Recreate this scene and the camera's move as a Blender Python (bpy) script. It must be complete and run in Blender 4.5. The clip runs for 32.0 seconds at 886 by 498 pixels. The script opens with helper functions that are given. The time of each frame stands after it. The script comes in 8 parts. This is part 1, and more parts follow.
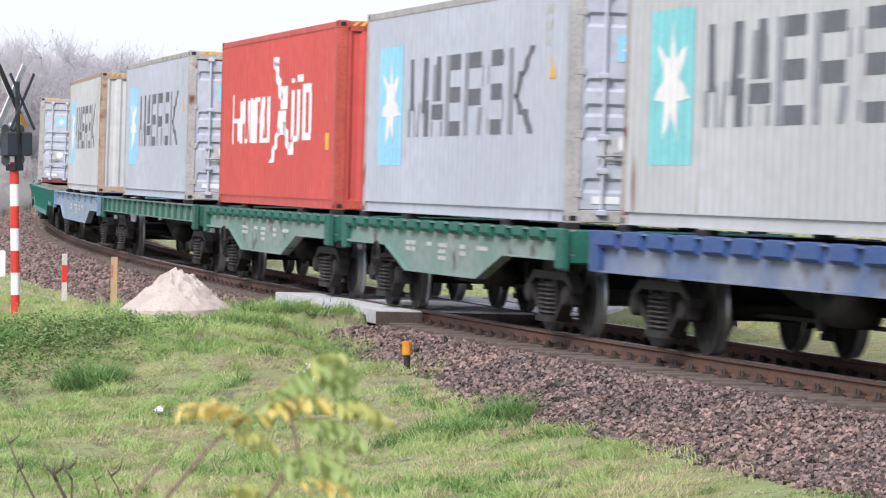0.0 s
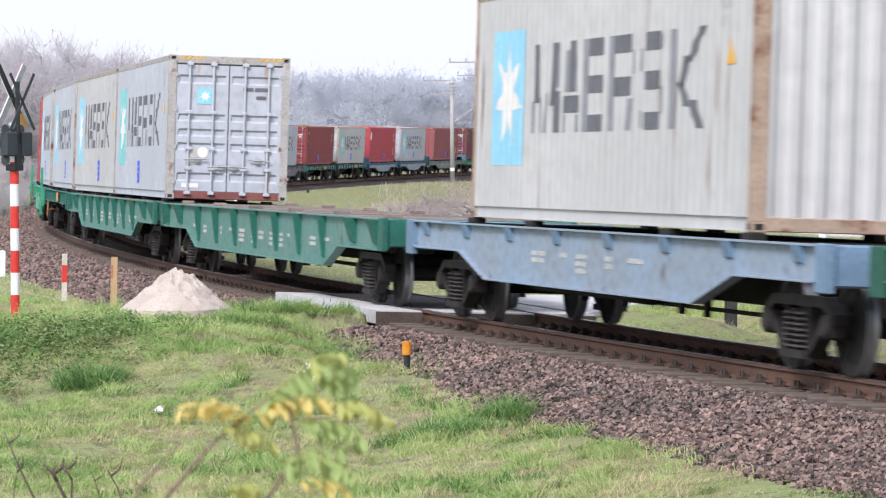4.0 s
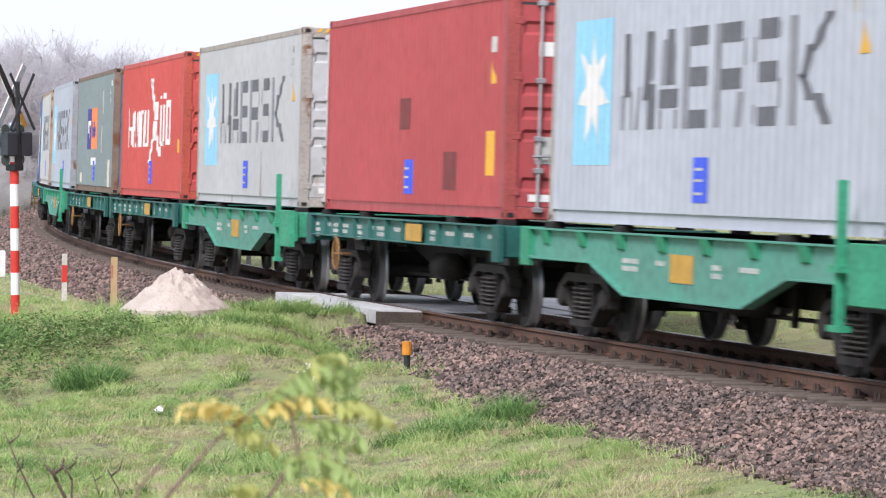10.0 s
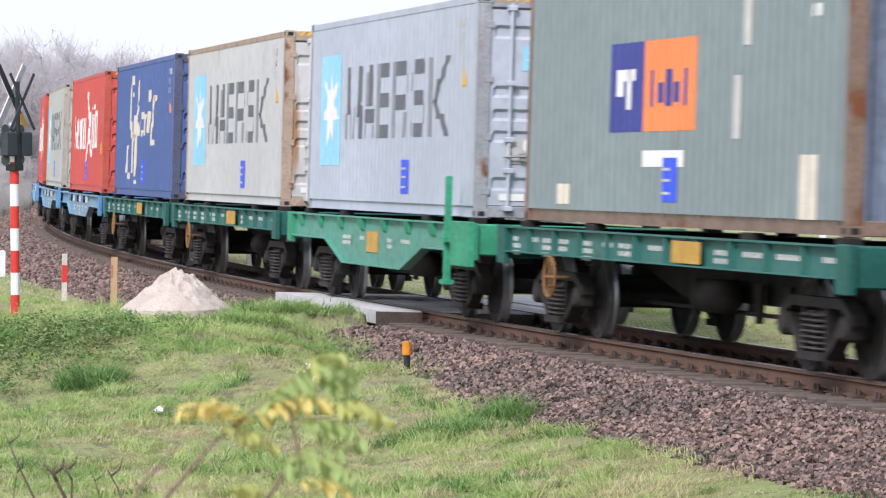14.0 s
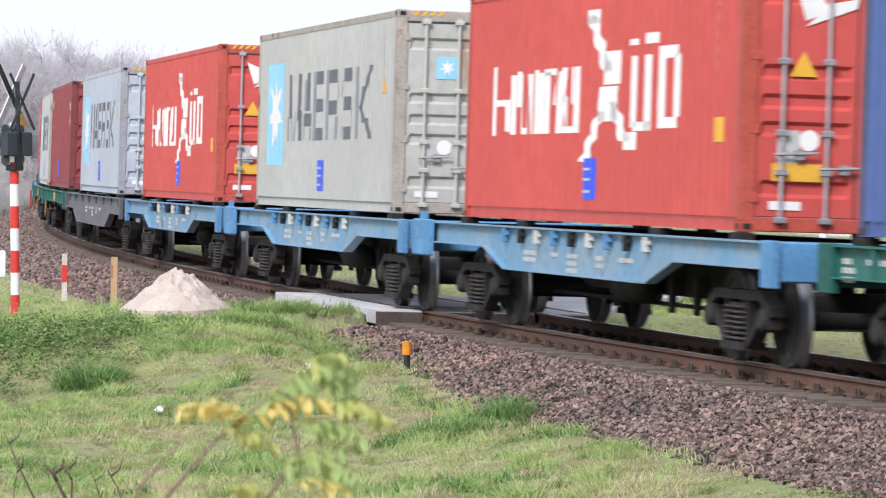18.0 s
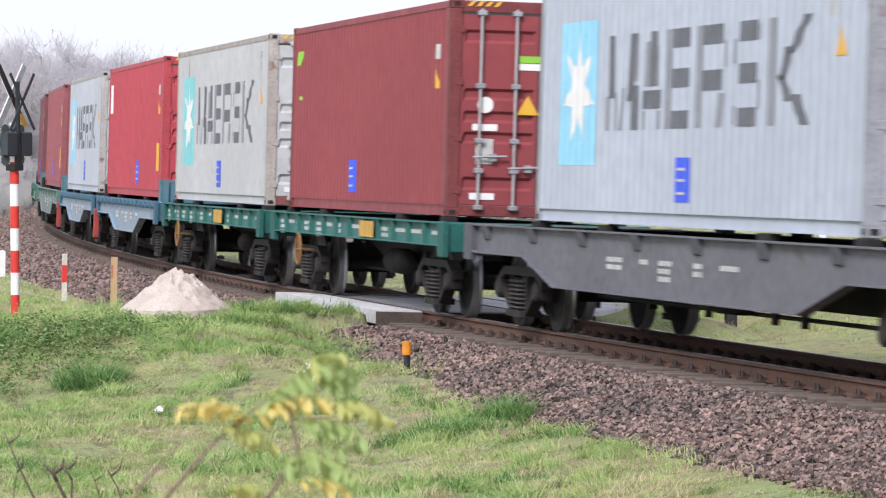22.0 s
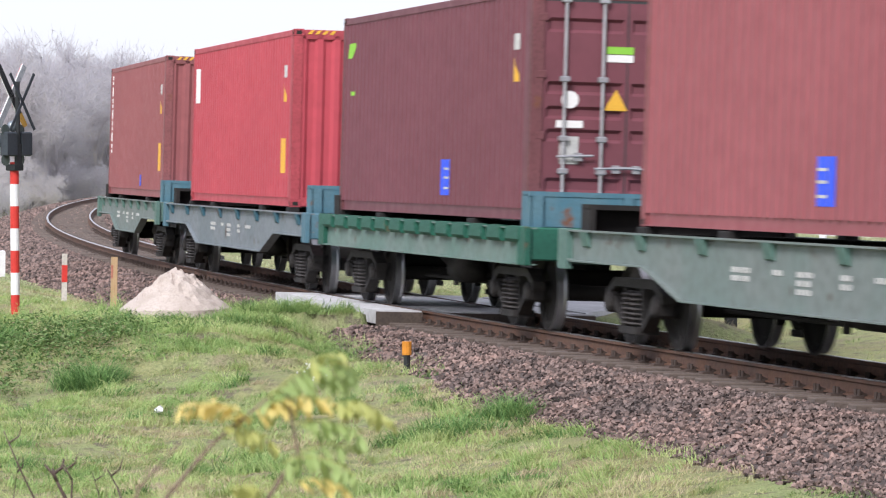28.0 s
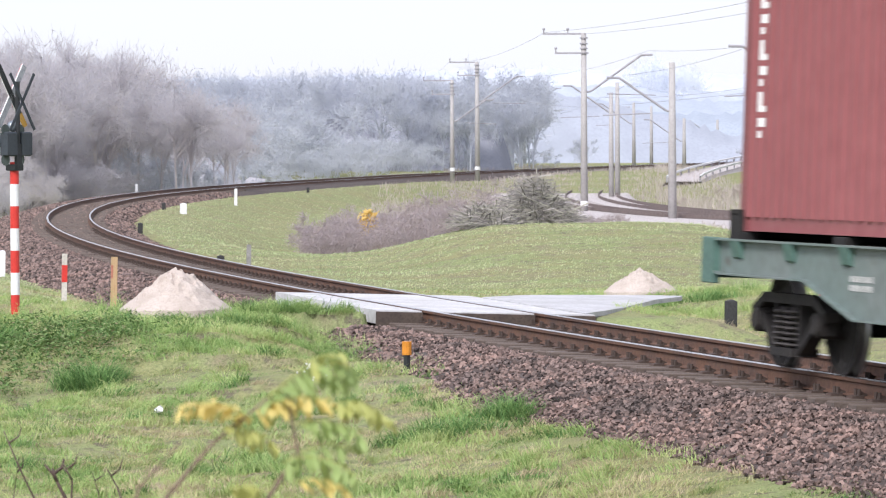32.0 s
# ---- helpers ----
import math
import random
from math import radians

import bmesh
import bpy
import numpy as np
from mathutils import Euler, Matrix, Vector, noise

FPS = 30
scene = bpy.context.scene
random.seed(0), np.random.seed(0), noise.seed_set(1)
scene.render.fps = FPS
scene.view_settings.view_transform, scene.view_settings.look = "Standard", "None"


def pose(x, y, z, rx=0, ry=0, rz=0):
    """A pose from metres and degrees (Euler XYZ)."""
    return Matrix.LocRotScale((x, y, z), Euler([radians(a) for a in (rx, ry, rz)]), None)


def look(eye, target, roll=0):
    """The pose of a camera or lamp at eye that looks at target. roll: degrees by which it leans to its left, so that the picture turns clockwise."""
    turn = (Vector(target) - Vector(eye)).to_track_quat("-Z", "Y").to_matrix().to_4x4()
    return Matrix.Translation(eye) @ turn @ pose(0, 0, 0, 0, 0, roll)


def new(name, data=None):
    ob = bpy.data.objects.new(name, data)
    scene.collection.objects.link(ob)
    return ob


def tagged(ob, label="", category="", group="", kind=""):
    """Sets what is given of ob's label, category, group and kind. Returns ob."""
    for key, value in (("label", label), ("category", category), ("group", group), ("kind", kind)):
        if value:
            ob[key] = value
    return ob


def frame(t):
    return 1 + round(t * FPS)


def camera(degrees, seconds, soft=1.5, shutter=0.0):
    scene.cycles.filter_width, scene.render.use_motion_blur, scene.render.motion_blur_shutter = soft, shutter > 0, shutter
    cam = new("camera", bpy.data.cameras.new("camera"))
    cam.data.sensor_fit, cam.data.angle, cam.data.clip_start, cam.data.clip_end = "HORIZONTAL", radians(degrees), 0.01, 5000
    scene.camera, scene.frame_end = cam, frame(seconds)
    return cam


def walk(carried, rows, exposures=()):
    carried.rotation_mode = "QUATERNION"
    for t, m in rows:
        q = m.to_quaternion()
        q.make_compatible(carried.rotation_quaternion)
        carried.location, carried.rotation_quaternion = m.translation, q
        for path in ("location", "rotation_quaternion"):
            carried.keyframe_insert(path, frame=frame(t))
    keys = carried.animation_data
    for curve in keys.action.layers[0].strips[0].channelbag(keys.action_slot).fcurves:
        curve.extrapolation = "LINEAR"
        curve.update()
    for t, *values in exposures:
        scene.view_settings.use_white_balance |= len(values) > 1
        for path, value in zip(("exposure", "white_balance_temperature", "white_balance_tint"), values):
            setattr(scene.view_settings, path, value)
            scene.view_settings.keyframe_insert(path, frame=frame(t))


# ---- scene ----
EYE = (0.0, 0.0, 2.113)
cam = camera(12.369, 32.0, soft=1.2, shutter=0.40)
cam.data.dof.use_dof, cam.data.dof.focus_distance, cam.data.dof.aperture_fstop = True, 48.0, 18.0
POSE = look(EYE, (0.0, 100.0, 2.113 - 100.0 * math.tan(0.02234)), -0.259)
walk(cam, [(0.0, POSE), (32.0, POSE)], exposures=[(0.0, 0.7, 6350, 12), (32.0, 0.7, 6350, 12)])

# overcast daylight: a bright veiled sky and a very soft sun behind the camera's left shoulder
SUN_ELEV, SUN_TURN = radians(42), radians(204)
world = bpy.data.worlds.new("sky")
scene.world = world
world.use_nodes = True
wn, wl = world.node_tree.nodes, world.node_tree.links
sky = wn.new("ShaderNodeTexSky")
sky.sky_type, sky.sun_disc = "NISHITA", False
sky.sun_elevation, sky.sun_rotation = SUN_ELEV, SUN_TURN
sky.air_density, sky.dust_density, sky.ozone_density = 1.0, 1.0, 1.0
veil = wn.new("ShaderNodeMix")                      # a closed cover of thin white cloud over the blue
veil.data_type = "RGBA"
veil.inputs[0].default_value = 0.88
veil.inputs[7].default_value = (3.80, 3.88, 4.40, 1)
wl.new(sky.outputs["Color"], veil.inputs[6])
wl.new(veil.outputs[2], wn["Background"].inputs["Color"])
wn["Background"].inputs["Strength"].default_value = 0.15
sun = new("sun", bpy.data.lights.new("sun", "SUN"))
sun.data.energy, sun.data.angle, sun.data.color = 2.55, radians(18), (1.0, 0.97, 0.97)
SUN_WAY = Vector((math.sin(SUN_TURN) * math.cos(SUN_ELEV), math.cos(SUN_TURN) * math.cos(SUN_ELEV), math.sin(SUN_ELEV)))
sun.matrix_world = look(SUN_WAY * 50, (0, 0, 0))
# ---- materials ----
MATS = {}


def mat(name, col, rough=0.7, metal=0.0, col2=None, scale=3.0, amount=0.35, bump=0.0, bscale=60.0,
        rust=0.0, streak=False, per_piece=0.0, rustcol=(0.16, 0.06, 0.025), stretch=(1, 1, 1), spec=0.4, thin=0.0):
    """A worn surface: two scales of variation, optional rust, relief and change from piece to piece."""
    if name in MATS:
        return MATS[name]
    m = bpy.data.materials.new(name)
    m.use_nodes = True
    nt = m.node_tree
    N, L = nt.nodes, nt.links
    b = N["Principled BSDF"]
    tc = N.new("ShaderNodeTexCoord")
    mp = N.new("ShaderNodeMapping")
    mp.inputs["Scale"].default_value = stretch
    L.new(tc.outputs["Object"], mp.inputs["Vector"])

    def nz(sc, det=4.0, src=None):
        n = N.new("ShaderNodeTexNoise")
        n.inputs["Scale"].default_value = sc
        n.inputs["Detail"].default_value = det
        L.new((src or mp).outputs[0], n.inputs["Vector"])
        return n

    def ramp(src, lo, hi):
        r = N.new("ShaderNodeMapRange")
        r.inputs["From Min"].default_value, r.inputs["From Max"].default_value = lo, hi
        L.new(src, r.inputs["Value"])
        return r.outputs["Result"]

    def mix(f, a, c):
        x = N.new("ShaderNodeMix")
        x.data_type = "RGBA"
        L.new(f, x.inputs[0])
        for v, i in ((a, 6), (c, 7)):
            if isinstance(v, tuple):
                x.inputs[i].default_value = (*v, 1)
            else:
                L.new(v, x.inputs[i])
        return x.outputs[2]

    c2 = col2 or tuple(v * (1 - amount) for v in col)
    big, fine = nz(scale), nz(scale * 9, 6.0)
    out = mix(ramp(big.outputs["Fac"], 0.35, 0.68), col, c2)
    out = mix(ramp(fine.outputs["Fac"], 0.45, 0.8), out, tuple(v * (1 - amount * 0.6) for v in c2))
    if per_piece:
        oi = N.new("ShaderNodeObjectInfo")
        geo = N.new("ShaderNodeNewGeometry")
        ad = N.new("ShaderNodeMath")
        ad.operation = "FRACT"
        su = N.new("ShaderNodeMath")
        L.new(oi.outputs["Random"], su.inputs[0])
        L.new(geo.outputs["Random Per Island"], su.inputs[1])
        L.new(su.outputs[0], ad.inputs[0])
        hs = N.new("ShaderNodeHueSaturation")
        L.new(ramp(ad.outputs[0], 0, 1), hs.inputs["Value"])
        hs.inputs["Value"].links[0].from_node.inputs["To Min"].default_value = 1 - per_piece
        hs.inputs["Value"].links[0].from_node.inputs["To Max"].default_value = 1 + per_piece
        L.new(out, hs.inputs["Color"])
        out = hs.outputs["Color"]
    if rust:
        ms = N.new("ShaderNodeMapping")
        ms.inputs["Scale"].default_value = (1.0, 1.0, 0.12) if streak else (1, 1, 1)
        L.new(tc.outputs["Object"], ms.inputs["Vector"])
        oi2 = N.new("ShaderNodeObjectInfo")
        sh = N.new("ShaderNodeVectorMath")
        mu = N.new("ShaderNodeMath")
        mu.operation = "MULTIPLY"
        mu.inputs[1].default_value = 37.0
        L.new(oi2.outputs["Random"], mu.inputs[0])
        L.new(ms.outputs[0], sh.inputs[0])
        L.new(mu.outputs[0], sh.inputs[1])
        r1 = nz(2.6, 8.0, sh)
        out = mix(ramp(r1.outputs["Fac"], 0.72 - rust * 0.25, 0.80 - rust * 0.2), out, rustcol)
    L.new(out, b.inputs["Base Color"])
    b.inputs["Roughness"].default_value = rough
    b.inputs["Metallic"].default_value = metal
    b.inputs["Specular IOR Level"].default_value = spec
    L.new(ramp(fine.outputs["Fac"], 0.2, 0.9), b.inputs["Roughness"])
    rr = b.inputs["Roughness"].links[0].from_node
    rr.inputs["To Min"].default_value, rr.inputs["To Max"].default_value = max(0.05, rough - 0.12), min(1.0, rough + 0.12)
    if thin:
        b.inputs["Transmission Weight"].default_value = 0.0
        tr = N.new("ShaderNodeBsdfTranslucent")
        L.new(out, tr.inputs["Color"])
        ms2 = N.new("ShaderNodeMixShader")
        ms2.inputs[0].default_value = thin
        L.new(b.outputs[0], ms2.inputs[1])
        L.new(tr.outputs[0], ms2.inputs[2])
        L.new(ms2.outputs[0], N["Material Output"].inputs["Surface"])
    if bump:
        bn = nz(bscale, 6.0)
        bm_ = N.new("ShaderNodeBump")
        bm_.inputs["Strength"].default_value = bump
        bm_.inputs["Distance"].default_value = 0.02
        L.new(bn.outputs["Fac"], bm_.inputs["Height"])
        L.new(bm_.outputs[0], b.inputs["Normal"])
    MATS[name] = m
    return m


def turf_mat():
    """Thin turf: green and straw in broad patches, with bare dark soil between at a hand's width."""
    m = bpy.data.materials.new("turf")
    m.use_nodes = True
    N, L = m.node_tree.nodes, m.node_tree.links
    b = N["Principled BSDF"]
    tc = N.new("ShaderNodeTexCoord")
    out = None
    for sc, det, lo, hi, col in ((0.42, 5, 0.40, 0.62, (0.29, 0.265, 0.13)), (1.4, 6, 0.50, 0.66, (0.25, 0.21, 0.14)), (4.5, 6, 0.54, 0.66, (0.135, 0.11, 0.09)), (30.0, 4, 0.48, 0.72, (0.12, 0.145, 0.065)), (80.0, 3, 0.54, 0.74, (0.44, 0.41, 0.23))):
        n = N.new("ShaderNodeTexNoise")
        n.inputs["Scale"].default_value, n.inputs["Detail"].default_value = sc, det
        L.new(tc.outputs["Object"], n.inputs["Vector"])
        r = N.new("ShaderNodeMapRange")
        r.inputs["From Min"].default_value, r.inputs["From Max"].default_value, r.inputs["To Max"].default_value = lo, hi, 0.85
        L.new(n.outputs["Fac"], r.inputs["Value"])
        x = N.new("ShaderNodeMix")
        x.data_type = "RGBA"
        L.new(r.outputs["Result"], x.inputs[0])
        x.inputs[7].default_value = (*col, 1)
        if out is None:
            x.inputs[6].default_value = (0.26, 0.31, 0.13, 1)
        else:
            L.new(out, x.inputs[6])
        out = x.outputs[2]
    L.new(out, b.inputs["Base Color"])
    b.inputs["Roughness"].default_value, b.inputs["Specular IOR Level"].default_value = 0.95, 0.15
    bn = N.new("ShaderNodeTexNoise")
    bn.inputs["Scale"].default_value, bn.inputs["Detail"].default_value = 22.0, 8
    L.new(tc.outputs["Object"], bn.inputs["Vector"])
    bm_ = N.new("ShaderNodeBump")
    bm_.inputs["Strength"].default_value, bm_.inputs["Distance"].default_value = 1.0, 0.05
    L.new(bn.outputs["Fac"], bm_.inputs["Height"])
    L.new(bm_.outputs[0], b.inputs["Normal"])
    return m


M_GRASSGROUND = turf_mat()
# bed darker than its stones: the shade in their gaps is in its colour
M_BALLASTBED = mat("ballast_bed", (0.105, 0.079, 0.070), 0.95, col2=(0.06, 0.048, 0.043), scale=2.5, bump=1.0, bscale=22)
M_STONE = mat("granite_ballast", (0.225, 0.151, 0.127), 0.9, col2=(0.120, 0.093, 0.084), scale=1.2, per_piece=0.8)
M_RAILSIDE = mat("rusted_rail", (0.15, 0.075, 0.045), 0.85, col2=(0.10, 0.06, 0.045), scale=2.0, bump=0.2)
M_RAILTOP = mat("polished_rail", (0.62, 0.60, 0.58), 0.32, 1.0, amount=0.15, scale=4)
M_SLEEPER = mat("tarred_wood", (0.10, 0.08, 0.068), 0.95, col2=(0.15, 0.115, 0.095), scale=4, bump=0.5, bscale=40)
M_IRON = mat("dark_iron", (0.055, 0.042, 0.036), 0.8, col2=(0.09, 0.055, 0.04), scale=6)
M_CONCRETE = mat("weathered_concrete", (0.60, 0.595, 0.60), 0.9, col2=(0.48, 0.47, 0.465), scale=1.2, bump=0.25, bscale=50)
M_SAND = mat("pale_sand", (0.53, 0.46, 0.41), 0.97, col2=(0.43, 0.365, 0.315), scale=3.5, bump=0.5, bscale=25, amount=0.2)


# ---- mesh helpers ----
def mesh_of(name, verts, faces, smooth=False):
    me = bpy.data.meshes.new(name)
    me.from_pydata([tuple(v) for v in verts], [], faces)
    me.update()
    if smooth:
        me.polygons.foreach_set("use_smooth", [True] * len(me.polygons))
    return me


def mesh_np(name, v, *groups, flat=True):
    """A mesh from arrays: places, and groups of faces with the same number of corners."""
    me = bpy.data.meshes.new(name)
    v = np.ascontiguousarray(v, dtype=np.float32).reshape(-1, 3)
    loops = np.concatenate([np.asarray(g, dtype=np.int32).ravel() for g in groups])
    sizes = np.concatenate([np.full(len(g), np.asarray(g).shape[1], dtype=np.int32) for g in groups])
    me.vertices.add(len(v))
    me.vertices.foreach_set("co", v.ravel())
    me.loops.add(len(loops))
    me.loops.foreach_set("vertex_index", loops)
    me.polygons.add(len(sizes))
    me.polygons.foreach_set("loop_start", np.concatenate([[0], np.cumsum(sizes)[:-1]]).astype(np.int32))
    me.polygons.foreach_set("use_smooth", np.full(len(sizes), not flat))
    me.update(calc_edges=True)
    return me


class Shape:
    """Collects simple solids into one mesh."""

    def __init__(self):
        self.v, self.f = [], []

    def add(self, verts, faces):
        o = len(self.v)
        self.v += [tuple(q) for q in verts]
        self.f += [tuple(i + o for i in fc) for fc in faces]
        return self

    def box(self, x0, y0, z0, x1, y1, z1, bev=0.0):
        if bev:
            b = min(bev, abs(x1 - x0) * 0.45, abs(y1 - y0) * 0.45, abs(z1 - z0) * 0.45)
            vs = []
            for z, i in ((z0, b), (z0 + b, 0), (z1 - b, 0), (z1, b)):
                c = b if i == 0 else b
                k = i
                vs += [(x0 + k + (0 if k else 0), y0 + k, z), (x1 - k, y0 + k, z), (x1 - k, y1 - k, z), (x0 + k, y1 - k, z)]
            fs = [(3, 2, 1, 0), (12, 13, 14, 15)]
            for r in range(3):
                for k in range(4):
                    a, c = r * 4 + k, r * 4 + (k + 1) % 4
                    fs.append((a, c, c + 4, a + 4))
            return self.add(vs, fs)
        vs = [(x, y, z) for z in (z0, z1) for x, y in ((x0, y0), (x1, y0), (x1, y1), (x0, y1))]
        return self.add(vs, [(3, 2, 1, 0), (4, 5, 6, 7), (0, 1, 5, 4), (1, 2, 6, 5), (2, 3, 7, 6), (3, 0, 4, 7)])

    def prism(self, pts, y0, y1, axis="y"):
        """A polygon in the x-z plane pushed from y0 to y1 (or in y-z pushed along x)."""
        n = len(pts)
        if axis == "y":
            vs = [(a, y0, c) for a, c in pts] + [(a, y1, c) for a, c in pts]
        elif axis == "x":
            vs = [(y0, a, c) for a, c in pts] + [(y1, a, c) for a, c in pts]
        else:
            vs = [(a, c, y0) for a, c in pts] + [(a, c, y1) for a, c in pts]
        fs = [tuple(range(n)), tuple(range(2 * n - 1, n - 1, -1))]
        fs += [(i, i + n, (i + 1) % n + n, (i + 1) % n) for i in range(n)]
        return self.add(vs, fs)

    def tube(self, a, b, r0, r1=None, n=8, caps=True):
        a, b = Vector(a), Vector(b)
        r1 = r0 if r1 is None else r1
        w = (b - a).normalized()
        u = w.orthogonal().normalized()
        t = w.cross(u)
        vs = []
        for c, r in ((a, r0), (b, r1)):
            for i in range(n):
                an = 2 * math.pi * i / n
                vs.append(c + u * math.cos(an) * r + t * math.sin(an) * r)
        fs = [(i, (i + 1) % n, (i + 1) % n + n, i + n) for i in range(n)]
        if caps:
            fs += [tuple(range(n - 1, -1, -1)), tuple(range(n, 2 * n))]
        return self.add(vs, fs)

    def pipe(self, pts, radii, n=6):
        """One unbroken round bar through the points."""
        pts = [Vector(q) for q in pts]
        radii = radii if isinstance(radii, (list, tuple)) else [radii] * len(pts)
        vs, fs = [], []
        for i, c in enumerate(pts):
            w = (pts[min(i + 1, len(pts) - 1)] - pts[max(i - 1, 0)]).normalized()
            u = w.cross(Vector((0.13, 0.31, 0.94))).normalized()
            t = w.cross(u)
            for k in range(n):
                an = 2 * math.pi * k / n
                vs.append(c + (u * math.cos(an) + t * math.sin(an)) * radii[i])
        for i in range(len(pts) - 1):
            for k in range(n):
                a, b = i * n + k, i * n + (k + 1) % n
                fs.append((a, b, b + n, a + n))
        fs += [tuple(range(n - 1, -1, -1)), tuple(range(len(vs) - n, len(vs)))]
        return self.add(vs, fs)

    def lathe(self, prof, axis="y", n=20, at=(0, 0, 0)):
        """A profile of (radius, along) turned round an axis."""
        vs, fs = [], []
        for r, h in prof:
            for i in range(n):
                an = 2 * math.pi * i / n
                c, s = math.cos(an) * r, math.sin(an) * r
                q = {"y": (c, h, s), "z": (c, s, h), "x": (h, c, s)}[axis]
                vs.append((q[0] + at[0], q[1] + at[1], q[2] + at[2]))
        for k in range(len(prof) - 1):
            for i in range(n):
                a, b = k * n + i, k * n + (i + 1) % n
                fs.append((a, b, b + n, a + n))
        return self.add(vs, fs)

    def mesh(self, name, smooth=False):
        me = mesh_of(name, self.v, self.f, smooth)
        bm = bmesh.new()
        bm.from_mesh(me)
        bmesh.ops.recalc_face_normals(bm, faces=bm.faces)
        bm.to_mesh(me)
        bm.free()
        return me


def put(name, me, material, parent=None, at=None, label=""):
    """Links a mesh as one object, with its own material on the shared mesh."""
    ob = new(name, me)
    if not me.materials:
        me.materials.append(None)
    ob.material_slots[0].link = "OBJECT"
    ob.material_slots[0].material = material
    if parent:
        ob.parent = parent
    if at is not None:
        ob.matrix_basis = at if isinstance(at, Matrix) else Matrix.Translation(at)
    if label:
        ob["label"] = label
    if name in ("deck", "lettering_bars", "number_bars", "label_bars", "label_print", "word_mark", "lettering", "numbering", "end_marks", "name_bars", "warning_stripes", "logo_marks", "star", "repair_patch", "spring"):
        ob["kind"] = "stuff"
    return ob


def thing(name, m, label, category, group="", kind=""):
    ob = new(name)
    ob.empty_display_size = 0.2
    ob.matrix_basis = m
    return tagged(ob, label, category, group, kind)
# ---- the line of the railway ----
CURV_S = np.linspace(-60.0, 330.0, 13)
CURV = np.array([-0.00113184, -0.00118286, -0.00123388, -0.00128447, -0.00133724, -0.00117461, -0.0011015, -0.00142465,
                 -0.00166515, -0.0015957, -0.00129908, -0.000909056, -0.000505538])
LS = np.arange(-520.0, 620.5, 0.5)
_k = np.interp(LS, CURV_S, CURV)
_k[LS < -62] = 0.0
_k[LS > 345] = -0.0004
_h = np.concatenate([[0], np.cumsum((_k[1:] + _k[:-1]) / 4)])
_i0 = int(np.argmin(abs(LS)))
LH = _h - _h[_i0] + 1.81795
_c, _s = np.cos(LH), np.sin(LH)
LX = np.concatenate([[0], np.cumsum((_c[1:] + _c[:-1]) / 4)])
LY = np.concatenate([[0], np.cumsum((_s[1:] + _s[:-1]) / 4)])
LX, LY = LX - LX[_i0] + 6.74798, LY - LY[_i0] + 31.1679
_sc = np.clip(LS, -60, 330)
LZ = -0.00128399 * _sc + 9.66175e-06 * _sc ** 2 + np.where(LS > 330, 0.0035, 0.0) * (LS - 330)
LC = np.interp(LS, [-60, 40, 120, 200, 330, 420], [0.0568, 0.0300, 0.0500, 0.0579, 0.0604, 0.02])
GAUGE = 0.7975


def line(s):
    """Centre, level of the higher rail, heading and cant at s metres along the railway."""
    return tuple(float(np.interp(s, LS, a)) for a in (LX, LY, LZ, LH, LC))


def bed(s, out, up):
    """The point at s, 'out' metres towards the outside of the curve and 'up' above the rail plane."""
    x, y, z, h, c = line(s)
    n = (-math.sin(h), math.cos(h))
    o = out * math.cos(c) - up * math.sin(c)
    return (x + n[0] * o, y + n[1] * o, z - GAUGE * math.sin(c) + up * math.cos(c) + out * math.sin(c))


def bed_pose(s0, s1, shift=0.0):
    """The pose of a vehicle whose bogies stand at s0 (leading) and s1: x forwards, y to the inside of the curve."""
    a, b = Vector(bed(s0, 0, 0)), Vector(bed(s1, 0, 0))
    f = (a - b).normalized()
    c = line((s0 + s1) / 2)[4]
    side = Vector((-f.y, f.x, 0)).normalized()          # to the left of travel
    out = -side
    up0 = f.cross(side) if f.cross(side).z > 0 else side.cross(f)
    outc = out * math.cos(c) + up0 * math.sin(c)
    up = up0 * math.cos(c) - out * math.sin(c)
    m = Matrix.Identity(4)
    y = up.cross(f)
    for i, v in enumerate((f, y, up)):
        m[0][i], m[1][i], m[2][i] = v
    o = (a + b) / 2 + f * shift
    m[0][3], m[1][3], m[2][3] = o
    return m


def near_line(x, y):
    """For arrays of places: distance along, signed offset (outside positive) and level of the railway."""
    sel = slice(int((520 - 180) * 2), None, 4)
    ax, ay, az, ah, asz = LX[sel], LY[sel], LZ[sel], LH[sel], LS[sel]
    x, y = np.asarray(x, float).ravel(), np.asarray(y, float).ravel()
    s, o, z = np.empty(len(x)), np.empty(len(x)), np.empty(len(x))
    for i in range(0, len(x), 4000):
        d = (x[i:i + 4000, None] - ax) ** 2 + (y[i:i + 4000, None] - ay) ** 2
        j = d.argmin(1)
        n = np.stack([-np.sin(ah[j]), np.cos(ah[j])], 1)
        s[i:i + 4000] = asz[j]
        o[i:i + 4000] = (x[i:i + 4000] - ax[j]) * n[:, 0] + (y[i:i + 4000] - ay[j]) * n[:, 1]
        near = np.sqrt(d[np.arange(len(j)), j])
        o[i:i + 4000] = np.where(near > abs(o[i:i + 4000]) + 1.5, np.sign(o[i:i + 4000]) * near, o[i:i + 4000])
        z[i:i + 4000] = az[j]
    return s, o, z


def smooth(a, b, x):
    t = np.clip((x - a) / (b - a), 0, 1)
    return t * t * (3 - 2 * t)


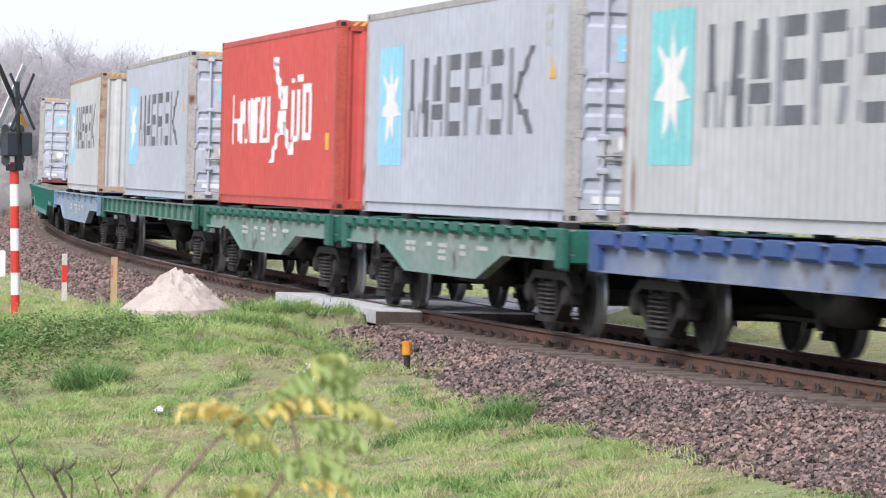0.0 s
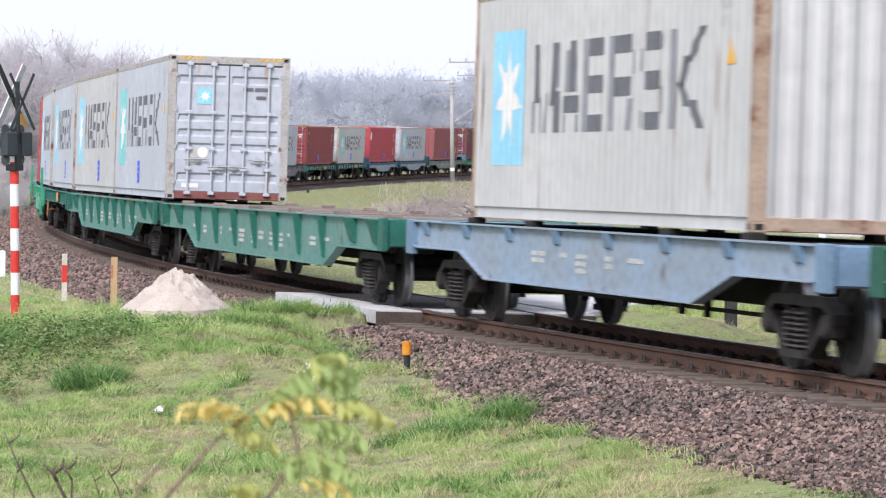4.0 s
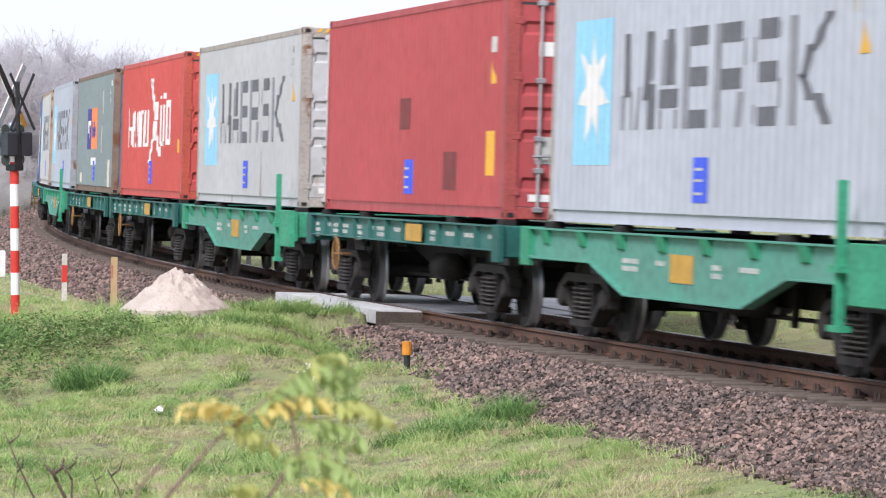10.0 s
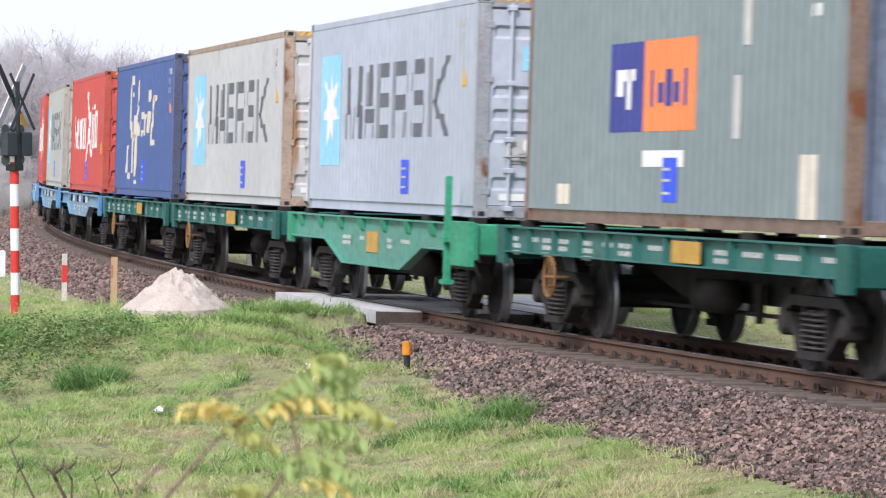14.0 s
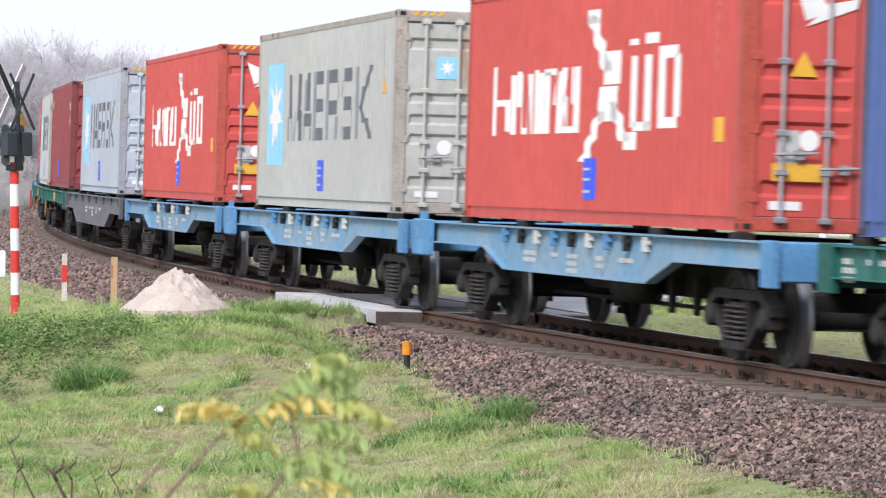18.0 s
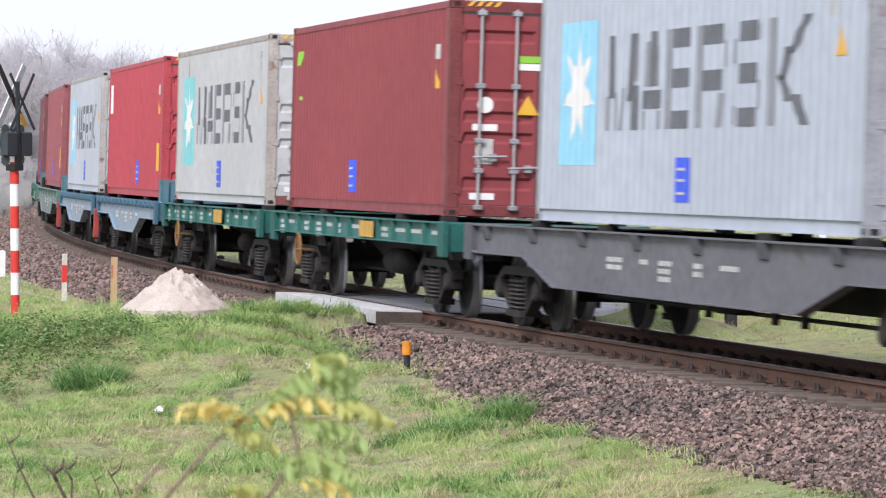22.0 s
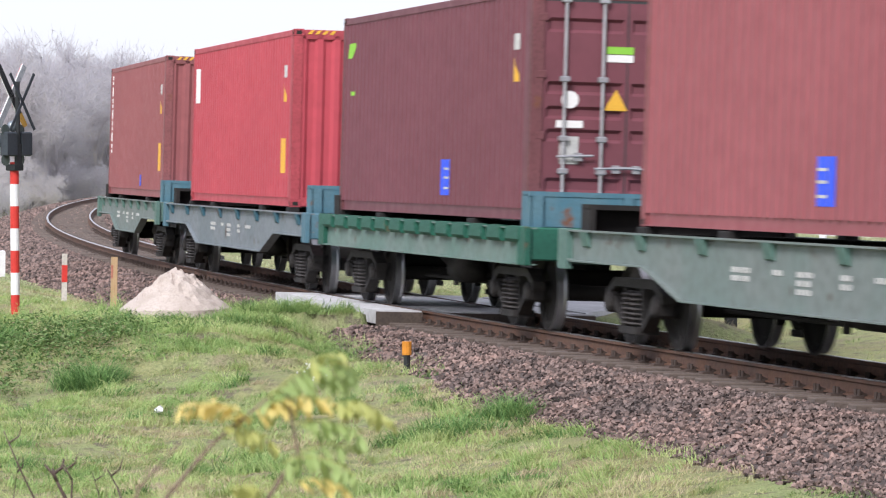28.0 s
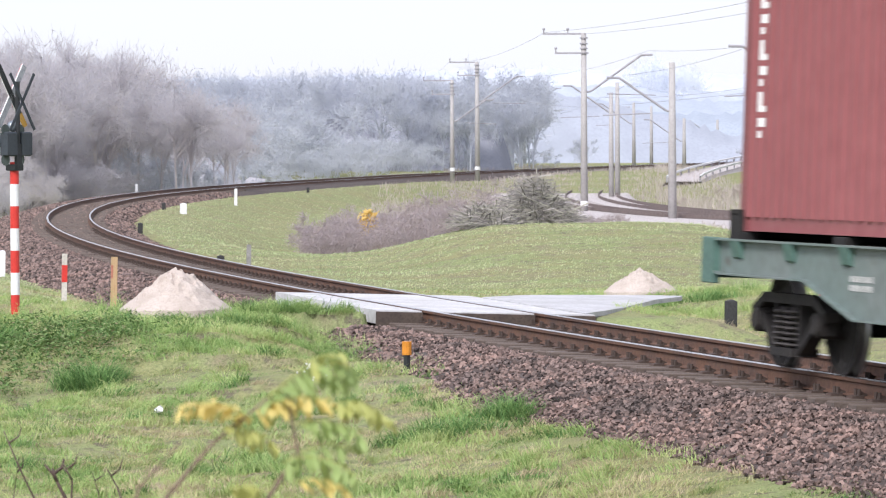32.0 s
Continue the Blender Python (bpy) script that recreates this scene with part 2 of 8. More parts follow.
def wave(x, y, size, seed):
    """Soft rolling unevenness from a few sines."""
    r = np.random.RandomState(seed)
    out = 0
    for _ in range(5):
        a, ph, f = r.uniform(0, 6.28), r.uniform(0, 6.28), r.uniform(0.6, 1.7) / size
        out = out + np.sin((x * np.cos(a) + y * np.sin(a)) * 6.28 * f + ph)
    return out / 5


# plan of the electrified line beyond the field
LINE2 = [(30.0, 160.0), (21.3, 196.0), (13.4, 229.0), (9.9, 262.0), (8.7, 300.0), (9.6, 342.0), (12.8, 392.0), (18.0, 446.0), (30.0, 530.0), (52.0, 660.0), (90, 860)]


def catmull(pts, n):
    out = []
    for i in range(1, len(pts) - 2):
        p0, p1, p2, p3 = (np.array(pts[i + k]) for k in (-1, 0, 1, 2))
        for k in range(n):
            t = k / n
            out.append(0.5 * ((2 * p1) + (p2 - p0) * t + (2 * p0 - 5 * p1 + 4 * p2 - p3) * t * t + (3 * p1 - p0 - 3 * p2 + p3) * t ** 3))
    return np.array(out)


PATH2 = catmull([(52, 90)] + LINE2, 12)
ROAD_Y0, ROAD_Y1 = 57.6, 64.6


def road_level(x):
    return -0.06 - 0.46 * smooth(-2.3, -5.0, x) - 0.10 * smooth(1.5, 4.0, x)


def ground(x, y):
    """The level of the ground."""
    x, y = np.asarray(x, float), np.asarray(y, float)
    shp = x.shape
    s, o, zl = (a.reshape(shp) for a in near_line(x, y))
    outer = -0.76 - 0.10 * smooth(50, 30, y) + 0.08 * wave(x, y, 9, 3) + 0.05 * wave(x, y, 2.5, 4)
    outer = outer + 0.035 * wave(x, y, 0.9, 31) + 0.018 * wave(x, y, 0.45, 32)
    verge = smooth(47.5, 55.0, y) * smooth(58.6, 57.4, y) * smooth(-0.6, -2.4, x)
    outer = outer + (-0.09 + 0.03 * wave(x, y, 2.0, 5) - outer) * verge
    outer = outer + (-0.22 - outer) * smooth(63.5, 65.5, y) * smooth(100, 80, y)
    outer = outer - 0.5 * smooth(95, 160, y)
    inner = -0.75 - 0.35 * smooth(70, 150, y) - 0.25 * smooth(150, 240, y) + 0.06 * wave(x, y, 14, 7)
    inner = inner - 0.9 * np.exp(-((x + 4.5) / 4.5) ** 2 - ((y - 160) / 45) ** 2)
    crest = np.interp(x, [-6.0, -3.9, -2.0, -0.5, 0.6, 1.4, 2.8, 5.8, 7.4, 9.0, 12.0, 16.0], [-0.95, -0.85, -0.60, -0.25, 0.0, 0.13, 0.20, 0.22, 0.14, -0.15, -0.55, -0.8])
    crest = crest + 0.035 * wave(x, y, 6, 41) + 0.02 * wave(x, y, 2, 42)
    inner = inner + np.maximum(crest - inner, 0) * smooth(74, 114, y) * smooth(152, 117, y)
    rise = np.exp(-((x - 4.4) / 3.8) ** 4 - ((y - 67) / 14.0) ** 4)
    inner = inner + (-0.235 + 0.225 * smooth(4.0, 6.2, x) * smooth(72, 66, y) - inner) * rise
    t = np.where(o > 0, outer, inner)
    far = smooth(300, 420, y)
    t = t * (1 - far) + (0.2 + 0.004 * (y - 300)) * far * smooth(1600, 500, y) + far * smooth(500, 1600, y) * 3.0
    a = abs(o)
    z = np.where(a < 60, zl - 0.55 + (t - zl + 0.55) * smooth(3.0, np.where(o > 0, 5.4, 9.0), a), t)
    z = np.where(a < 2.9, zl - 0.62, z)
    # turf grown over the foot of the ballast before the crossing
    w = smooth(13, 19, s) * smooth(29, 26.5, s) * smooth(1.95, 2.4, o) * smooth(5.2, 3.4, o)
    z = z + np.maximum(-0.40 - 0.09 * (o - 2.3) + 0.03 * wave(x, y, 0.8, 33) - z, 0) * w
    # a shallow cutting for the far railway
    d2 = np.full(shp, 1e9)
    if (y > 120).any():
        for q in PATH2:
            d2 = np.minimum(d2, (x - q[0] - 1.0) ** 2 + (y - q[1]) ** 2)
    z = z - 0.65 * smooth(13.0, 8.0, np.sqrt(d2)) * smooth(130, 170, y) * smooth(420, 330, y)
    # the trench of the road on the outer side
    w = smooth(57.3, 58.4, y) * smooth(65.2, 64.2, y) * smooth(-40, -20, x) * smooth(1.6, 2.6, o)
    z = z + (road_level(x) - 0.06 - z) * w
    # and its foot on the inner side
    w = smooth(57.6, 58.4, y) * smooth(66.5, 65.0, y) * smooth(1.4, 1.9, -o) * smooth(4.5, 3.2, -o)
    z = z + (-0.20 - z) * w
    # the turf bank that comes up to the outer panels
    w = smooth(26.6 - 9.0 * smooth(2.3, 4.2, o), 27.8, s) * smooth(37.5, 36.0, s) * smooth(1.56, 1.70, o) * smooth(7.5, 4.5, o) * smooth(58.7, 57.8, y)
    return z + (-0.04 + 0.025 * wave(x, y, 1.6, 6) - z) * w


def build_ground():
    ang = np.concatenate([np.linspace(-180, -12, 43)[:-1], np.linspace(-12, -7, 12)[:-1], np.linspace(-7, 7, 181),
                          np.linspace(7, 12, 12)[1:], np.linspace(12, 180, 43)[1:-1]])
    rad = np.concatenate([[0.02], np.geomspace(1.5, 28, 16)[:-1], np.geomspace(28, 62, 300)[:-1], np.geomspace(62, 130, 120)[:-1], np.geomspace(130, 420, 90)[:-1],
                          np.geomspace(420, 4500, 30)])
    A, R = np.meshgrid(np.radians(ang), rad)
    x, y = R * np.sin(A), R * np.cos(A)
    z = ground(x, y)
    # behind the camera the bank stays level with its feet
    z = np.where(R < 24, np.minimum(z, -0.75), z)
    n, m = len(rad), len(ang)
    v = np.stack([x.ravel(), y.ravel(), z.ravel()], 1)
    i = np.arange(n - 1)[:, None] * m + np.arange(m)[None]
    j = np.arange(n - 1)[:, None] * m + (np.arange(m)[None] + 1) % m
    f = np.stack([i, j, j + m, i + m], -1).reshape(-1, 4)
    me = mesh_np("ground", v, f, flat=False)
    ob = put("ground", me, M_GRASSGROUND)
    return tagged(ob, "rough autumn grassland, green with straw-coloured patches", "ground", kind="structure")


def sweep(prof, s0, s1, step, close=True):
    """A cross-section of (out, up) carried along the railway."""
    n = len(prof)
    ss = np.arange(s0, s1 + step / 2, step)
    v = [bed(s, o, u) for s in ss for o, u in prof]
    f = []
    for k in range(len(ss) - 1):
        for i in range(n if close else n - 1):
            a, b = k * n + i, k * n + (i + 1) % n
            f.append((a, a + n, b + n, b))
    if close:
        f += [tuple(range(n)), tuple(range(len(v) - 1, len(v) - 1 - n, -1))]
    return v, f


def build_railway():
    root = thing("railway_track", Matrix.Identity(4), "single railway track with rusty rails on reddish stone ballast", "railway track", kind="structure")
    v, f = sweep([(-3.15, -0.62), (-1.75, -0.265), (-0.9, -0.245), (0.9, -0.245), (1.85, -0.265), (2.3, -0.34), (3.1, -0.60), (3.3, -0.75)], -140, 560, 1.5, False)
    put("ballast_bed", mesh_of("ballast_bed", v, f), M_BALLASTBED, root, label="gravel bed under the track, darkened as shade between stones")
    for name, o in (("outer_rail", GAUGE), ("inner_rail", -GAUGE)):
        pr = [(-0.075, -0.180), (0.075, -0.180), (0.075, -0.168), (0.018, -0.150), (0.010, -0.055), (0.0365, -0.040), (0.0365, -0.008), (-0.0365, -0.008), (-0.0365, -0.040), (-0.010, -0.055), (-0.018, -0.150), (-0.075, -0.168)]
        v, f = sweep([(o + a, b) for a, b in pr], -140, 560, 2.0)
        r = put("rail", mesh_of(name, v, f), M_RAILSIDE, root, label="rust-brown steel rail")
        v, f = sweep([(o + a, b) for a, b in [(-0.0345, -0.0075), (-0.028, 0.0), (0.028, 0.0), (0.0345, -0.0075)]], -140, 560, 2.0)
        put("running_face", mesh_of("running_face", v, f), M_RAILTOP, r, label="polished top of the rail")
    return root


build_ground()
TRACK = build_railway()


def sleepers():
    sl = Shape().box(-0.12, -1.375, -0.36, 0.12, 1.375, -0.185, 0.012).mesh("sleeper")
    ch = Shape()
    for k in (1, -1):
        ch.prism([(k * 0.07, -0.185), (k * 0.20, -0.185), (k * 0.19, -0.165), (k * 0.11, -0.155), (k * 0.075, -0.150)], -0.085, 0.085, "x")
        for q in (-0.05, 0.05):
            ch.tube((q, k * 0.115, -0.17), (q, k * 0.115, -0.095), 0.020, n=6)
        ch.prism([(k * 0.03, -0.165), (k * 0.10, -0.155), (k * 0.095, -0.115), (k * 0.035, -0.140)], -0.05, 0.05, "x")
    ch = ch.mesh("rail_chair")
    rest, restc = Shape(), Shape()
    s, r = -34.0, random.Random(2)
    while s < 250:
        ds_ = 0.61 + r.uniform(-0.02, 0.02)
        x, y, z, h, c = line(s)
        m = bed_pose(s - 0.1, s + 0.1) @ pose(0, 0, r.uniform(-0.015, 0.004), 0, 0, r.uniform(-1.2, 1.2))
        if -6 < s < 110:
            o = put("sleeper", sl, M_SLEEPER, TRACK, m)
            for k in (GAUGE, -GAUGE):
                put("rail_chair", ch, M_IRON, o, (0, k, 0), "iron chair with coach screws")
        else:
            rest.add([m @ Vector(q.co) for q in sl.vertices], [tuple(f.vertices) for f in sl.polygons])
        s += ds_
    ob = put("far_sleepers", mesh_of("far_sleepers", rest.v, rest.f), M_SLEEPER, TRACK)
    ob["kind"] = "stuff"


sleepers()
# ---- the train ----
V0, ACC = 14.0677, -0.0169982


def run(S, t):
    """Place along the railway at t of what passes its origin mark S at sixteen seconds."""
    q = t - 16.0
    return S - V0 * q - ACC * q * q


# (mark of the wagon's centre, length over couplers, kind, colour)
WAGONS = [
    (-220.17, 14.6, "fish", "navy"), (-205.62, 14.6, "fish", "oldgreen"), (-191.18, 14.6, "fish", "oldgreen"), (-174.05, 19.6, "straight", "midgreen"),
    (-154.61, 19.4, "fish", "paleblue"), (-131.9, 25.4, "long", "seagreen"), (-106.7, 25.0, "long", "seagreen"), (-87.07, 14.6, "straight", "teal"),
    (-72.54, 14.6, "fish", "brightgreen"), (-58.12, 14.4, "straight", "teal"), (-43.61, 14.6, "fish", "brightgreen"), (-29.07, 14.5, "straight", "teal"),
    (-14.52, 14.6, "straight", "teal"), (0.29, 14.8, "fish", "brightgreen"), (14.91, 14.5, "straight", "teal"), (29.29, 14.5, "straight", "teal"),
    (45.07, 16.8, "fish", "skyblue"), (61.82, 16.8, "fish", "skyblue"), (78.96, 16.9, "fish", "skyblue"), (96.99, 19.2, "fish", "grey"),
    (114.0, 14.8, "straight", "teal"), (128.58, 14.5, "straight", "teal"), (143.3, 14.8, "fish", "fadedblue"), (158.08, 14.6, "fish", "fadedblue"),
    (174.85, 18.9, "fish", "greygreen"), (192.05, 14.7, "straight", "midgreen"), (208.72, 18.8, "fish", "greyblue"), (225.54, 14.7, "fish", "greygreen"),
]
DECK = 1.27
BASE = 1.344
PAINT = {  # base colour, second colour, how rusty
    "navy": ((0.09, 0.17, 0.38), (0.42, 0.46, 0.54), 0.35), "oldgreen": ((0.16, 0.34, 0.27), (0.42, 0.50, 0.46), 0.32),
    "midgreen": ((0.14, 0.27, 0.22), (0.28, 0.37, 0.33), 0.3), "paleblue": ((0.36, 0.50, 0.66), (0.44, 0.52, 0.62), 0.25),
    "seagreen": ((0.115, 0.335, 0.285), (0.20, 0.40, 0.35), 0.22), "teal": ((0.022, 0.18, 0.155), (0.08, 0.27, 0.24), 0.22),
    "brightgreen": ((0.11, 0.45, 0.33), (0.17, 0.46, 0.36), 0.15), "skyblue": ((0.17, 0.42, 0.66), (0.40, 0.58, 0.72), 0.22),
    "grey": ((0.16, 0.16, 0.185), (0.24, 0.24, 0.27), 0.3), "fadedblue": ((0.26, 0.40, 0.54), (0.50, 0.57, 0.64), 0.3),
    "greygreen": ((0.20, 0.275, 0.25), (0.30, 0.345, 0.325), 0.28), "greyblue": ((0.20, 0.25, 0.27), (0.34, 0.38, 0.41), 0.35),
}
TRIM = {"oldgreen": (0.02, 0.15, 0.105), "fadedblue": (0.06, 0.16, 0.24), "navy": (0.05, 0.11, 0.30), "midgreen": (0.02, 0.13, 0.085),
        "seagreen": (0.02, 0.16, 0.12), "paleblue": (0.20, 0.32, 0.46), "skyblue": (0.12, 0.33, 0.60), "brightgreen": (0.045, 0.36, 0.20),
        "teal": (0.015, 0.13, 0.11), "grey": (0.12, 0.12, 0.14), "greygreen": (0.13, 0.24, 0.20), "greyblue": (0.05, 0.15, 0.20)}
WORDS = {"navy": "weathered blue-and-white", "oldgreen": "weathered green", "midgreen": "green", "paleblue": "pale blue", "seagreen": "sea-green", "teal": "dark teal",
         "brightgreen": "bright green", "skyblue": "sky-blue", "grey": "grey", "fadedblue": "faded light blue", "greygreen": "grey-green", "greyblue": "dirty grey-blue"}
M_SOOT = mat("sooty_steel", (0.022, 0.021, 0.021), 0.85, col2=(0.036, 0.033, 0.031), scale=3, spec=0.15)
M_FRAME = mat("greasy_cast_steel", (0.026, 0.025, 0.025), 0.75, col2=(0.048, 0.043, 0.040), scale=4, bump=0.2, spec=0.15)
M_SPRING = mat("dusty_spring_steel", (0.065, 0.058, 0.055), 0.6, col2=(0.032, 0.028, 0.026), scale=6)
M_TREAD = mat("bright_wheel_steel", (0.42, 0.42, 0.43), 0.38, 0.9, scale=6, amount=0.3)
M_PAINTWHITE = mat("worn_white_paint", (0.66, 0.66, 0.63), 0.7, scale=6, amount=0.35)
M_PAINTYELLOW = mat("ochre_paint", (0.62, 0.36, 0.07), 0.7, scale=5, amount=0.3)
M_DECKWOOD = mat("grey_deck_planks", (0.27, 0.23, 0.21), 0.95, col2=(0.20, 0.15, 0.13), scale=3, per_piece=0.3)
M_BLUEBOX = mat("blue_green_steel", (0.055, 0.155, 0.21), 0.7, col2=(0.09, 0.18, 0.22), scale=2.5, rust=0.2)
M_REDBRACKET = mat("red_lever_paint", (0.42, 0.06, 0.05), 0.6)
M_RUSTWHEEL = mat("rusty_ochre_iron", (0.30, 0.16, 0.06), 0.85)


def side_frame_mesh():
    s = Shape()
    y0, y1 = -0.08, 0.08
    s.prism([(-1.12, 0.60), (-0.78, 0.755), (0.78, 0.755), (1.12, 0.60), (1.12, 0.51), (0.74, 0.655), (-0.74, 0.655), (-1.12, 0.51)], y0, y1)
    s.prism([(-0.36, 0.145), (0.36, 0.145), (0.36, 0.225), (-0.36, 0.225)], y0 - 0.06, y1 + 0.06)
    for k in (1, -1):
        s.prism([(0.34 * k, 0.15), (0.36 * k, 0.235), (0.80 * k, 0.56), (1.10 * k, 0.56), (1.10 * k, 0.50), (0.86 * k, 0.48)], y0, y1)
        s.box(min(0.33 * k, 0.385 * k), y0, 0.22, max(0.33 * k, 0.385 * k), y1, 0.66)
        s.lathe([(0.001, y0 - 0.05), (0.09, y0 - 0.05), (0.125, y0 - 0.02), (0.135, y1)], "y", 14, (0.925 * k, 0, 0.475))
        s.prism([(0.79 * k, 0.38), (1.06 * k, 0.38), (1.08 * k, 0.56), (0.77 * k, 0.56)], y0 + 0.01, y1)
    return s.mesh("side_frame")


def spring_mesh():
    s = Shape()
    for cx in (-0.165, 0.165):
        for k in range(7):
            z = 0.255 + k * 0.054
            ring = [(0.122 + 0.022 * math.cos(a), z + 0.019 * math.sin(a)) for a in [i * math.pi / 3 for i in range(7)]]
            s.lathe(ring, "z", 12, (cx, 0, 0))
        s.lathe([(0.001, 0.23), (0.075, 0.23), (0.075, 0.62), (0.001, 0.62)], "z", 8, (cx, 0, 0))
    return s.mesh("spring", True)


def wheel_mesh():
    """Axle and both wheels in one turned piece, six hub bosses to a wheel."""
    g = GAUGE - 0.02
    half = [(0.001, 1.02), (0.07, 1.02), (0.07, g + 0.14), (0.13, g + 0.13), (0.14, g + 0.06), (0.36, g + 0.04), (0.40, g + 0.075), (0.478, g + 0.075),
            (0.4785, g + 0.05), (0.479, g - 0.01), (0.502, g - 0.03), (0.502, g - 0.05), (0.478, g - 0.057), (0.40, g - 0.057), (0.36, g - 0.02), (0.14, g - 0.03), (0.10, g - 0.10), (0.085, 0.3)]
    s = Shape()
    s.lathe([(r, -h) for r, h in half] + [(r, h) for r, h in reversed(half)], "y", 28)
    nf = len(s.f)
    # lobes on the disc show that it turns
    n = 28
    for i in range(len(s.v)):
        k, ring = i % n, i // n
        if ring in (5, len(half) * 2 - 6) and k % 7 == 0:
            x, y, z = s.v[i]
            s.v[i] = (x * 0.86, y * 1.02, z * 0.86)
    me = s.mesh("wheelset")
    me.materials.append(None)
    me.materials.append(M_TREAD)
    for pl in me.polygons:
        c = pl.center
        if abs(math.hypot(c.x, c.z)) > 0.465:
            pl.material_index = 1
    return me


def bolster_mesh():
    s = Shape()
    s.box(-0.20, -1.02, 0.52, 0.20, 1.02, 0.74, 0.03)
    s.tube((0, 0, 0.74), (0, 0, 0.86), 0.17, n=14)
    for k in (1, -1):
        s.box(0.50 * k - 0.05, -0.75, 0.36, 0.50 * k + 0.05, 0.75, 0.46)       # brake beams
        for y in (-0.78, 0.78):
            s.prism([(0.36 * k, 0.28), (0.46 * k, 0.26), (0.47 * k, 0.58), (0.38 * k, 0.62)], y - 0.045, y + 0.045)
    return s.mesh("bogie")


ME_SIDE, ME_SPRING, ME_BOLSTER = side_frame_mesh(), spring_mesh(), bolster_mesh()
ME_WHEEL = wheel_mesh()
WHEELS = []


def bogie(parent, x, S):
    b = put("bogie", ME_BOLSTER, M_SOOT, parent, (x, 0, 0), "sooty cast-steel two-axle bogie")
    for y in (-1.018, 1.018):
        f = put("side_frame", ME_SIDE, M_FRAME, b, (0, y, 0))
        put("spring", ME_SPRING, M_SPRING, b, (0, y - 0.02 if y < 0 else y + 0.02, 0), "stack of coil springs")
    for k in (0.925, -0.925):
        w = put("wheelset", ME_WHEEL, M_SOOT, b, (k, 0, 0.479))
        WHEELS.append((w, S, k, x))
    return b


_wag = {}


def shared(key, make):
    if key not in _wag:
        _wag[key] = make()
    return _wag[key]


PROFILE = {"fish": (0.33, 0.66), "shallow": (0.24, 0.50), "straight": (0.28, 0.28), "boxed": (0.42, 0.42), "long": (0.42, 0.74)}


def sill_outline(kind, h, hb):
    e, m = PROFILE[kind]
    top = DECK - 0.02
    if kind in ("straight", "boxed"):
        return [(-h, top), (h, top), (h, top - e), (-h, top - e)]
    a = {"fish": hb - 1.25, "shallow": hb - 1.4, "long": hb - 1.2}[kind]
    b = a - {"fish": 1.45, "shallow": 1.1, "long": 1.3}[kind]
    return [(-h, top), (h, top), (h, top - e * 0.8), (h - 0.5, top - e), (a, top - e), (b, top - m), (-b, top - m), (-a, top - e), (-h + 0.5, top - e), (-h, top - e * 0.8)]


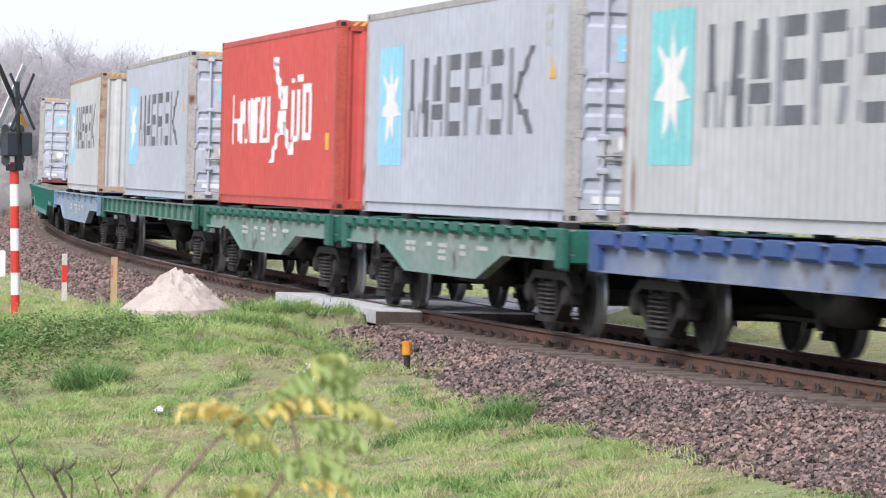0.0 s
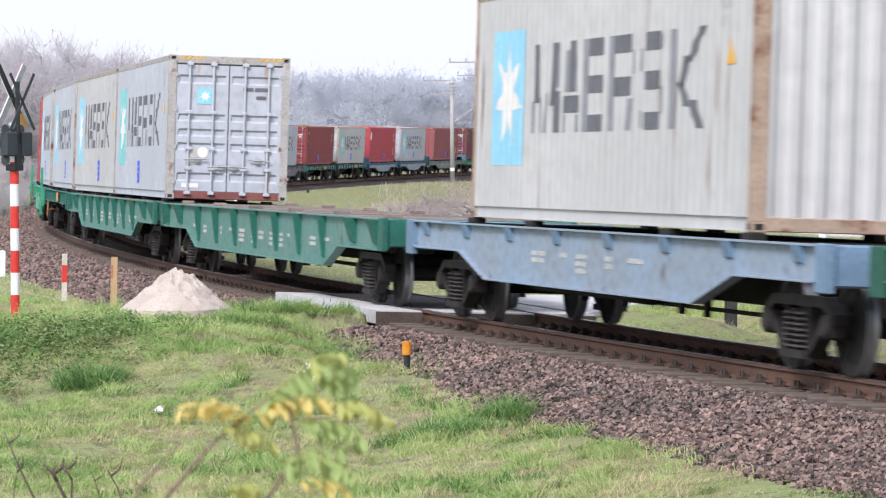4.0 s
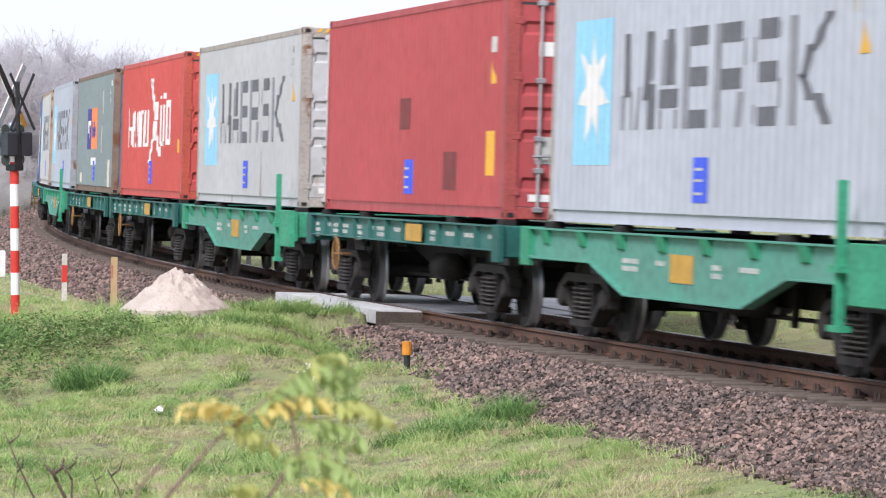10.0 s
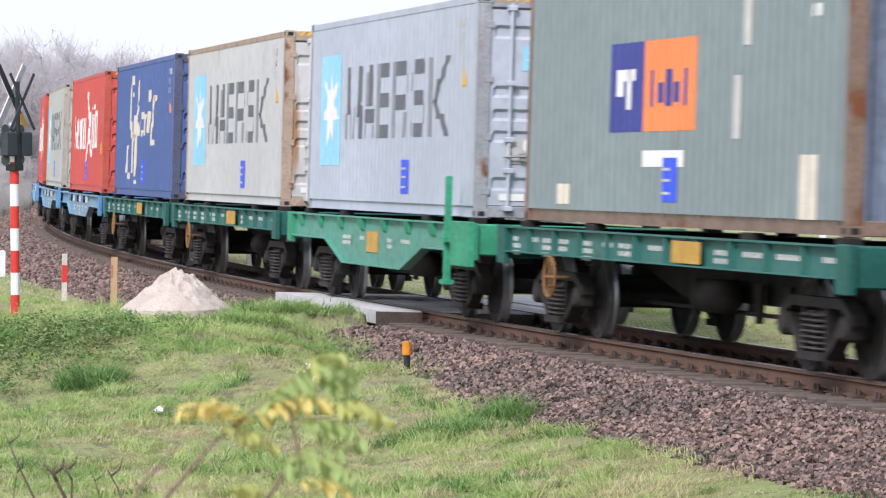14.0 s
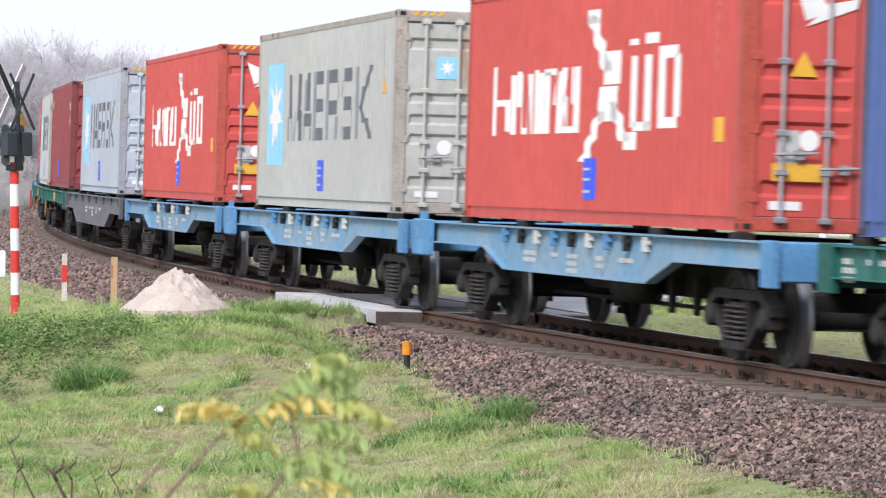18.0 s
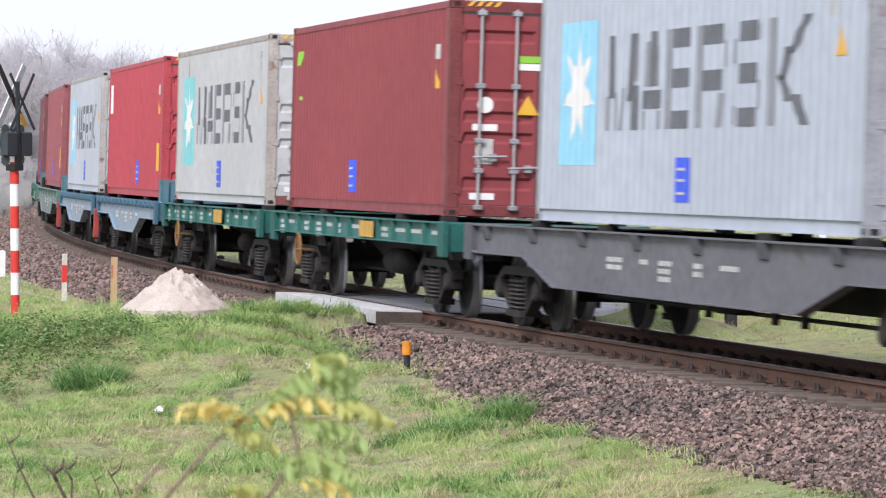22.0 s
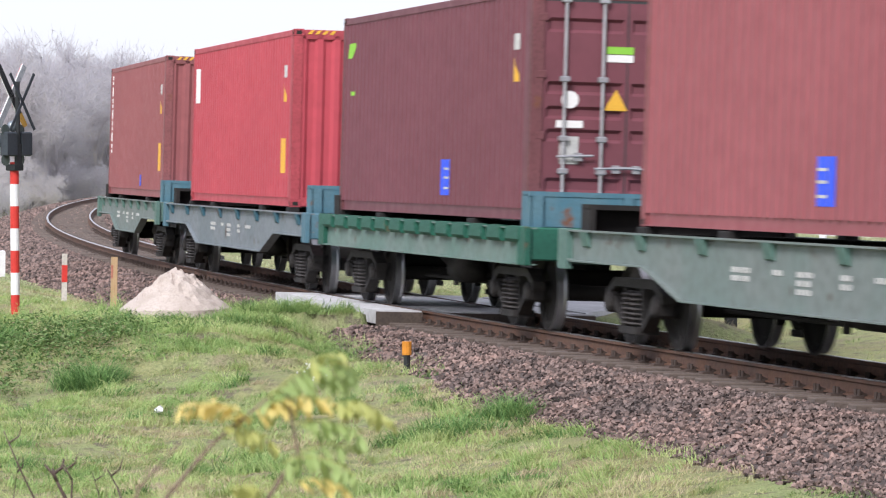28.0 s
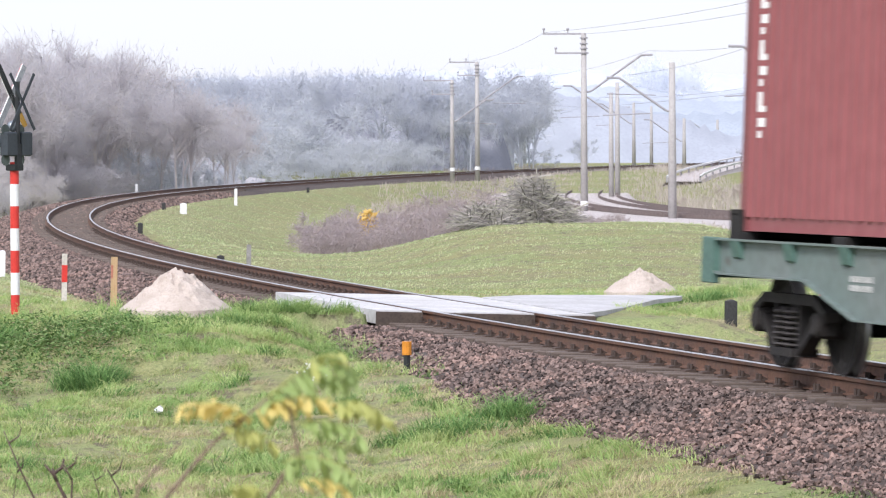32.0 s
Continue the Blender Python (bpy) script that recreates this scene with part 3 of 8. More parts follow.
def wagon(S, L, kind, colr, extra):
    h = L / 2 - 0.62
    hb = {14: 4.86, 15: 5.4, 16: 5.7, 17: 5.95, 18: 6.7, 19: 7.3}.get(int(L), L / 2 - 3.1)
    c1, c2, ru = PAINT[colr]
    c1, c2 = tuple(v * 0.72 for v in c1), tuple(v * 0.60 for v in c2)
    body = mat("wagon_paint_" + colr, c1, 0.62, col2=c2, scale=0.9, rust=ru + 0.1, bump=0.1, amount=0.45, rustcol=(0.085, 0.06, 0.048))
    trim = mat("wagon_trim_" + colr, TRIM[colr], 0.65, scale=1.6, rust=0.2, amount=0.35)
    name = {"fish": "with straight flapped side sills" if colr == "navy" else "with fish-bellied side sills", "straight": "with straight ribbed side sills", "long": "long, with deep gusseted side sills"}[kind]
    tail = ", empty" if extra == "empty" else ""
    w = thing("container_wagon", Matrix.Identity(4), f"{WORDS[colr]} steel container flat wagon {name}{tail}", "railway wagon", "wagons of the container train")
    shape = "shallow" if colr == "skyblue" else "boxed" if colr == "navy" or (colr == "midgreen" and L < 17) else kind
    pts = sill_outline(shape, h, hb)
    key = (shape, round(h, 2))

    def sill():
        return Shape().prism(pts, -1.330, -1.315).mesh("side_sill")

    def lower_flange():
        under = pts[2:]
        s = Shape()
        v = []
        for xa, za in under:
            v += [(xa, -1.395, za), (xa, -1.25, za), (xa, -1.25, za - 0.018), (xa, -1.395, za - 0.018)]
        f = [(0, 1, 2, 3), tuple(range(len(v) - 1, len(v) - 5, -1))]
        for i in range(len(under) - 1):
            for k in range(4):
                f.append((i * 4 + k, i * 4 + (k + 1) % 4, i * 4 + 4 + (k + 1) % 4, i * 4 + 4 + k))
        return s.add(v, f).mesh("lower_flange")

    me = shared(("sill",) + key, sill)
    turn = Matrix.Rotation(math.pi, 4, "Z")
    for m in (Matrix.Identity(4), turn):
        sl = put("side_sill", me, body, w, m)
        put("upper_flange", shared(("uf",) + key, lambda: Shape().box(-h, -1.395, DECK - 0.02, h, -1.25, DECK).mesh("upper_flange")), body, sl)
        put("lower_flange", shared(("lf",) + key, lower_flange), body, sl)
        # vertical stiffeners and fittings on the outside
        if shape == "boxed":
            pk = shared(("flap",), lambda: Shape().prism([(0, 0.01), (-0.075, 0.0), (-0.085, -0.15), (-0.05, -0.19), (0, -0.19)], -0.36, 0.36, "x").mesh("hinge_flap"))
            for i in range(13):
                put("hinge_flap", pk, trim, sl, (-h + 0.65 + i * (2 * h - 1.3) / 12, -1.332, DECK + 0.004))
        elif kind == "straight":
            rib = shared(("rib",), lambda: Shape().prism([(-0.05, 0.0), (0.05, 0.0), (0.03, -0.06), (-0.03, -0.06)], -0.277, -0.002, "z").mesh("rib"))
            nr = int(2 * h / 1.12)
            for i in range(nr + 1):
                x = -h + 0.25 + i * (2 * h - 0.5) / nr
                put("rib", rib, trim, sl, (x, -1.3305, DECK - 0.02))
            if L < 16:
                bars = shared(("sillmarks", round(h)), lambda: marks_on(h))
                put("lettering", bars, M_PAINTWHITE, sl, (0, -1.3335, 0), "faded white lettering, unreadable")
                yel = shared(("yel",), lambda: Shape().box(-0.52, -0.006, -0.262, 0.52, 0, -0.03).mesh("sign_panel"))
                yp = put("sign_panel", yel, M_PAINTYELLOW, sl, (1.45, -1.3945, DECK - 0.02), "yellow-ochre data panel")
        elif kind == "long":
            gus = shared(("gus",), lambda: Shape()
                         .add([(-0.05, 0, 0), (0.05, 0, 0), (0.05, -0.13, -0.02), (-0.05, -0.13, -0.02), (-0.03, 0, -0.64), (0.03, 0, -0.64), (0.03, -0.045, -0.64), (-0.03, -0.045, -0.64)],
                              [(0, 3, 2, 1), (0, 4, 7, 3), (1, 2, 6, 5), (4, 5, 6, 7), (3, 7, 6, 2), (0, 1, 5, 4)]).mesh("gusset"))
            b = hb - 2.2
            for i in range(7):
                for d in (0.0,):
                    put("gusset", gus, trim, sl, (-b + 0.5 + i * (2 * b - 1.0) / 6 + d, -1.331, DECK - 0.022))
            for x in (-h + 0.7, h - 0.7, -h + 2.6, h - 2.6):
                sg = shared(("sgus",), lambda: Shape().prism([(0, 0), (-0.16, 0), (-0.05, -0.34), (0, -0.36)], -0.16, 0.16, "x").mesh("end_gusset"))
                put("gusset", sg, trim, sl, (x, -1.331, DECK - 0.022))
            put("lettering", shared(("lm", round(h)), lambda: marks_on(h * 0.7, -0.25, 1.5)), M_PAINTWHITE, sl, (0, -1.3335, 0), "faded white lettering, unreadable")
        else:
            if colr in ("oldgreen", "fadedblue", "navy"):
                pk = shared(("pocket",), lambda: Shape().prism([(0, 0.01), (-0.075, 0.0), (-0.085, -0.10), (-0.05, -0.15), (0, -0.15)], -0.27, 0.27, "x").mesh("stake_pocket"))
                npk = 15
                for i in range(npk):
                    put("hinge_flap", pk, trim, sl, (-h + 0.5 + i * (2 * h - 1.0) / (npk - 1), -1.332, DECK + 0.004))
            elif colr == "skyblue":
                lv = shared(("lever",), lambda: Shape().box(-0.035, -0.08, -0.20, 0.035, 0, -0.03, 0.01).box(-0.13, -0.06, -0.11, 0.13, -0.02, -0.07).mesh("lever"))
                for i in range(9):
                    put("latch", lv, (trim, M_SOOT, M_PAINTWHITE)[i % 3], sl, (-3.2 + i * 0.8, -1.332, DECK))
            else:
                pk = shared(("smallpocket",), lambda: Shape().prism([(0, 0.0), (-0.07, 0.0), (-0.03, -0.16), (0, -0.18)], -0.13, 0.13, "x").mesh("stake_pocket"))
                for i in range(8):
                    put("stake_pocket", pk, trim, sl, (-h + 1.0 + i * (2 * h - 2.0) / 7, -1.332, DECK - 0.018))
            put("lettering", shared(("fm",), lambda: marks_on(2.6, -0.18, 1.6)), M_PAINTWHITE, sl, (0, -1.3335, 0), "faded white lettering, unreadable")
            if colr == "brightgreen":
                yel = shared(("yel2",), lambda: Shape().box(-0.42, -0.006, -0.50, 0.42, 0, -0.20).mesh("sign_panel"))
                put("sign_panel", yel, M_PAINTYELLOW, sl, (-0.1, -1.336, DECK), "yellow-ochre data panel")
    # end beams, deck and the spine between the bogies
    end = shared(("end",), lambda: Shape().box(-0.16, -1.33, DECK - 0.40, 0.16, 1.33, DECK + 0.004, 0.02).box(0.16, -0.25, DECK - 0.32, 0.24, 0.25, DECK - 0.08)
                 .box(-0.2, -1.40, DECK - 0.46, 0.2, -1.331, DECK + 0.012, 0.01).box(-0.2, 1.331, DECK - 0.46, 0.2, 1.40, DECK + 0.012, 0.01).mesh("end_beam"))
    for m in (Matrix.Translation((h - 0.16, 0, 0)), Matrix.Translation((-h + 0.16, 0, 0)) @ turn):
        e = put("end_beam", end, trim if colr not in ("greyblue",) else M_BLUEBOX, w, m)
        cp = shared(("coupler",), lambda: Shape().box(0.0, -0.12, -0.12, 0.42, 0.12, 0.12, 0.03).prism([(0.42, -0.20), (0.62, -0.16), (0.66, 0.0), (0.54, 0.10), (0.60, 0.2), (0.42, 0.18)], -0.16, 0.16, "z")
                    .tube((0.05, 0.45, -0.05), (0.35, 0.42, -0.42), 0.03).tube((0.35, 0.42, -0.42), (0.62, 0.30, -0.30), 0.03).mesh("coupler"))
        put("coupler", cp, M_SOOT, w, m @ Matrix.Translation((0.16, 0, 1.04)), "black automatic coupler with brake hose")
    spine = shared(("spine", round(h, 2)), lambda: spine_mesh(h, hb))
    put("centre_sill", spine, M_SOOT, w, label="sooty fish-bellied centre sill")
    underframe(w, h, hb)
    dk = shared(("deck", kind, round(h, 2)), lambda: deck_mesh(h, kind))
    put("deck", dk, M_DECKWOOD if kind == "long" else M_SOOT, w, label="worn grey deck" if kind == "long" else "open deck of cross beams")
    for x in (hb, -hb):
        bogie(w, x, S)
    if colr == "brightgreen":
        pole = shared(("pole",), lambda: Shape().box(-0.045, -0.04, 0.52, 0.045, 0.04, 1.88, 0.012).box(-0.18, -0.06, 0.47, 0.18, 0.06, 0.53).box(-0.12, -0.08, 1.02, 0.18, 0.05, 1.09).mesh("pole"))
        put("brake_post", pole, trim, w, (h - 1.35, -1.43, 0), "tall green handbrake post")
        box = shared(("gbox",), lambda: Shape().box(-0.55, -0.06, DECK - 0.55, 0.55, 0.02, DECK + 0.03, 0.01).mesh("end_plate"))
        put("end_plate", box, trim, w, (h - 0.5, -1.40, 0))
    if colr in ("teal", "oldgreen"):
        hw = shared(("hw",), lambda: hand_wheel())
        put("hand_wheel", hw, M_RUSTWHEEL if colr == "teal" else M_SOOT, w, (-hb + 0.75, -1.40, 0.70), "rusty handbrake wheel")
    if colr == "skyblue" and S < 70:
        box = shared(("sbox",), lambda: Shape().box(-0.5, -0.05, DECK - 0.46, 0.5, 0.02, DECK + 0.03, 0.02).box(-0.2, -0.02, DECK + 0.03, 0.1, 0.03, DECK + 0.13).mesh("end_plate"))
        put("end_plate", box, trim, w, (-h + 0.2, -1.41, 0), "blue plate over the wagon's end")
    if extra == "bulkhead":
        bk = shared(("bulk",), lambda: Shape().box(-0.05, -1.22, 0, 0.05, 1.22, 0.42, 0.01).box(-0.3, -1.25, 0.38, 0.06, 1.25, 0.44).box(-0.32, -1.25, 0, 0.05, -1.18, 0.40)
                    .box(-0.32, 1.18, 0, 0.05, 1.25, 0.40).box(0.05, -0.06, 0, 0.09, 0.06, 0.4).box(0.05, -1.2, 0, 0.1, -1.08, 0.4).mesh("end_stop"))
        put("end_stop", bk, M_BLUEBOX, w, (h - 0.5, 0, DECK), "blue-green steel end stop")
        put("end_stop", bk, M_SOOT, w, Matrix.Translation((-h + 0.45, 0, DECK - 0.14)) @ turn, "dark steel end stop")
    if colr == "fadedblue":
        rb = shared(("redb",), lambda: Shape().box(-0.12, -0.06, 0.30, 0.12, 0.04, 0.98, 0.02).mesh("lever_box"))
        put("lever_box", rb, M_REDBRACKET, w, (-h + 0.2, -1.40, 0), "red uncoupling lever box")
    rows = [(t, bed_pose(run(S, t) - hb, run(S, t) + hb)) for t in T_ROWS]
    MOVES.append((w, rows))
    return w, rows


def hand_wheel():
    s = Shape()
    s.lathe([(0.24 + 0.02 * math.cos(a), 0.02 * math.sin(a)) for a in [i * math.pi / 2 for i in range(5)]], "y", 16)
    for i in range(4):
        a = i * math.pi / 2
        s.tube((0, 0, 0), (0.24 * math.cos(a), 0, 0.24 * math.sin(a)), 0.014, n=5)
    s.tube((0, 0, 0), (0, 0.25, 0), 0.02, n=6)
    return s.mesh("hand_wheel")


def marks_on(h, dz=-0.02, span=1.0):
    r = random.Random(int(h * 10))
    s = Shape()
    x = -h * 0.92
    while x < h * 0.9:
        wd = r.uniform(0.25, 0.75)
        for k in range(r.choice((1, 2, 2, 3))):
            z = DECK + dz - 0.10 - k * 0.085
            xx = x
            while xx < x + wd - 0.05:
                g = r.uniform(0.04, 0.11)
                s.box(xx, -0.003, z - 0.055, xx + g, 0, z)
                xx += g + 0.03
        x += wd + r.uniform(0.25, 0.9)
    return s.mesh("lettering")


def spine_mesh(h, hb):
    top = DECK - 0.10
    return Shape().prism([(-h + 0.3, top), (h - 0.3, top), (h - 0.3, top - 0.30), (hb - 0.9, top - 0.32), (hb - 2.6, top - 0.62), (-hb + 2.6, top - 0.62), (-hb + 0.9, top - 0.32), (-h + 0.3, top - 0.30)], -0.28, 0.28).mesh("centre_sill")


def underframe(w, h, hb):
    """Cross bearers and brake gear below the deck, each a part of its own."""
    top = DECK - 0.10
    bearer = shared(("bearer",), lambda: Shape().box(-0.05, -1.30, top - 0.16, 0.05, 1.30, top + 0.06).mesh("cross_bearer"))
    n = int(h)
    for i in range(-n, n + 1, 2):
        put("cross_bearer", bearer, M_SOOT, w, (i * 0.95, 0, 0))
    put("air_reservoir", shared(("tank",), lambda: Shape().lathe([(0.001, -0.50), (0.12, -0.48), (0.19, -0.42), (0.19, 0.42), (0.12, 0.48), (0.001, 0.50)], "x", 14).mesh("air_reservoir", True)), M_SOOT, w, (-0.15, -0.55, 0.62), "black air reservoir")
    put("brake_cylinder", shared(("cyl",), lambda: Shape().lathe([(0.001, -0.3), (0.16, -0.3), (0.16, 0.22), (0.10, 0.3), (0.001, 0.3)], "x", 12).mesh("brake_cylinder", True)), M_SOOT, w, (1.2, 0.5, 0.66), "black brake cylinder")
    rod = shared(("rod", round(hb, 2)), lambda: Shape().tube((-hb + 1.1, 0, 0), (hb - 1.1, 0, 0), 0.025, n=6).mesh("brake_rod"))
    for y, z in ((-0.35, 0.45), (0.25, 0.40)):
        put("brake_rod", rod, M_SOOT, w, (0, y, z))
    hang = shared(("hang",), lambda: Shape().prism([(-0.12, 0.78), (0.12, 0.78), (0.05, 0.36), (-0.05, 0.36)], -0.42, -0.36).mesh("hanger"))
    for x in (-1.5, 0.9, 1.9):
        put("hanger", hang, M_SOOT, w, (x, 0, 0))


def deck_mesh(h, kind):
    s = Shape()
    r = random.Random(4)
    if kind == "long":
        n = int(2 * h / 0.24)
        for i in range(n):
            x = -h + 0.1 + i * (2 * h - 0.2) / n
            s.box(x, -1.24, DECK - 0.05, x + 0.225, 1.24, DECK + r.uniform(-0.008, 0.010))
        for i in range(6):
            x = -h + 1.2 + i * (2 * h - 2.4) / 5
            for y in (-1.12, 0.92):
                s.box(x - 0.16, y, DECK, x + 0.16, y + 0.2, DECK + 0.06, 0.01)
    else:
        n = int(2 * h / 0.9)
        for i in range(n + 1):
            x = -h + 0.35 + i * (2 * h - 0.7) / n
            s.box(x - 0.06, -1.25, DECK - 0.12, x + 0.06, 1.25, DECK - 0.005)
        for x in (-6.0, 6.0, -3.0, 3.0):
            if abs(x) < h - 0.1:
                for y in (-1.24, 1.08):
                    s.box(x - 0.17, y, DECK - 0.02, x + 0.17, y + 0.16, DECK + 0.072, 0.01)
    return s.mesh("deck")


MOVES = []
T_ROWS = [i * 0.5 for i in range(65)]
# ---- the containers ----
CL, CW, CH = 6.095, 1.219, 2.896
PITCH = 0.278


def wave_points(half, pitch, flat, slope):
    """Breakpoints (x, depth 0 or 1) of a trapezoid corrugation over -half..half."""
    pts, x = [(-half, 0.0)], -half + flat
    while x + 2 * slope + flat < half:
        pts += [(x, 0.0), (x + slope, 1.0), (x + slope + flat, 1.0), (x + 2 * slope + flat, 0.0)]
        x += 2 * slope + 2 * flat
    return pts + [(half, 0.0)]


SIDE_WAVE = wave_points(5.97, PITCH, 0.071, 0.068)
SIDE_X = np.array([p[0] for p in SIDE_WAVE])
SIDE_D = np.array([p[1] * 0.036 for p in SIDE_WAVE])
M_RUBBER = mat("black_rubber", (0.05, 0.052, 0.055), 0.7)
M_GALV = mat("galvanised_rods", (0.50, 0.50, 0.52), 0.45, 0.6, scale=6, amount=0.25)
M_LIGHTBLUE = mat("light_blue_film", (0.29, 0.62, 0.80), 0.55, amount=0.12, scale=2)
M_AQUA = mat("aqua_film", (0.22, 0.60, 0.62), 0.55, amount=0.15, scale=2)
M_WHITEFILM = mat("white_film", (0.78, 0.77, 0.75), 0.6, amount=0.12, scale=4)
M_DARKFILM = mat("charcoal_film", (0.145, 0.15, 0.17), 0.6, amount=0.25, scale=4)
M_MIDFILM = mat("mid_grey_film", (0.27, 0.28, 0.31), 0.6, amount=0.2, scale=4)
M_REDSILL = mat("dull_red_sill", (0.24, 0.085, 0.075), 0.75, scale=3, amount=0.3)
M_BLUESTICK = mat("ultramarine_label", (0.045, 0.10, 0.72), 0.5, amount=0.1, scale=4)
M_YELLOWSTICK = mat("yellow_label", (0.75, 0.42, 0.05), 0.5, amount=0.15, scale=4)
M_ORANGE = mat("orange_film", (0.86, 0.25, 0.085), 0.55, amount=0.12, scale=2)
M_DEEPBLUE = mat("deep_blue_film", (0.05, 0.06, 0.26), 0.55, amount=0.12, scale=2)
M_CREAM = mat("cream_film", (0.66, 0.60, 0.50), 0.6, amount=0.15, scale=3)
M_GREENFILM = mat("leaf_green_film", (0.25, 0.55, 0.06), 0.6, amount=0.1)
M_GREYSTICK = mat("pale_grey_label", (0.52, 0.52, 0.50), 0.6, amount=0.2, scale=6)
M_DARKPATCH = mat("dull_repair_paint", (0.20, 0.055, 0.055), 0.8, amount=0.2)


def clip(poly, axis, lim, keep_less):
    out = []
    for (a, b) in zip(poly, poly[1:] + poly[:1]):
        ia, ib = (a[axis] <= lim) == keep_less, (b[axis] <= lim) == keep_less
        if ia:
            out.append(a)
        if ia != ib:
            t = (lim - a[axis]) / (b[axis] - a[axis])
            out.append((a[0] + t * (b[0] - a[0]), a[1] + t * (b[1] - a[1])))
    return out


def decal(name, polys, lift=0.004, k=1.0):
    """Flat film on the corrugated side: convex outlines (x, z) that follow every fold."""
    v, f = [], []
    for poly in polys:
        lo, hi = min(p[0] for p in poly), max(p[0] for p in poly)
        cuts = [lo] + [x for x in SIDE_X if lo < x < hi] + [hi]
        for a, b in zip(cuts, cuts[1:]):
            if b - a < 1e-5:
                continue
            q = clip(clip(list(poly), 0, a, False), 0, b, True)
            if len(q) < 3:
                continue
            o = len(v)
            v += [(x, -1.213 + k * float(np.interp(x, SIDE_X, SIDE_D)) - lift, z) for x, z in q]
            f.append(tuple(range(o, o + len(q))))
    return mesh_of(name, v, f)


def quad(x0, z0, x1, z1, lean=0.0):
    return [(x0, z0), (x1, z0), (x1 + lean, z1), (x0 + lean, z1)]


WORD_BOX = (-3.10, 7.46, 1.07, 1.08)


def word_cells(cells):
    x0, w, z0, h = WORD_BOX
    return [quad(x0 + a * w, z0 + c * h, x0 + b * w, z0 + d * h, l * w) for a, b, c, d, l in cells]


def checker_word():
    """The dark bars and blocks of a broken-up mark, from the rear towards the front."""
    return word_cells([(0.012, 0.045, 0.34, 1, -0.004), (0.115, 0.15, 0.30, 1, 0.012), (0.145, 0.185, 0, 0.46, 0.0), (0.235, 0.272, 0.44, 1, 0.0), (0.20, 0.30, 0.21, 0.40, 0),
                       (0.355, 0.445, 0, 0.18, 0), (0.355, 0.445, 0.41, 0.60, 0), (0.355, 0.445, 0.81, 1, 0), (0.51, 0.60, 0.81, 1, 0), (0.51, 0.60, 0.36, 0.56, 0),
                       (0.675, 0.755, 0, 0.18, 0), (0.675, 0.755, 0.41, 0.60, 0), (0.675, 0.755, 0.81, 1, 0), (0.855, 0.89, 0.42, 0.72, 0.02), (0.89, 0.925, 0.66, 1, 0.065), (0.88, 0.915, 0.22, 0.46, -0.03), (0.945, 0.985, 0, 0.28, -0.035)])


def pale_word():
    """The paler upright strokes between the blocks."""
    return word_cells([(0.0, 0.018, 0, 0.36, 0), (0.048, 0.066, 0.0, 0.40, 0.0), (0.075, 0.095, 0, 0.44, 0.012), (0.155, 0.178, 0.5, 1, 0), (0.20, 0.222, 0, 0.19, 0), (0.213, 0.232, 0.44, 0.9, 0.006), (0.28, 0.30, 0, 0.19, 0), (0.274, 0.29, 0.44, 0.85, -0.008),
                       (0.325, 0.350, 0, 1, 0), (0.478, 0.504, 0, 1, 0), (0.57, 0.60, 0, 0.33, 0.012), (0.605, 0.622, 0.58, 0.84, 0), (0.648, 0.668, 0.60, 0.84, 0), (0.648, 0.668, 0.02, 0.20, 0), (0.76, 0.778, 0.16, 0.44, 0), (0.76, 0.776, 0.82, 0.96, 0),
                       (0.812, 0.845, 0, 1, 0)])


def star(cx, cz, r, n=7, inner=0.42):
    p = [(cx + math.sin(math.pi * i / n) * (r if i % 2 == 0 else r * inner), cz + math.cos(math.pi * i / n) * (r if i % 2 == 0 else r * inner)) for i in range(2 * n)]
    return [[(cx, cz), p[i], p[(i + 1) % (2 * n)]] for i in range(2 * n)]


def figure_word():
    """A row of pale bars broken by a tall forked mark."""
    r = random.Random(5)
    out = [quad(-4.75, 1.05, -4.5, 1.92), quad(-4.5, 1.42, -4.15, 1.50)]
    x = -4.05
    while x < -0.55:
        wd = r.uniform(0.09, 0.2)
        lo, hi = r.choice(((1.06, 1.84), (1.06, 1.80), (1.10, 1.5), (1.4, 1.84)))
        out.append(quad(x, lo, x + wd, hi, r.choice((0, 0, 0.06, -0.06))))
        x += wd + r.uniform(0.05, 0.16)
    for a, b in ((-3.3, 1.06), (-2.1, 1.76), (-1.2, 1.06)):
        out.append(quad(a, b, a + 0.45, b + 0.08))
    out += [quad(0.55, 1.75, 0.95, 2.42, -0.75), quad(-0.25, 2.32, 0.3, 2.48), quad(0.55, 1.60, 1.35, 1.98, 0.0), quad(0.35, 1.18, 1.15, 1.58, 0.15),
            quad(-0.40, 0.72, -0.05, 1.30, 0.75), quad(1.35, 0.95, 1.75, 1.40, -0.55), quad(1.55, 0.85, 2.1, 1.05)]
    out += [quad(1.75, 1.10, 1.95, 1.90), quad(2.35, 1.06, 2.55, 1.90), quad(1.9, 1.06, 2.5, 1.16), quad(2.85, 1.08, 3.15, 1.98), quad(3.1, 1.84, 3.6, 1.98, 0), quad(3.55, 1.2, 3.8, 1.88),
            quad(3.1, 1.08, 3.6, 1.2), quad(1.65, 2.02, 2.1, 2.09), quad(2.3, 2.02, 2.8, 2.14)]
    return out


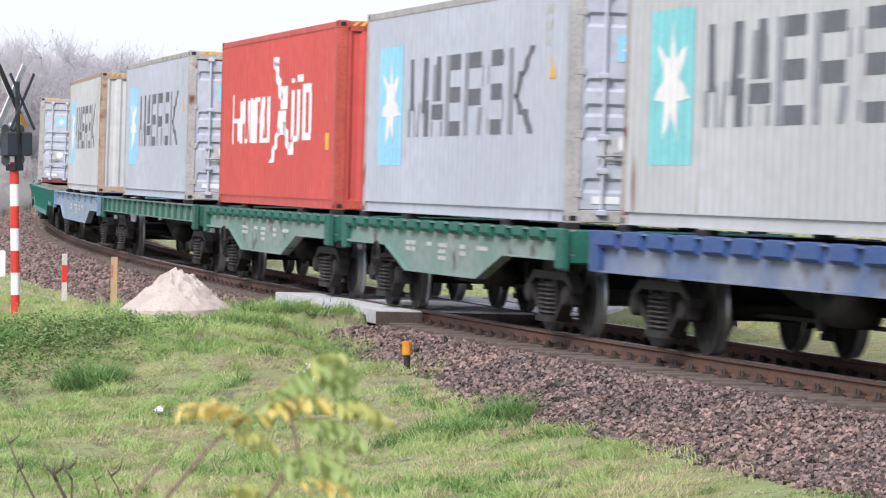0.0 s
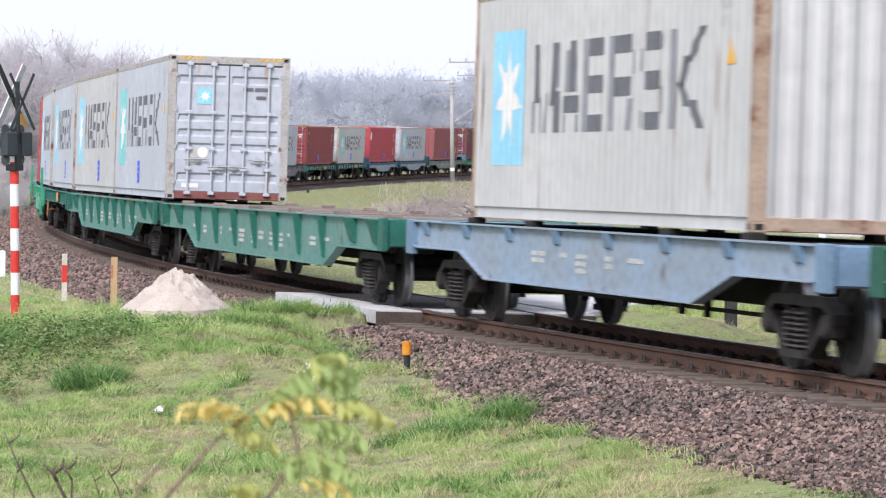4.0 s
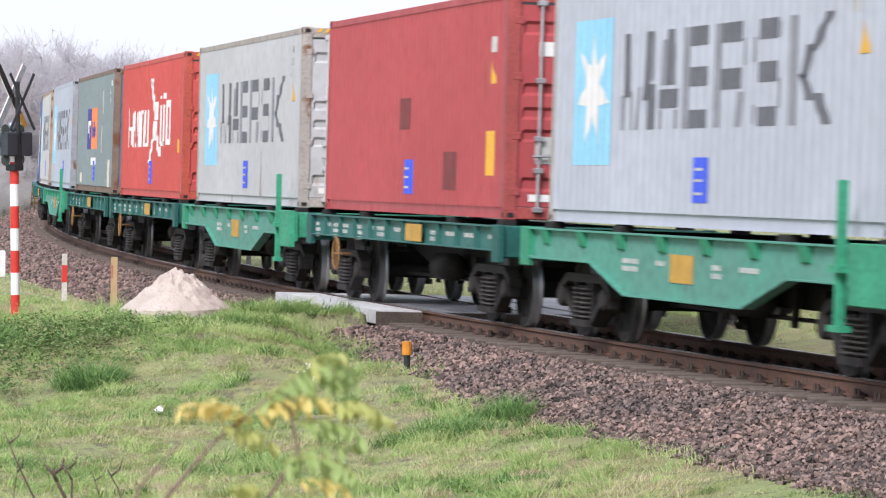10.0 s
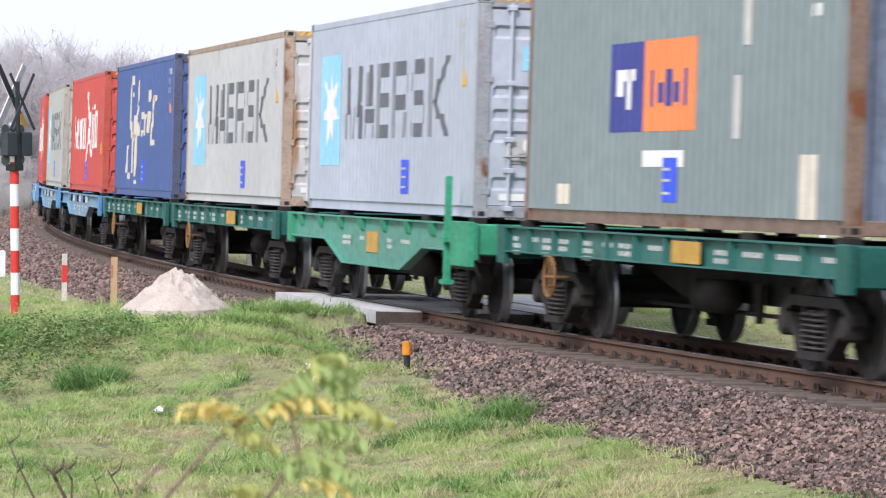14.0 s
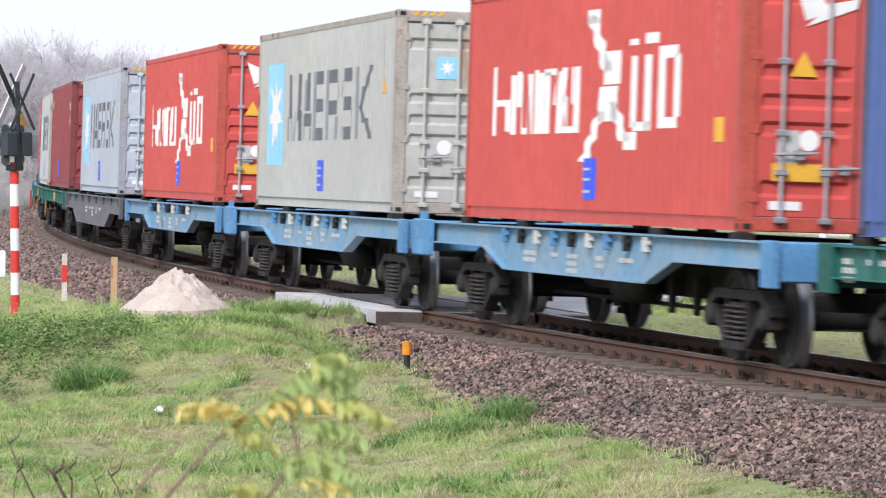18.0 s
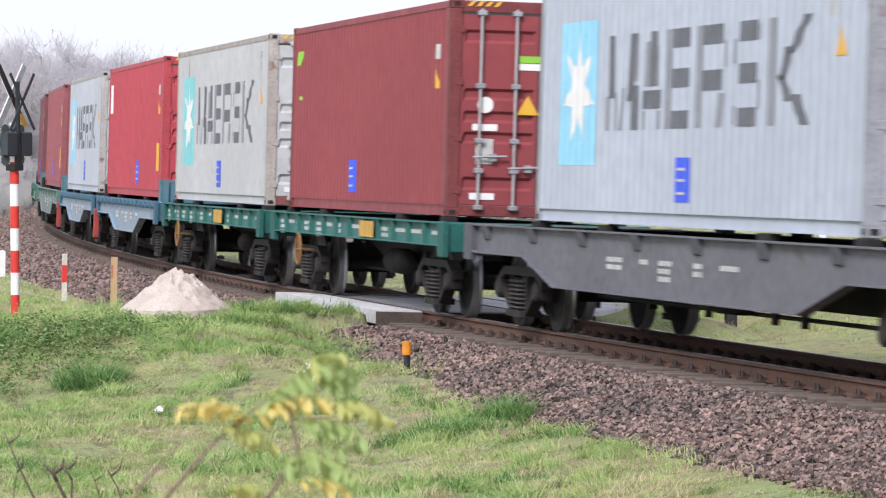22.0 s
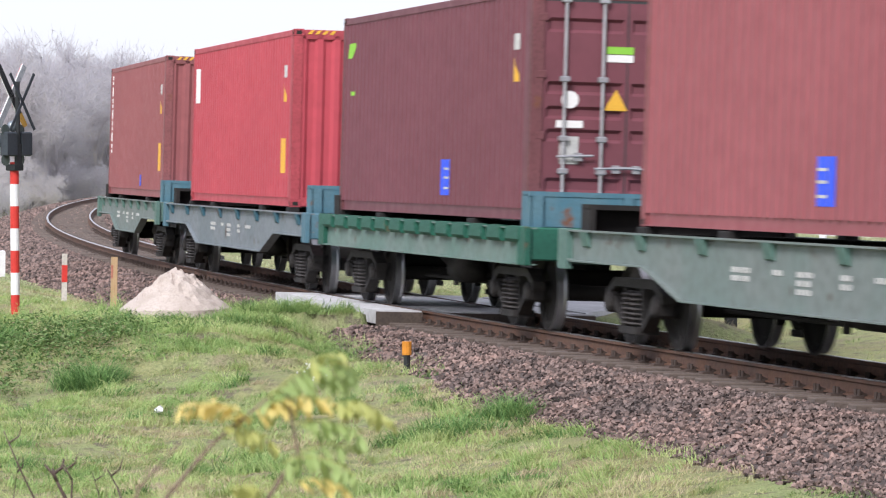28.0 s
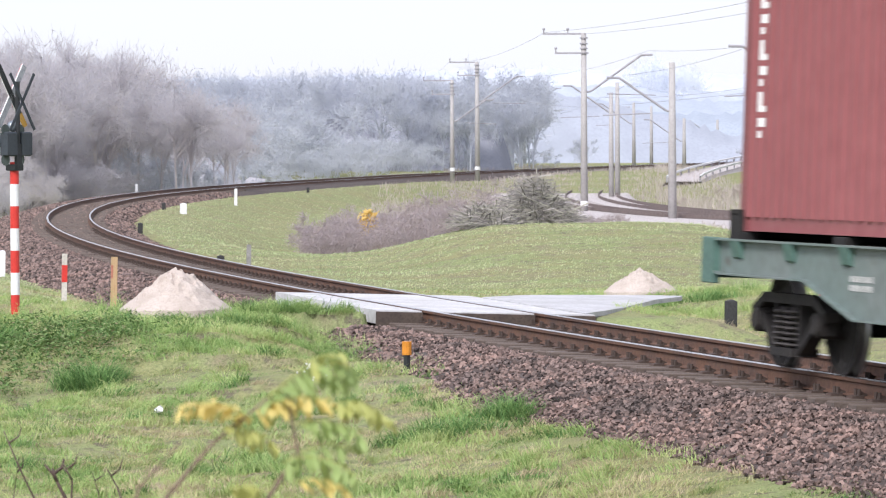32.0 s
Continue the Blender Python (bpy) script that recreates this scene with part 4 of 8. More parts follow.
def script_word():
    """Cream strokes of a flowing hand-written mark."""
    strokes = [(-2.9, 2.0, -2.7, 2.55, 0.1), (-2.75, 2.42, -2.2, 2.62, 0), (-2.45, 2.15, -2.15, 2.25, 0), (-2.9, 1.45, -2.6, 2.05, -0.1), (-2.6, 1.25, -2.2, 1.62, -0.2),
               (-2.55, 0.5, -2.2, 1.35, 0.25), (-3.7, 0.5, -3.3, 1.02, 0.12), (-3.3, 0.36, -2.7, 0.5, 0.1), (-3.4, 1.02, -3.1, 1.1, 0), (-1.85, 0.42, -1.45, 1.35, 0.12),
               (-1.6, 1.35, -1.3, 1.95, 0.2), (-1.45, 1.95, -1.2, 2.5, 0.3), (-2.2, 1.25, -1.7, 1.75, 0.2), (-1.3, 1.3, -1.05, 1.6, 0.1), (-0.95, 1.3, -0.7, 1.62, 0.1),
               (-0.6, 1.28, -0.1, 1.42, 0.1), (-0.5, 1.65, 0.2, 1.8, 0), (0.0, 1.3, 0.35, 1.75, 0.2), (0.7, 1.35, 1.3, 1.8, 0.1), (0.9, 2.0, 1.35, 2.25, 0.05),
               (1.4, 1.2, 1.75, 1.85, 0.4), (1.75, 1.75, 2.1, 2.1, 0.15), (1.9, 2.0, 2.5, 2.12, 0), (1.5, 1.08, 2.3, 1.2, 0.1), (-1.75, 0.26, -1.35, 0.34, 0)]
    return [quad(a, b, c, d, l) for a, b, c, d, l in strokes]


def number_bars(x, z, rows, w=0.55, vertical=False):
    out = []
    for k in range(rows):
        n = 5 - k
        for i in range(n):
            if vertical:
                out.append(quad(x, z - i * 0.17 - 0.12, x + 0.12, z - i * 0.17))
            else:
                out.append(quad(x + i * w / 5, z - k * 0.19 - 0.12, x + i * w / 5 + w / 5 * 0.65, z - k * 0.19))
    return out


def corr_side(k=1.0):
    s = Shape()
    n = len(SIDE_X)
    v = [(float(x), -1.213 + k * float(d), z) for z in (0.155, CH - 0.105) for x, d in zip(SIDE_X, SIDE_D)]
    s.add(v, [(i, i + 1, i + 1 + n, i + n) for i in range(n - 1)])
    v2 = [(x, y + 0.012, z) for x, y, z in v]
    s.add(v2, [(i + n, i + 1 + n, i + 1, i) for i in range(n - 1)])
    return mesh_of("side_panel", s.v, s.f)


def corr_end():
    pts = wave_points(1.10, 0.25, 0.085, 0.055)
    n = len(pts)
    v = [(6.075 - d * 0.045, y, z) for z in (0.15, CH - 0.10) for y, d in pts]
    return mesh_of("end_panel", v, [(i, i + 1, i + 1 + n, i + n) for i in range(n - 1)])


def door_leaf():
    """One leaf with flat fields between sunk horizontal ribs."""
    prof = [(0.17, 0), (0.36, 0), (0.40, 1), (0.50, 1), (0.54, 0), (0.98, 0), (1.02, 1), (1.10, 1), (1.14, 0), (1.26, 0), (1.30, 1), (1.38, 1), (1.42, 0), (1.56, 0), (1.60, 1), (1.68, 1), (1.72, 0),
            (2.32, 0), (2.36, 1), (2.46, 1), (2.50, 0), (2.70, 0)]
    v = []
    for z, d in prof:
        v += [(6.07, -1.09, z), (6.07, -1.02, z), (6.07 - d * 0.04, -0.99, z), (6.07 - d * 0.04, -0.08, z), (6.07, -0.05, z), (6.07, -0.012, z)]
    f = []
    for k in range(len(prof) - 1):
        for i in range(5):
            f.append((k * 6 + i, k * 6 + i + 1, k * 6 + i + 7, k * 6 + i + 6))
    s = Shape().add(v, f)
    s.box(6.02, -1.10, 0.165, 6.068, -1.085, 2.71).box(6.02, -0.02, 0.165, 6.068, -0.008, 2.71)
    return s.mesh("door")


def rod_mesh():
    s = Shape()
    s.tube((6.115, 0, 0.13), (6.115, 0, 2.78), 0.021, n=8)
    for z in (0.13, 0.62, 1.02, 1.75, 2.72):
        s.box(6.075, -0.06, z - 0.035, 6.145, 0.06, z + 0.035, 0.01)
    return s.mesh("locking_bar")


SHALLOW = 0.4      # the pale containers have flatter folds
ME = {
    "side": corr_side(), "side_low": corr_side(SHALLOW), "end": corr_end(), "door": door_leaf(), "rod": rod_mesh(),
    "top": Shape().box(-CL + 0.16, -CW + 0.004, CH - 0.11, CL - 0.16, -CW + 0.06, CH - 0.012, 0.008).mesh("top_rail"),
    "bottom": Shape().box(-CL + 0.16, -CW + 0.040, 0.012, CL - 0.16, -CW + 0.09, 0.160).box(-CL + 0.16, -CW + 0.004, 0.012, CL - 0.16, -CW + 0.040, 0.024).mesh("bottom_rail"),
    "roof": Shape().box(-CL + 0.1, -CW + 0.06, CH - 0.04, CL - 0.1, CW - 0.06, CH - 0.018).mesh("roof"),
    "floor": Shape().box(-CL + 0.1, -CW + 0.08, 0.05, CL - 0.1, CW - 0.08, 0.15).mesh("floor"),
    "post": Shape().box(-0.075, -0.075, 0.118, 0.075, 0.075, CH - 0.118, 0.0).mesh("corner_post"),
    "casting": Shape().box(-0.089, -0.081, -0.059, 0.089, 0.081, 0.059, 0.008).mesh("corner_casting"),
    "hole": Shape().box(-0.045, -0.004, -0.03, 0.045, 0.004, 0.03).mesh("hole"),
    "header": Shape().box(CL - 0.1, -CW + 0.16, CH - 0.17, CL - 0.02, CW - 0.16, CH - 0.01, 0.01).mesh("door_header"), "sill": Shape().box(CL - 0.1, -CW + 0.16, 0.01, CL - 0.015, CW - 0.16, 0.16, 0.01).mesh("door_sill"),
    "seal": Shape().box(6.045, -0.03, 0.17, 6.068, 0.03, 2.7).box(6.045, -1.10, 2.70, 6.068, 1.10, 2.735).box(6.045, -1.10, 0.15, 6.068, 1.10, 0.17).mesh("door_seal"),
    "handle": Shape().tube((6.14, -0.10, 0), (6.14, 0.36, 0.02), 0.016, n=6).box(6.10, 0.12, -0.05, 6.135, 0.22, 0.05).mesh("handle"),
    "hinge": Shape().box(6.05, -0.05, -0.05, 6.10, 0.06, 0.05, 0.01).mesh("hinge"),
    "word": decal("word", checker_word(), k=SHALLOW), "word_pale": decal("word_pale", pale_word(), k=SHALLOW),
    "logo": decal("logo", [quad(-5.10, 0.68, -3.50, 2.36)], k=SHALLOW),
    "star": decal("star", star(-4.30, 1.55, 0.72), 0.007, SHALLOW),
    "figure": decal("figure", figure_word()), "script": decal("script", script_word()),
    "numbers": decal("numbers", number_bars(4.75, 2.62, 3)), "numbers_low": decal("numbers_low", number_bars(4.75, 2.62, 3), k=SHALLOW), "yellow_tri_low": decal("yellow_tri_low", [[(5.0, 1.72), (5.34, 1.72), (5.17, 2.02)]], 0.006, SHALLOW), "numbers_v": decal("numbers_v", number_bars(5.05, 2.45, 1, vertical=True)),
    **{f"name_{i}": decal("name_mark", [quad(-5.66, 0.95 + i * 0.26, -5.58, 1.15 + i * 0.26), quad(-5.58, 0.95 + i * 0.26, -5.40, 1.01 + i * 0.26)] if i % 2 else
                          [quad(-5.64, 1.06 + i * 0.26, -5.42, 1.15 + i * 0.26), quad(-5.50, 0.95 + i * 0.26, -5.42, 1.06 + i * 0.26), quad(-5.64, 0.95 + i * 0.26, -5.58, 1.02 + i * 0.26)]) for i in range(7)},
    "yellow_tri": decal("yellow_tri", [[(5.0, 1.72), (5.34, 1.72), (5.17, 2.02)]], 0.006), "grey_tag": decal("grey_tag", [quad(5.0, 2.12, 5.3, 2.32)], 0.006),
    "yellow_tag": decal("yellow_tag", [quad(4.95, 0.55, 5.35, 1.12)], 0.006), "yellow_low": decal("yellow_low", [quad(5.0, 0.92, 5.4, 1.18)], 0.006),
    "white_tag": decal("white_tag", [quad(-5.75, 1.85, -5.2, 2.5)], 0.006), "leaf": decal("leaf", [quad(-5.7, 2.28, -5.35, 2.5, 0.1), quad(-5.5, 1.72, -5.25, 1.78)], 0.006),
    "patch": decal("patch", [quad(-0.6, 1.18, 0.15, 1.62), quad(2.4, 0.35, 3.2, 0.86)], 0.005),
    "half_a": decal("half_a", [quad(-2.35, 1.05, -1.1, 2.05)]), "half_b": decal("half_b", [quad(-1.1, 1.05, 1.05, 2.05)]),
    "half_marks": decal("half_marks", [quad(-2.1, 1.45, -1.85, 1.75), quad(-1.7, 1.30, -1.45, 1.75), quad(-1.9, 1.62, -1.4, 1.75)], 0.008),
    "half_marks_b": decal("half_marks_b", [quad(-0.75 + i * 0.32, 1.32 + 0.04 * (i % 2), -0.6 + i * 0.32, 1.58 + 0.14 * ((i + 1) % 2)) for i in range(5)], 0.008),
    "strips": decal("strips", [quad(2.55, 1.90, 2.95, 2.42), quad(2.25, 0.95, 2.65, 1.6)], 0.006), "strip_words": decal("strip_words", [quad(-0.95, 0.66, 0.55, 0.84)], 0.005),
    "beige_tag": decal("beige_tag", [quad(-4.7, 0.22, -4.1, 0.46), quad(4.6, 0.15, 5.1, 0.78)], 0.006),
    "square": Shape().box(6.076, -0.02, -0.16, 6.079, 0.30, 0.16).mesh("square"),
    "square_star": Shape().add([(6.081, 0.14 + math.sin(i * math.pi / 7) * (0.12 if i % 2 == 0 else 0.05), math.cos(i * math.pi / 7) * (0.12 if i % 2 == 0 else 0.05)) for i in range(14)], [tuple(range(14))]).mesh("square_star"),
    "plate": Shape().box(6.076, -0.12, -0.17, 6.080, 0.12, 0.17).mesh("plate"), "strip": Shape().box(6.076, -0.17, -0.045, 6.080, 0.17, 0.045).mesh("strip"),
    "disc": Shape().lathe([(0.001, 6.080), (0.11, 6.080), (0.11, 6.076)], "x", 14).mesh("disc"),
    "tri": Shape().prism([(-0.15, -0.12), (0.15, -0.12), (0.0, 0.14)], 6.076, 6.080, "x").mesh("tri"),
    "wide": Shape().box(6.076, -0.27, -0.09, 6.080, 0.27, 0.09).mesh("wide"),
    "bird": Shape().prism([(-0.35, 0.22), (-0.1, 0.12), (0.05, -0.06), (-0.22, -0.18)], 6.076, 6.080, "x").prism([(0.02, 0.0), (0.34, 0.06), (0.32, -0.04), (-0.22, -0.24)], 6.081, 6.084, "x").mesh("bird"),
    "end_marks": Shape().box(6.076, -0.26, 0, 6.079, -0.06, 0.075).box(6.076, -0.03, 0, 6.079, 0.27, 0.075).box(6.076, 0.0, -0.16, 6.079, 0.2, -0.09).mesh("end_marks"),
}
_st = Shape()
for _y in (-1.0, -0.88, -0.76, -0.64, 0.58, 0.70, 0.82, 0.94):
    _st.prism([(_y, CH - 0.085), (_y + 0.06, CH - 0.085), (_y + 0.12, CH - 0.02), (_y + 0.06, CH - 0.02)], CL - 0.018, CL - 0.015, "x")
ME["stripes"] = _st.mesh("warning_stripes")

COLOURS = {  # panel colour, frame colour, rust on panel, rust on frame, words
    "silver": ((0.475, 0.50, 0.56), (0.45, 0.43, 0.41), 0.12, 0.45, "light grey"), "ivory": ((0.50, 0.505, 0.51), (0.43, 0.39, 0.35), 0.24, 0.5, "ivory-grey"),
    "stone": ((0.47, 0.475, 0.44), (0.42, 0.38, 0.33), 0.10, 0.45, "stone-grey"), "cream": ((0.54, 0.54, 0.535), (0.44, 0.33, 0.25), 0.30, 0.55, "off-white"),
    "bluegrey": ((0.45, 0.49, 0.56), (0.34, 0.35, 0.38), 0.03, 0.25, "blue-grey"), "scarlet": ((0.55, 0.085, 0.072), (0.50, 0.09, 0.06), 0.03, 0.2, "bright red"),
    "rose": ((0.42, 0.075, 0.08), (0.40, 0.08, 0.075), 0.06, 0.3, "faded red"), "slate": ((0.22, 0.27, 0.275), (0.24, 0.17, 0.13), 0.22, 0.6, "slate-grey"),
    "cobalt": ((0.075, 0.125, 0.31), (0.09, 0.10, 0.17), 0.03, 0.2, "dark blue"), "maroon": ((0.26, 0.052, 0.058), (0.20, 0.045, 0.045), 0.03, 0.15, "maroon"),
    "crimson": ((0.44, 0.06, 0.08), (0.45, 0.06, 0.075), 0.02, 0.15, "crimson"), "brick": ((0.30, 0.088, 0.098), (0.29, 0.092, 0.098), 0.04, 0.2, "brick-red"),
    "wine": ((0.165, 0.052, 0.066), (0.17, 0.06, 0.066), 0.03, 0.2, "dark wine-red"), "cherry": ((0.46, 0.065, 0.085), (0.42, 0.065, 0.08), 0.02, 0.15, "cherry-red"),
    "russet": ((0.29, 0.092, 0.095), (0.26, 0.088, 0.09), 0.05, 0.3, "russet"),
}


def container(S, look_, marks, end, rows, shift, extras=()):
    c1, c2, r1, r2, word = COLOURS[look_]
    pale = marks in ("word", "aqua")
    pm = mat("panel_" + look_, c1, 0.6, scale=0.45, amount=0.12, rust=r1, streak=True, bump=0.06, bscale=12)
    fm = mat("frame_" + look_, c2, 0.7, scale=2.5, amount=0.3, rust=r2)
    said = {"word": "with dark blocks and a blue star panel", "aqua": "with dark blocks and an aqua star panel", "figure": "with broken white lettering and a white mark",
            "script": "with a cream flowing mark", "halves": "with a blue and orange square", "plain": "without lettering", "patch": "with two dull repair patches",
            "leaf": "with a small green and white mark", "tag": "with a white square mark", "names": "with a column of white marks"}[marks]
    c = thing("shipping_container", Matrix.Identity(4), f"{word} corrugated container {said}", "shipping container", "containers on the train")
    turn = Matrix.Rotation(math.pi, 4, "Z")
    sides = []
    for m in (Matrix.Identity(4), turn):
        sp = put("side_panel", ME["side_low" if pale else "side"], pm, c, m, f"{word} corrugated steel side")
        sides.append(sp)
        put("top_rail", ME["top"], fm if r2 > 0.4 else pm, c, m)
        put("bottom_rail", ME["bottom"], fm if r2 > 0.55 else pm, c, m)

    def on(name, mesh, m, lab=""):
        for sp in sides:
            put(name, ME[mesh], m, sp, None, lab)

    if marks in ("word", "aqua"):
        on("word_mark", "word", M_DARKFILM, "dark bars and blocks of a word mark")
        on("word_mark", "word_pale", M_MIDFILM, "mid-grey upright strokes of the word mark")
        on("logo_panel", "logo", M_LIGHTBLUE if marks == "word" else M_AQUA, "pale blue square panel")
        on("star", "star", M_WHITEFILM, "white star")
        on("numbering", "numbers_low", M_GREYSTICK, "small grey lettering, unreadable")
        on("warning_label", "yellow_tri_low", M_YELLOWSTICK)
    elif marks == "figure":
        on("word_mark", "figure", M_WHITEFILM, "broken white lettering")
        on("numbering", "numbers_v", M_GREYSTICK)
        on("data_label", "yellow_low", M_YELLOWSTICK)
    elif marks == "script":
        on("word_mark", "script", M_CREAM, "cream flowing strokes")
        on("numbering", "numbers", M_GREYSTICK)
        on("warning_label", "yellow_tri", M_ORANGE)
    elif marks == "halves":
        on("logo_panel", "half_a", M_DEEPBLUE, "deep blue half of a square")
        on("logo_panel", "half_b", M_ORANGE, "orange half of a square")
        on("logo_marks", "half_marks", M_WHITEFILM)
        on("logo_marks", "half_marks_b", M_DEEPBLUE)
        on("label_strip", "strips", M_GREYSTICK)
        on("lettering_bar", "strip_words", M_WHITEFILM)
        on("label_strip", "beige_tag", M_CREAM)
        on("numbering", "numbers", M_WHITEFILM)
    else:
        on("grey_label", "grey_tag", M_GREYSTICK)
        on("warning_label", "yellow_tri", M_YELLOWSTICK)
        on("data_label", "yellow_tag", M_YELLOWSTICK) if marks in ("tag", "patch", "names") or look_ == "brick" else None
        if marks == "patch":
            on("repair_patch", "patch", M_DARKPATCH, "dull red repair patches")
        if marks == "leaf":
            on("leaf_mark", "leaf", M_GREENFILM, "small green mark")
        if marks == "tag":
            on("logo_panel", "white_tag", M_WHITEFILM, "white square panel")
        if marks == "names":
            for i in range(7):
                on("name_mark", f"name_{i}", M_WHITEFILM)
    if "nolabel" not in extras:
        at = float(extras[0]) if extras else 0.0
        low = look_ == "russet"
        key = ("label", at, low, pale)
        if key not in ME:
            ME[key] = decal("label", [quad(at - 0.25, 0.28, at + 0.30, 0.76)] if not low else [quad(at - 0.14, 0.22, at + 0.14, 0.46)], 0.006, SHALLOW if pale else 1.0)
            ME[key + (1,)] = decal("label_print", [quad(at - 0.13, z, at + 0.18, z + 0.03) for z in (0.62, 0.50, 0.36)] if not low else [quad(at - 0.08, 0.33, at + 0.08, 0.35)], 0.009, SHALLOW if pale else 1.0)
        on("blue_label", key, M_BLUESTICK, "bright blue label")
        on("label_print", key + (1,), M_GREYSTICK)
    for x in (CL - 0.075, -CL + 0.075):
        for y in (-CW + 0.075, CW - 0.075):
            put("corner_post", ME["post"], fm, c, (x, y, 0))
    for x in (CL - 0.089, -CL + 0.089):
        for y in (-CW + 0.081, CW - 0.081):
            for z in (0.059, CH - 0.059):
                k = put("corner_casting", ME["casting"], fm, c, (x, y, z))
                # thin dark plates imitate the shade inside the casting's openings
                if x > 0:
                    put("hole", ME["hole"], M_SOOT, k, Matrix.Translation((0.088, 0, 0)) @ Matrix.Rotation(math.pi / 2, 4, "Z"))
                if y < 0:
                    put("hole", ME["hole"], M_SOOT, k, (0, -0.080, 0))
    put("roof", ME["roof"], fm, c)
    put("floor", ME["floor"], M_SOOT, c)
    put("door_header", ME["header"], fm, c)
    put("door_sill", ME["sill"], M_REDSILL if marks == "aqua" else fm, c, None, "dull red door sill" if marks == "aqua" else "")
    put("end_panel", ME["end"], pm, c, turn)
    put("warning_stripes", ME["stripes"], M_YELLOWSTICK, c, None, "yellow warning stripes")
    if end == "door":
        put("door_seal", ME["seal"], M_RUBBER, c)
        rod = M_GALV if look_ not in ("silver", "ivory", "bluegrey", "stone", "cream") else pm
        flip = Matrix.Diagonal((1, -1, 1, 1))
        for k in (0, 1):
            dm = mat("door_" + look_, c1, 0.6, scale=0.7, amount=0.18, rust=0.42, streak=True, rustcol=(0.33, 0.19, 0.10)) if pale else pm
            d = put("door", ME["door"], dm, c, Matrix.Identity(4) if k == 0 else flip, f"{word} ribbed steel door leaf")
            sg = 1 if k == 0 else 1
            for y in (-0.80, -0.32):
                put("locking_bar", ME["rod"], rod, d, (0, y, 0))
                put("handle", ME["handle"], M_GALV, d, (0, y + 0.02, 0.80 if y < -0.5 else 0.66))
            for z in (0.35, 1.05, 1.8, 2.5):
                put("hinge", ME["hinge"], fm, d, (0, -1.10, z))
        if marks in ("word", "aqua"):
            q = put("logo_square", ME["square"], M_LIGHTBLUE, c, (0, -0.62, 2.08), "light blue square label")
            put("star", ME["square_star"], M_WHITEFILM, q)
        elif marks == "figure":
            put("bird_mark", ME["bird"], M_WHITEFILM, c, (0, -0.35, 2.35), "white swooping mark")
            put("warning_label", ME["tri"], M_YELLOWSTICK, c, (0, -0.58, 1.72))
            put("data_label", ME["wide"], M_YELLOWSTICK, c, (0, -0.62, 0.62))
        elif marks == "leaf":
            put("leaf_mark", ME["strip"], M_GREENFILM, c, (0, -0.1, 2.12))
            put("lettering_bar", ME["strip"], M_WHITEFILM, c, (0, -0.1, 2.02))
            put("round_label", ME["disc"], M_WHITEFILM, c, (0, -0.72, 1.5))
            put("warning_label", ME["tri"], M_YELLOWSTICK, c, (0, -0.14, 1.5))
            put("lettering_bar", ME["strip"], M_WHITEFILM, c, (0, -0.72, 1.2))
        else:
            put("lettering_bar", ME["wide"], M_WHITEFILM, c, (0, -0.55, 2.15))
            put("warning_label", ME["tri"], M_YELLOWSTICK, c, (0, -0.5, 1.2))
        put("data_plate", ME["plate"], M_GREYSTICK, c, (0, -0.72, 0.88))
        put("round_label", ME["disc"], M_WHITEFILM, c, (0, -0.50, 0.95)) if marks != "leaf" else None
        put("lettering_bar", ME["strip"], M_WHITEFILM, c, (0, -0.74, 0.28))
        put("numbering", ME["end_marks"], M_DARKFILM if look_ in ("silver", "ivory", "stone", "cream", "bluegrey") else M_WHITEFILM, c, (0, 0.55, 2.2))
    else:
        put("end_panel", ME["end"], pm if look_ != "slate" else mat("panel_slateblue", (0.16, 0.20, 0.28), 0.65, scale=1, rust=0.35, streak=True), c, None, "corrugated closed end")
        if look_ in ("russet",):
            put("data_label", ME["wide"], M_YELLOWSTICK, c, (0, 0.15, 0.75))
    move = [(t, m @ Matrix.Translation((shift, 0, BASE))) for t, m in rows]
    MOVES.append((c, move))
    return c


LOADS = [  # look, marks, end that leads, extras; two entries for a long wagon
    [("ivory", "aqua", "door", ("nolabel",))], [("silver", "word", "door", ("nolabel",))], [("scarlet", "figure", "plain", ("nolabel",))], [("silver", "word", "door", ("nolabel",))],
    [("cream", "word", "plain", ("nolabel",))], [], [("silver", "aqua", "door", (-0.3,)), ("ivory", "word", "door", (1.35,))], [("silver", "word", "door", (1.6,))],
    [("silver", "word", "door", ())], [("rose", "patch", "door", ())], [("ivory", "word", "door", ())], [("scarlet", "figure", "door", ())],
    [("slate", "halves", "plain", ())], [("bluegrey", "word", "door", (1.4,))], [("cream", "word", "door", (1.4,))], [("cobalt", "script", "door", ())],
    [("scarlet", "figure", "door", ())], [("stone", "word", "door", ())], [("scarlet", "figure", "door", ())], [("bluegrey", "word", "door", ())],
    [("maroon", "leaf", "door", (-0.8,))], [("ivory", "aqua", "door", ())], [("crimson", "tag", "door", (0.9,))], [("silver", "word", "door", (0.5,))],
    [("brick", "plain", "plain", ())], [("wine", "leaf", "door", (1.3,))], [("cherry", "tag", "plain", ("nolabel",))], [("russet", "names", "plain", (1.4,))],
]
for _i, ((_S, _L, _kind, _col), _load) in enumerate(zip(WAGONS, LOADS)):
    _w, _rows = wagon(_S, _L, _kind, _col, "empty" if not _load else ("bulkhead" if _i in (22, 24, 25, 26, 27) else ""))
    for _k, (_a, _b, _c2, _e) in enumerate(_load):
        container(_S, _a, _b, _c2, _rows, 0.0 if len(_load) == 1 else (6.23 if _k == 0 else -6.02), _e)
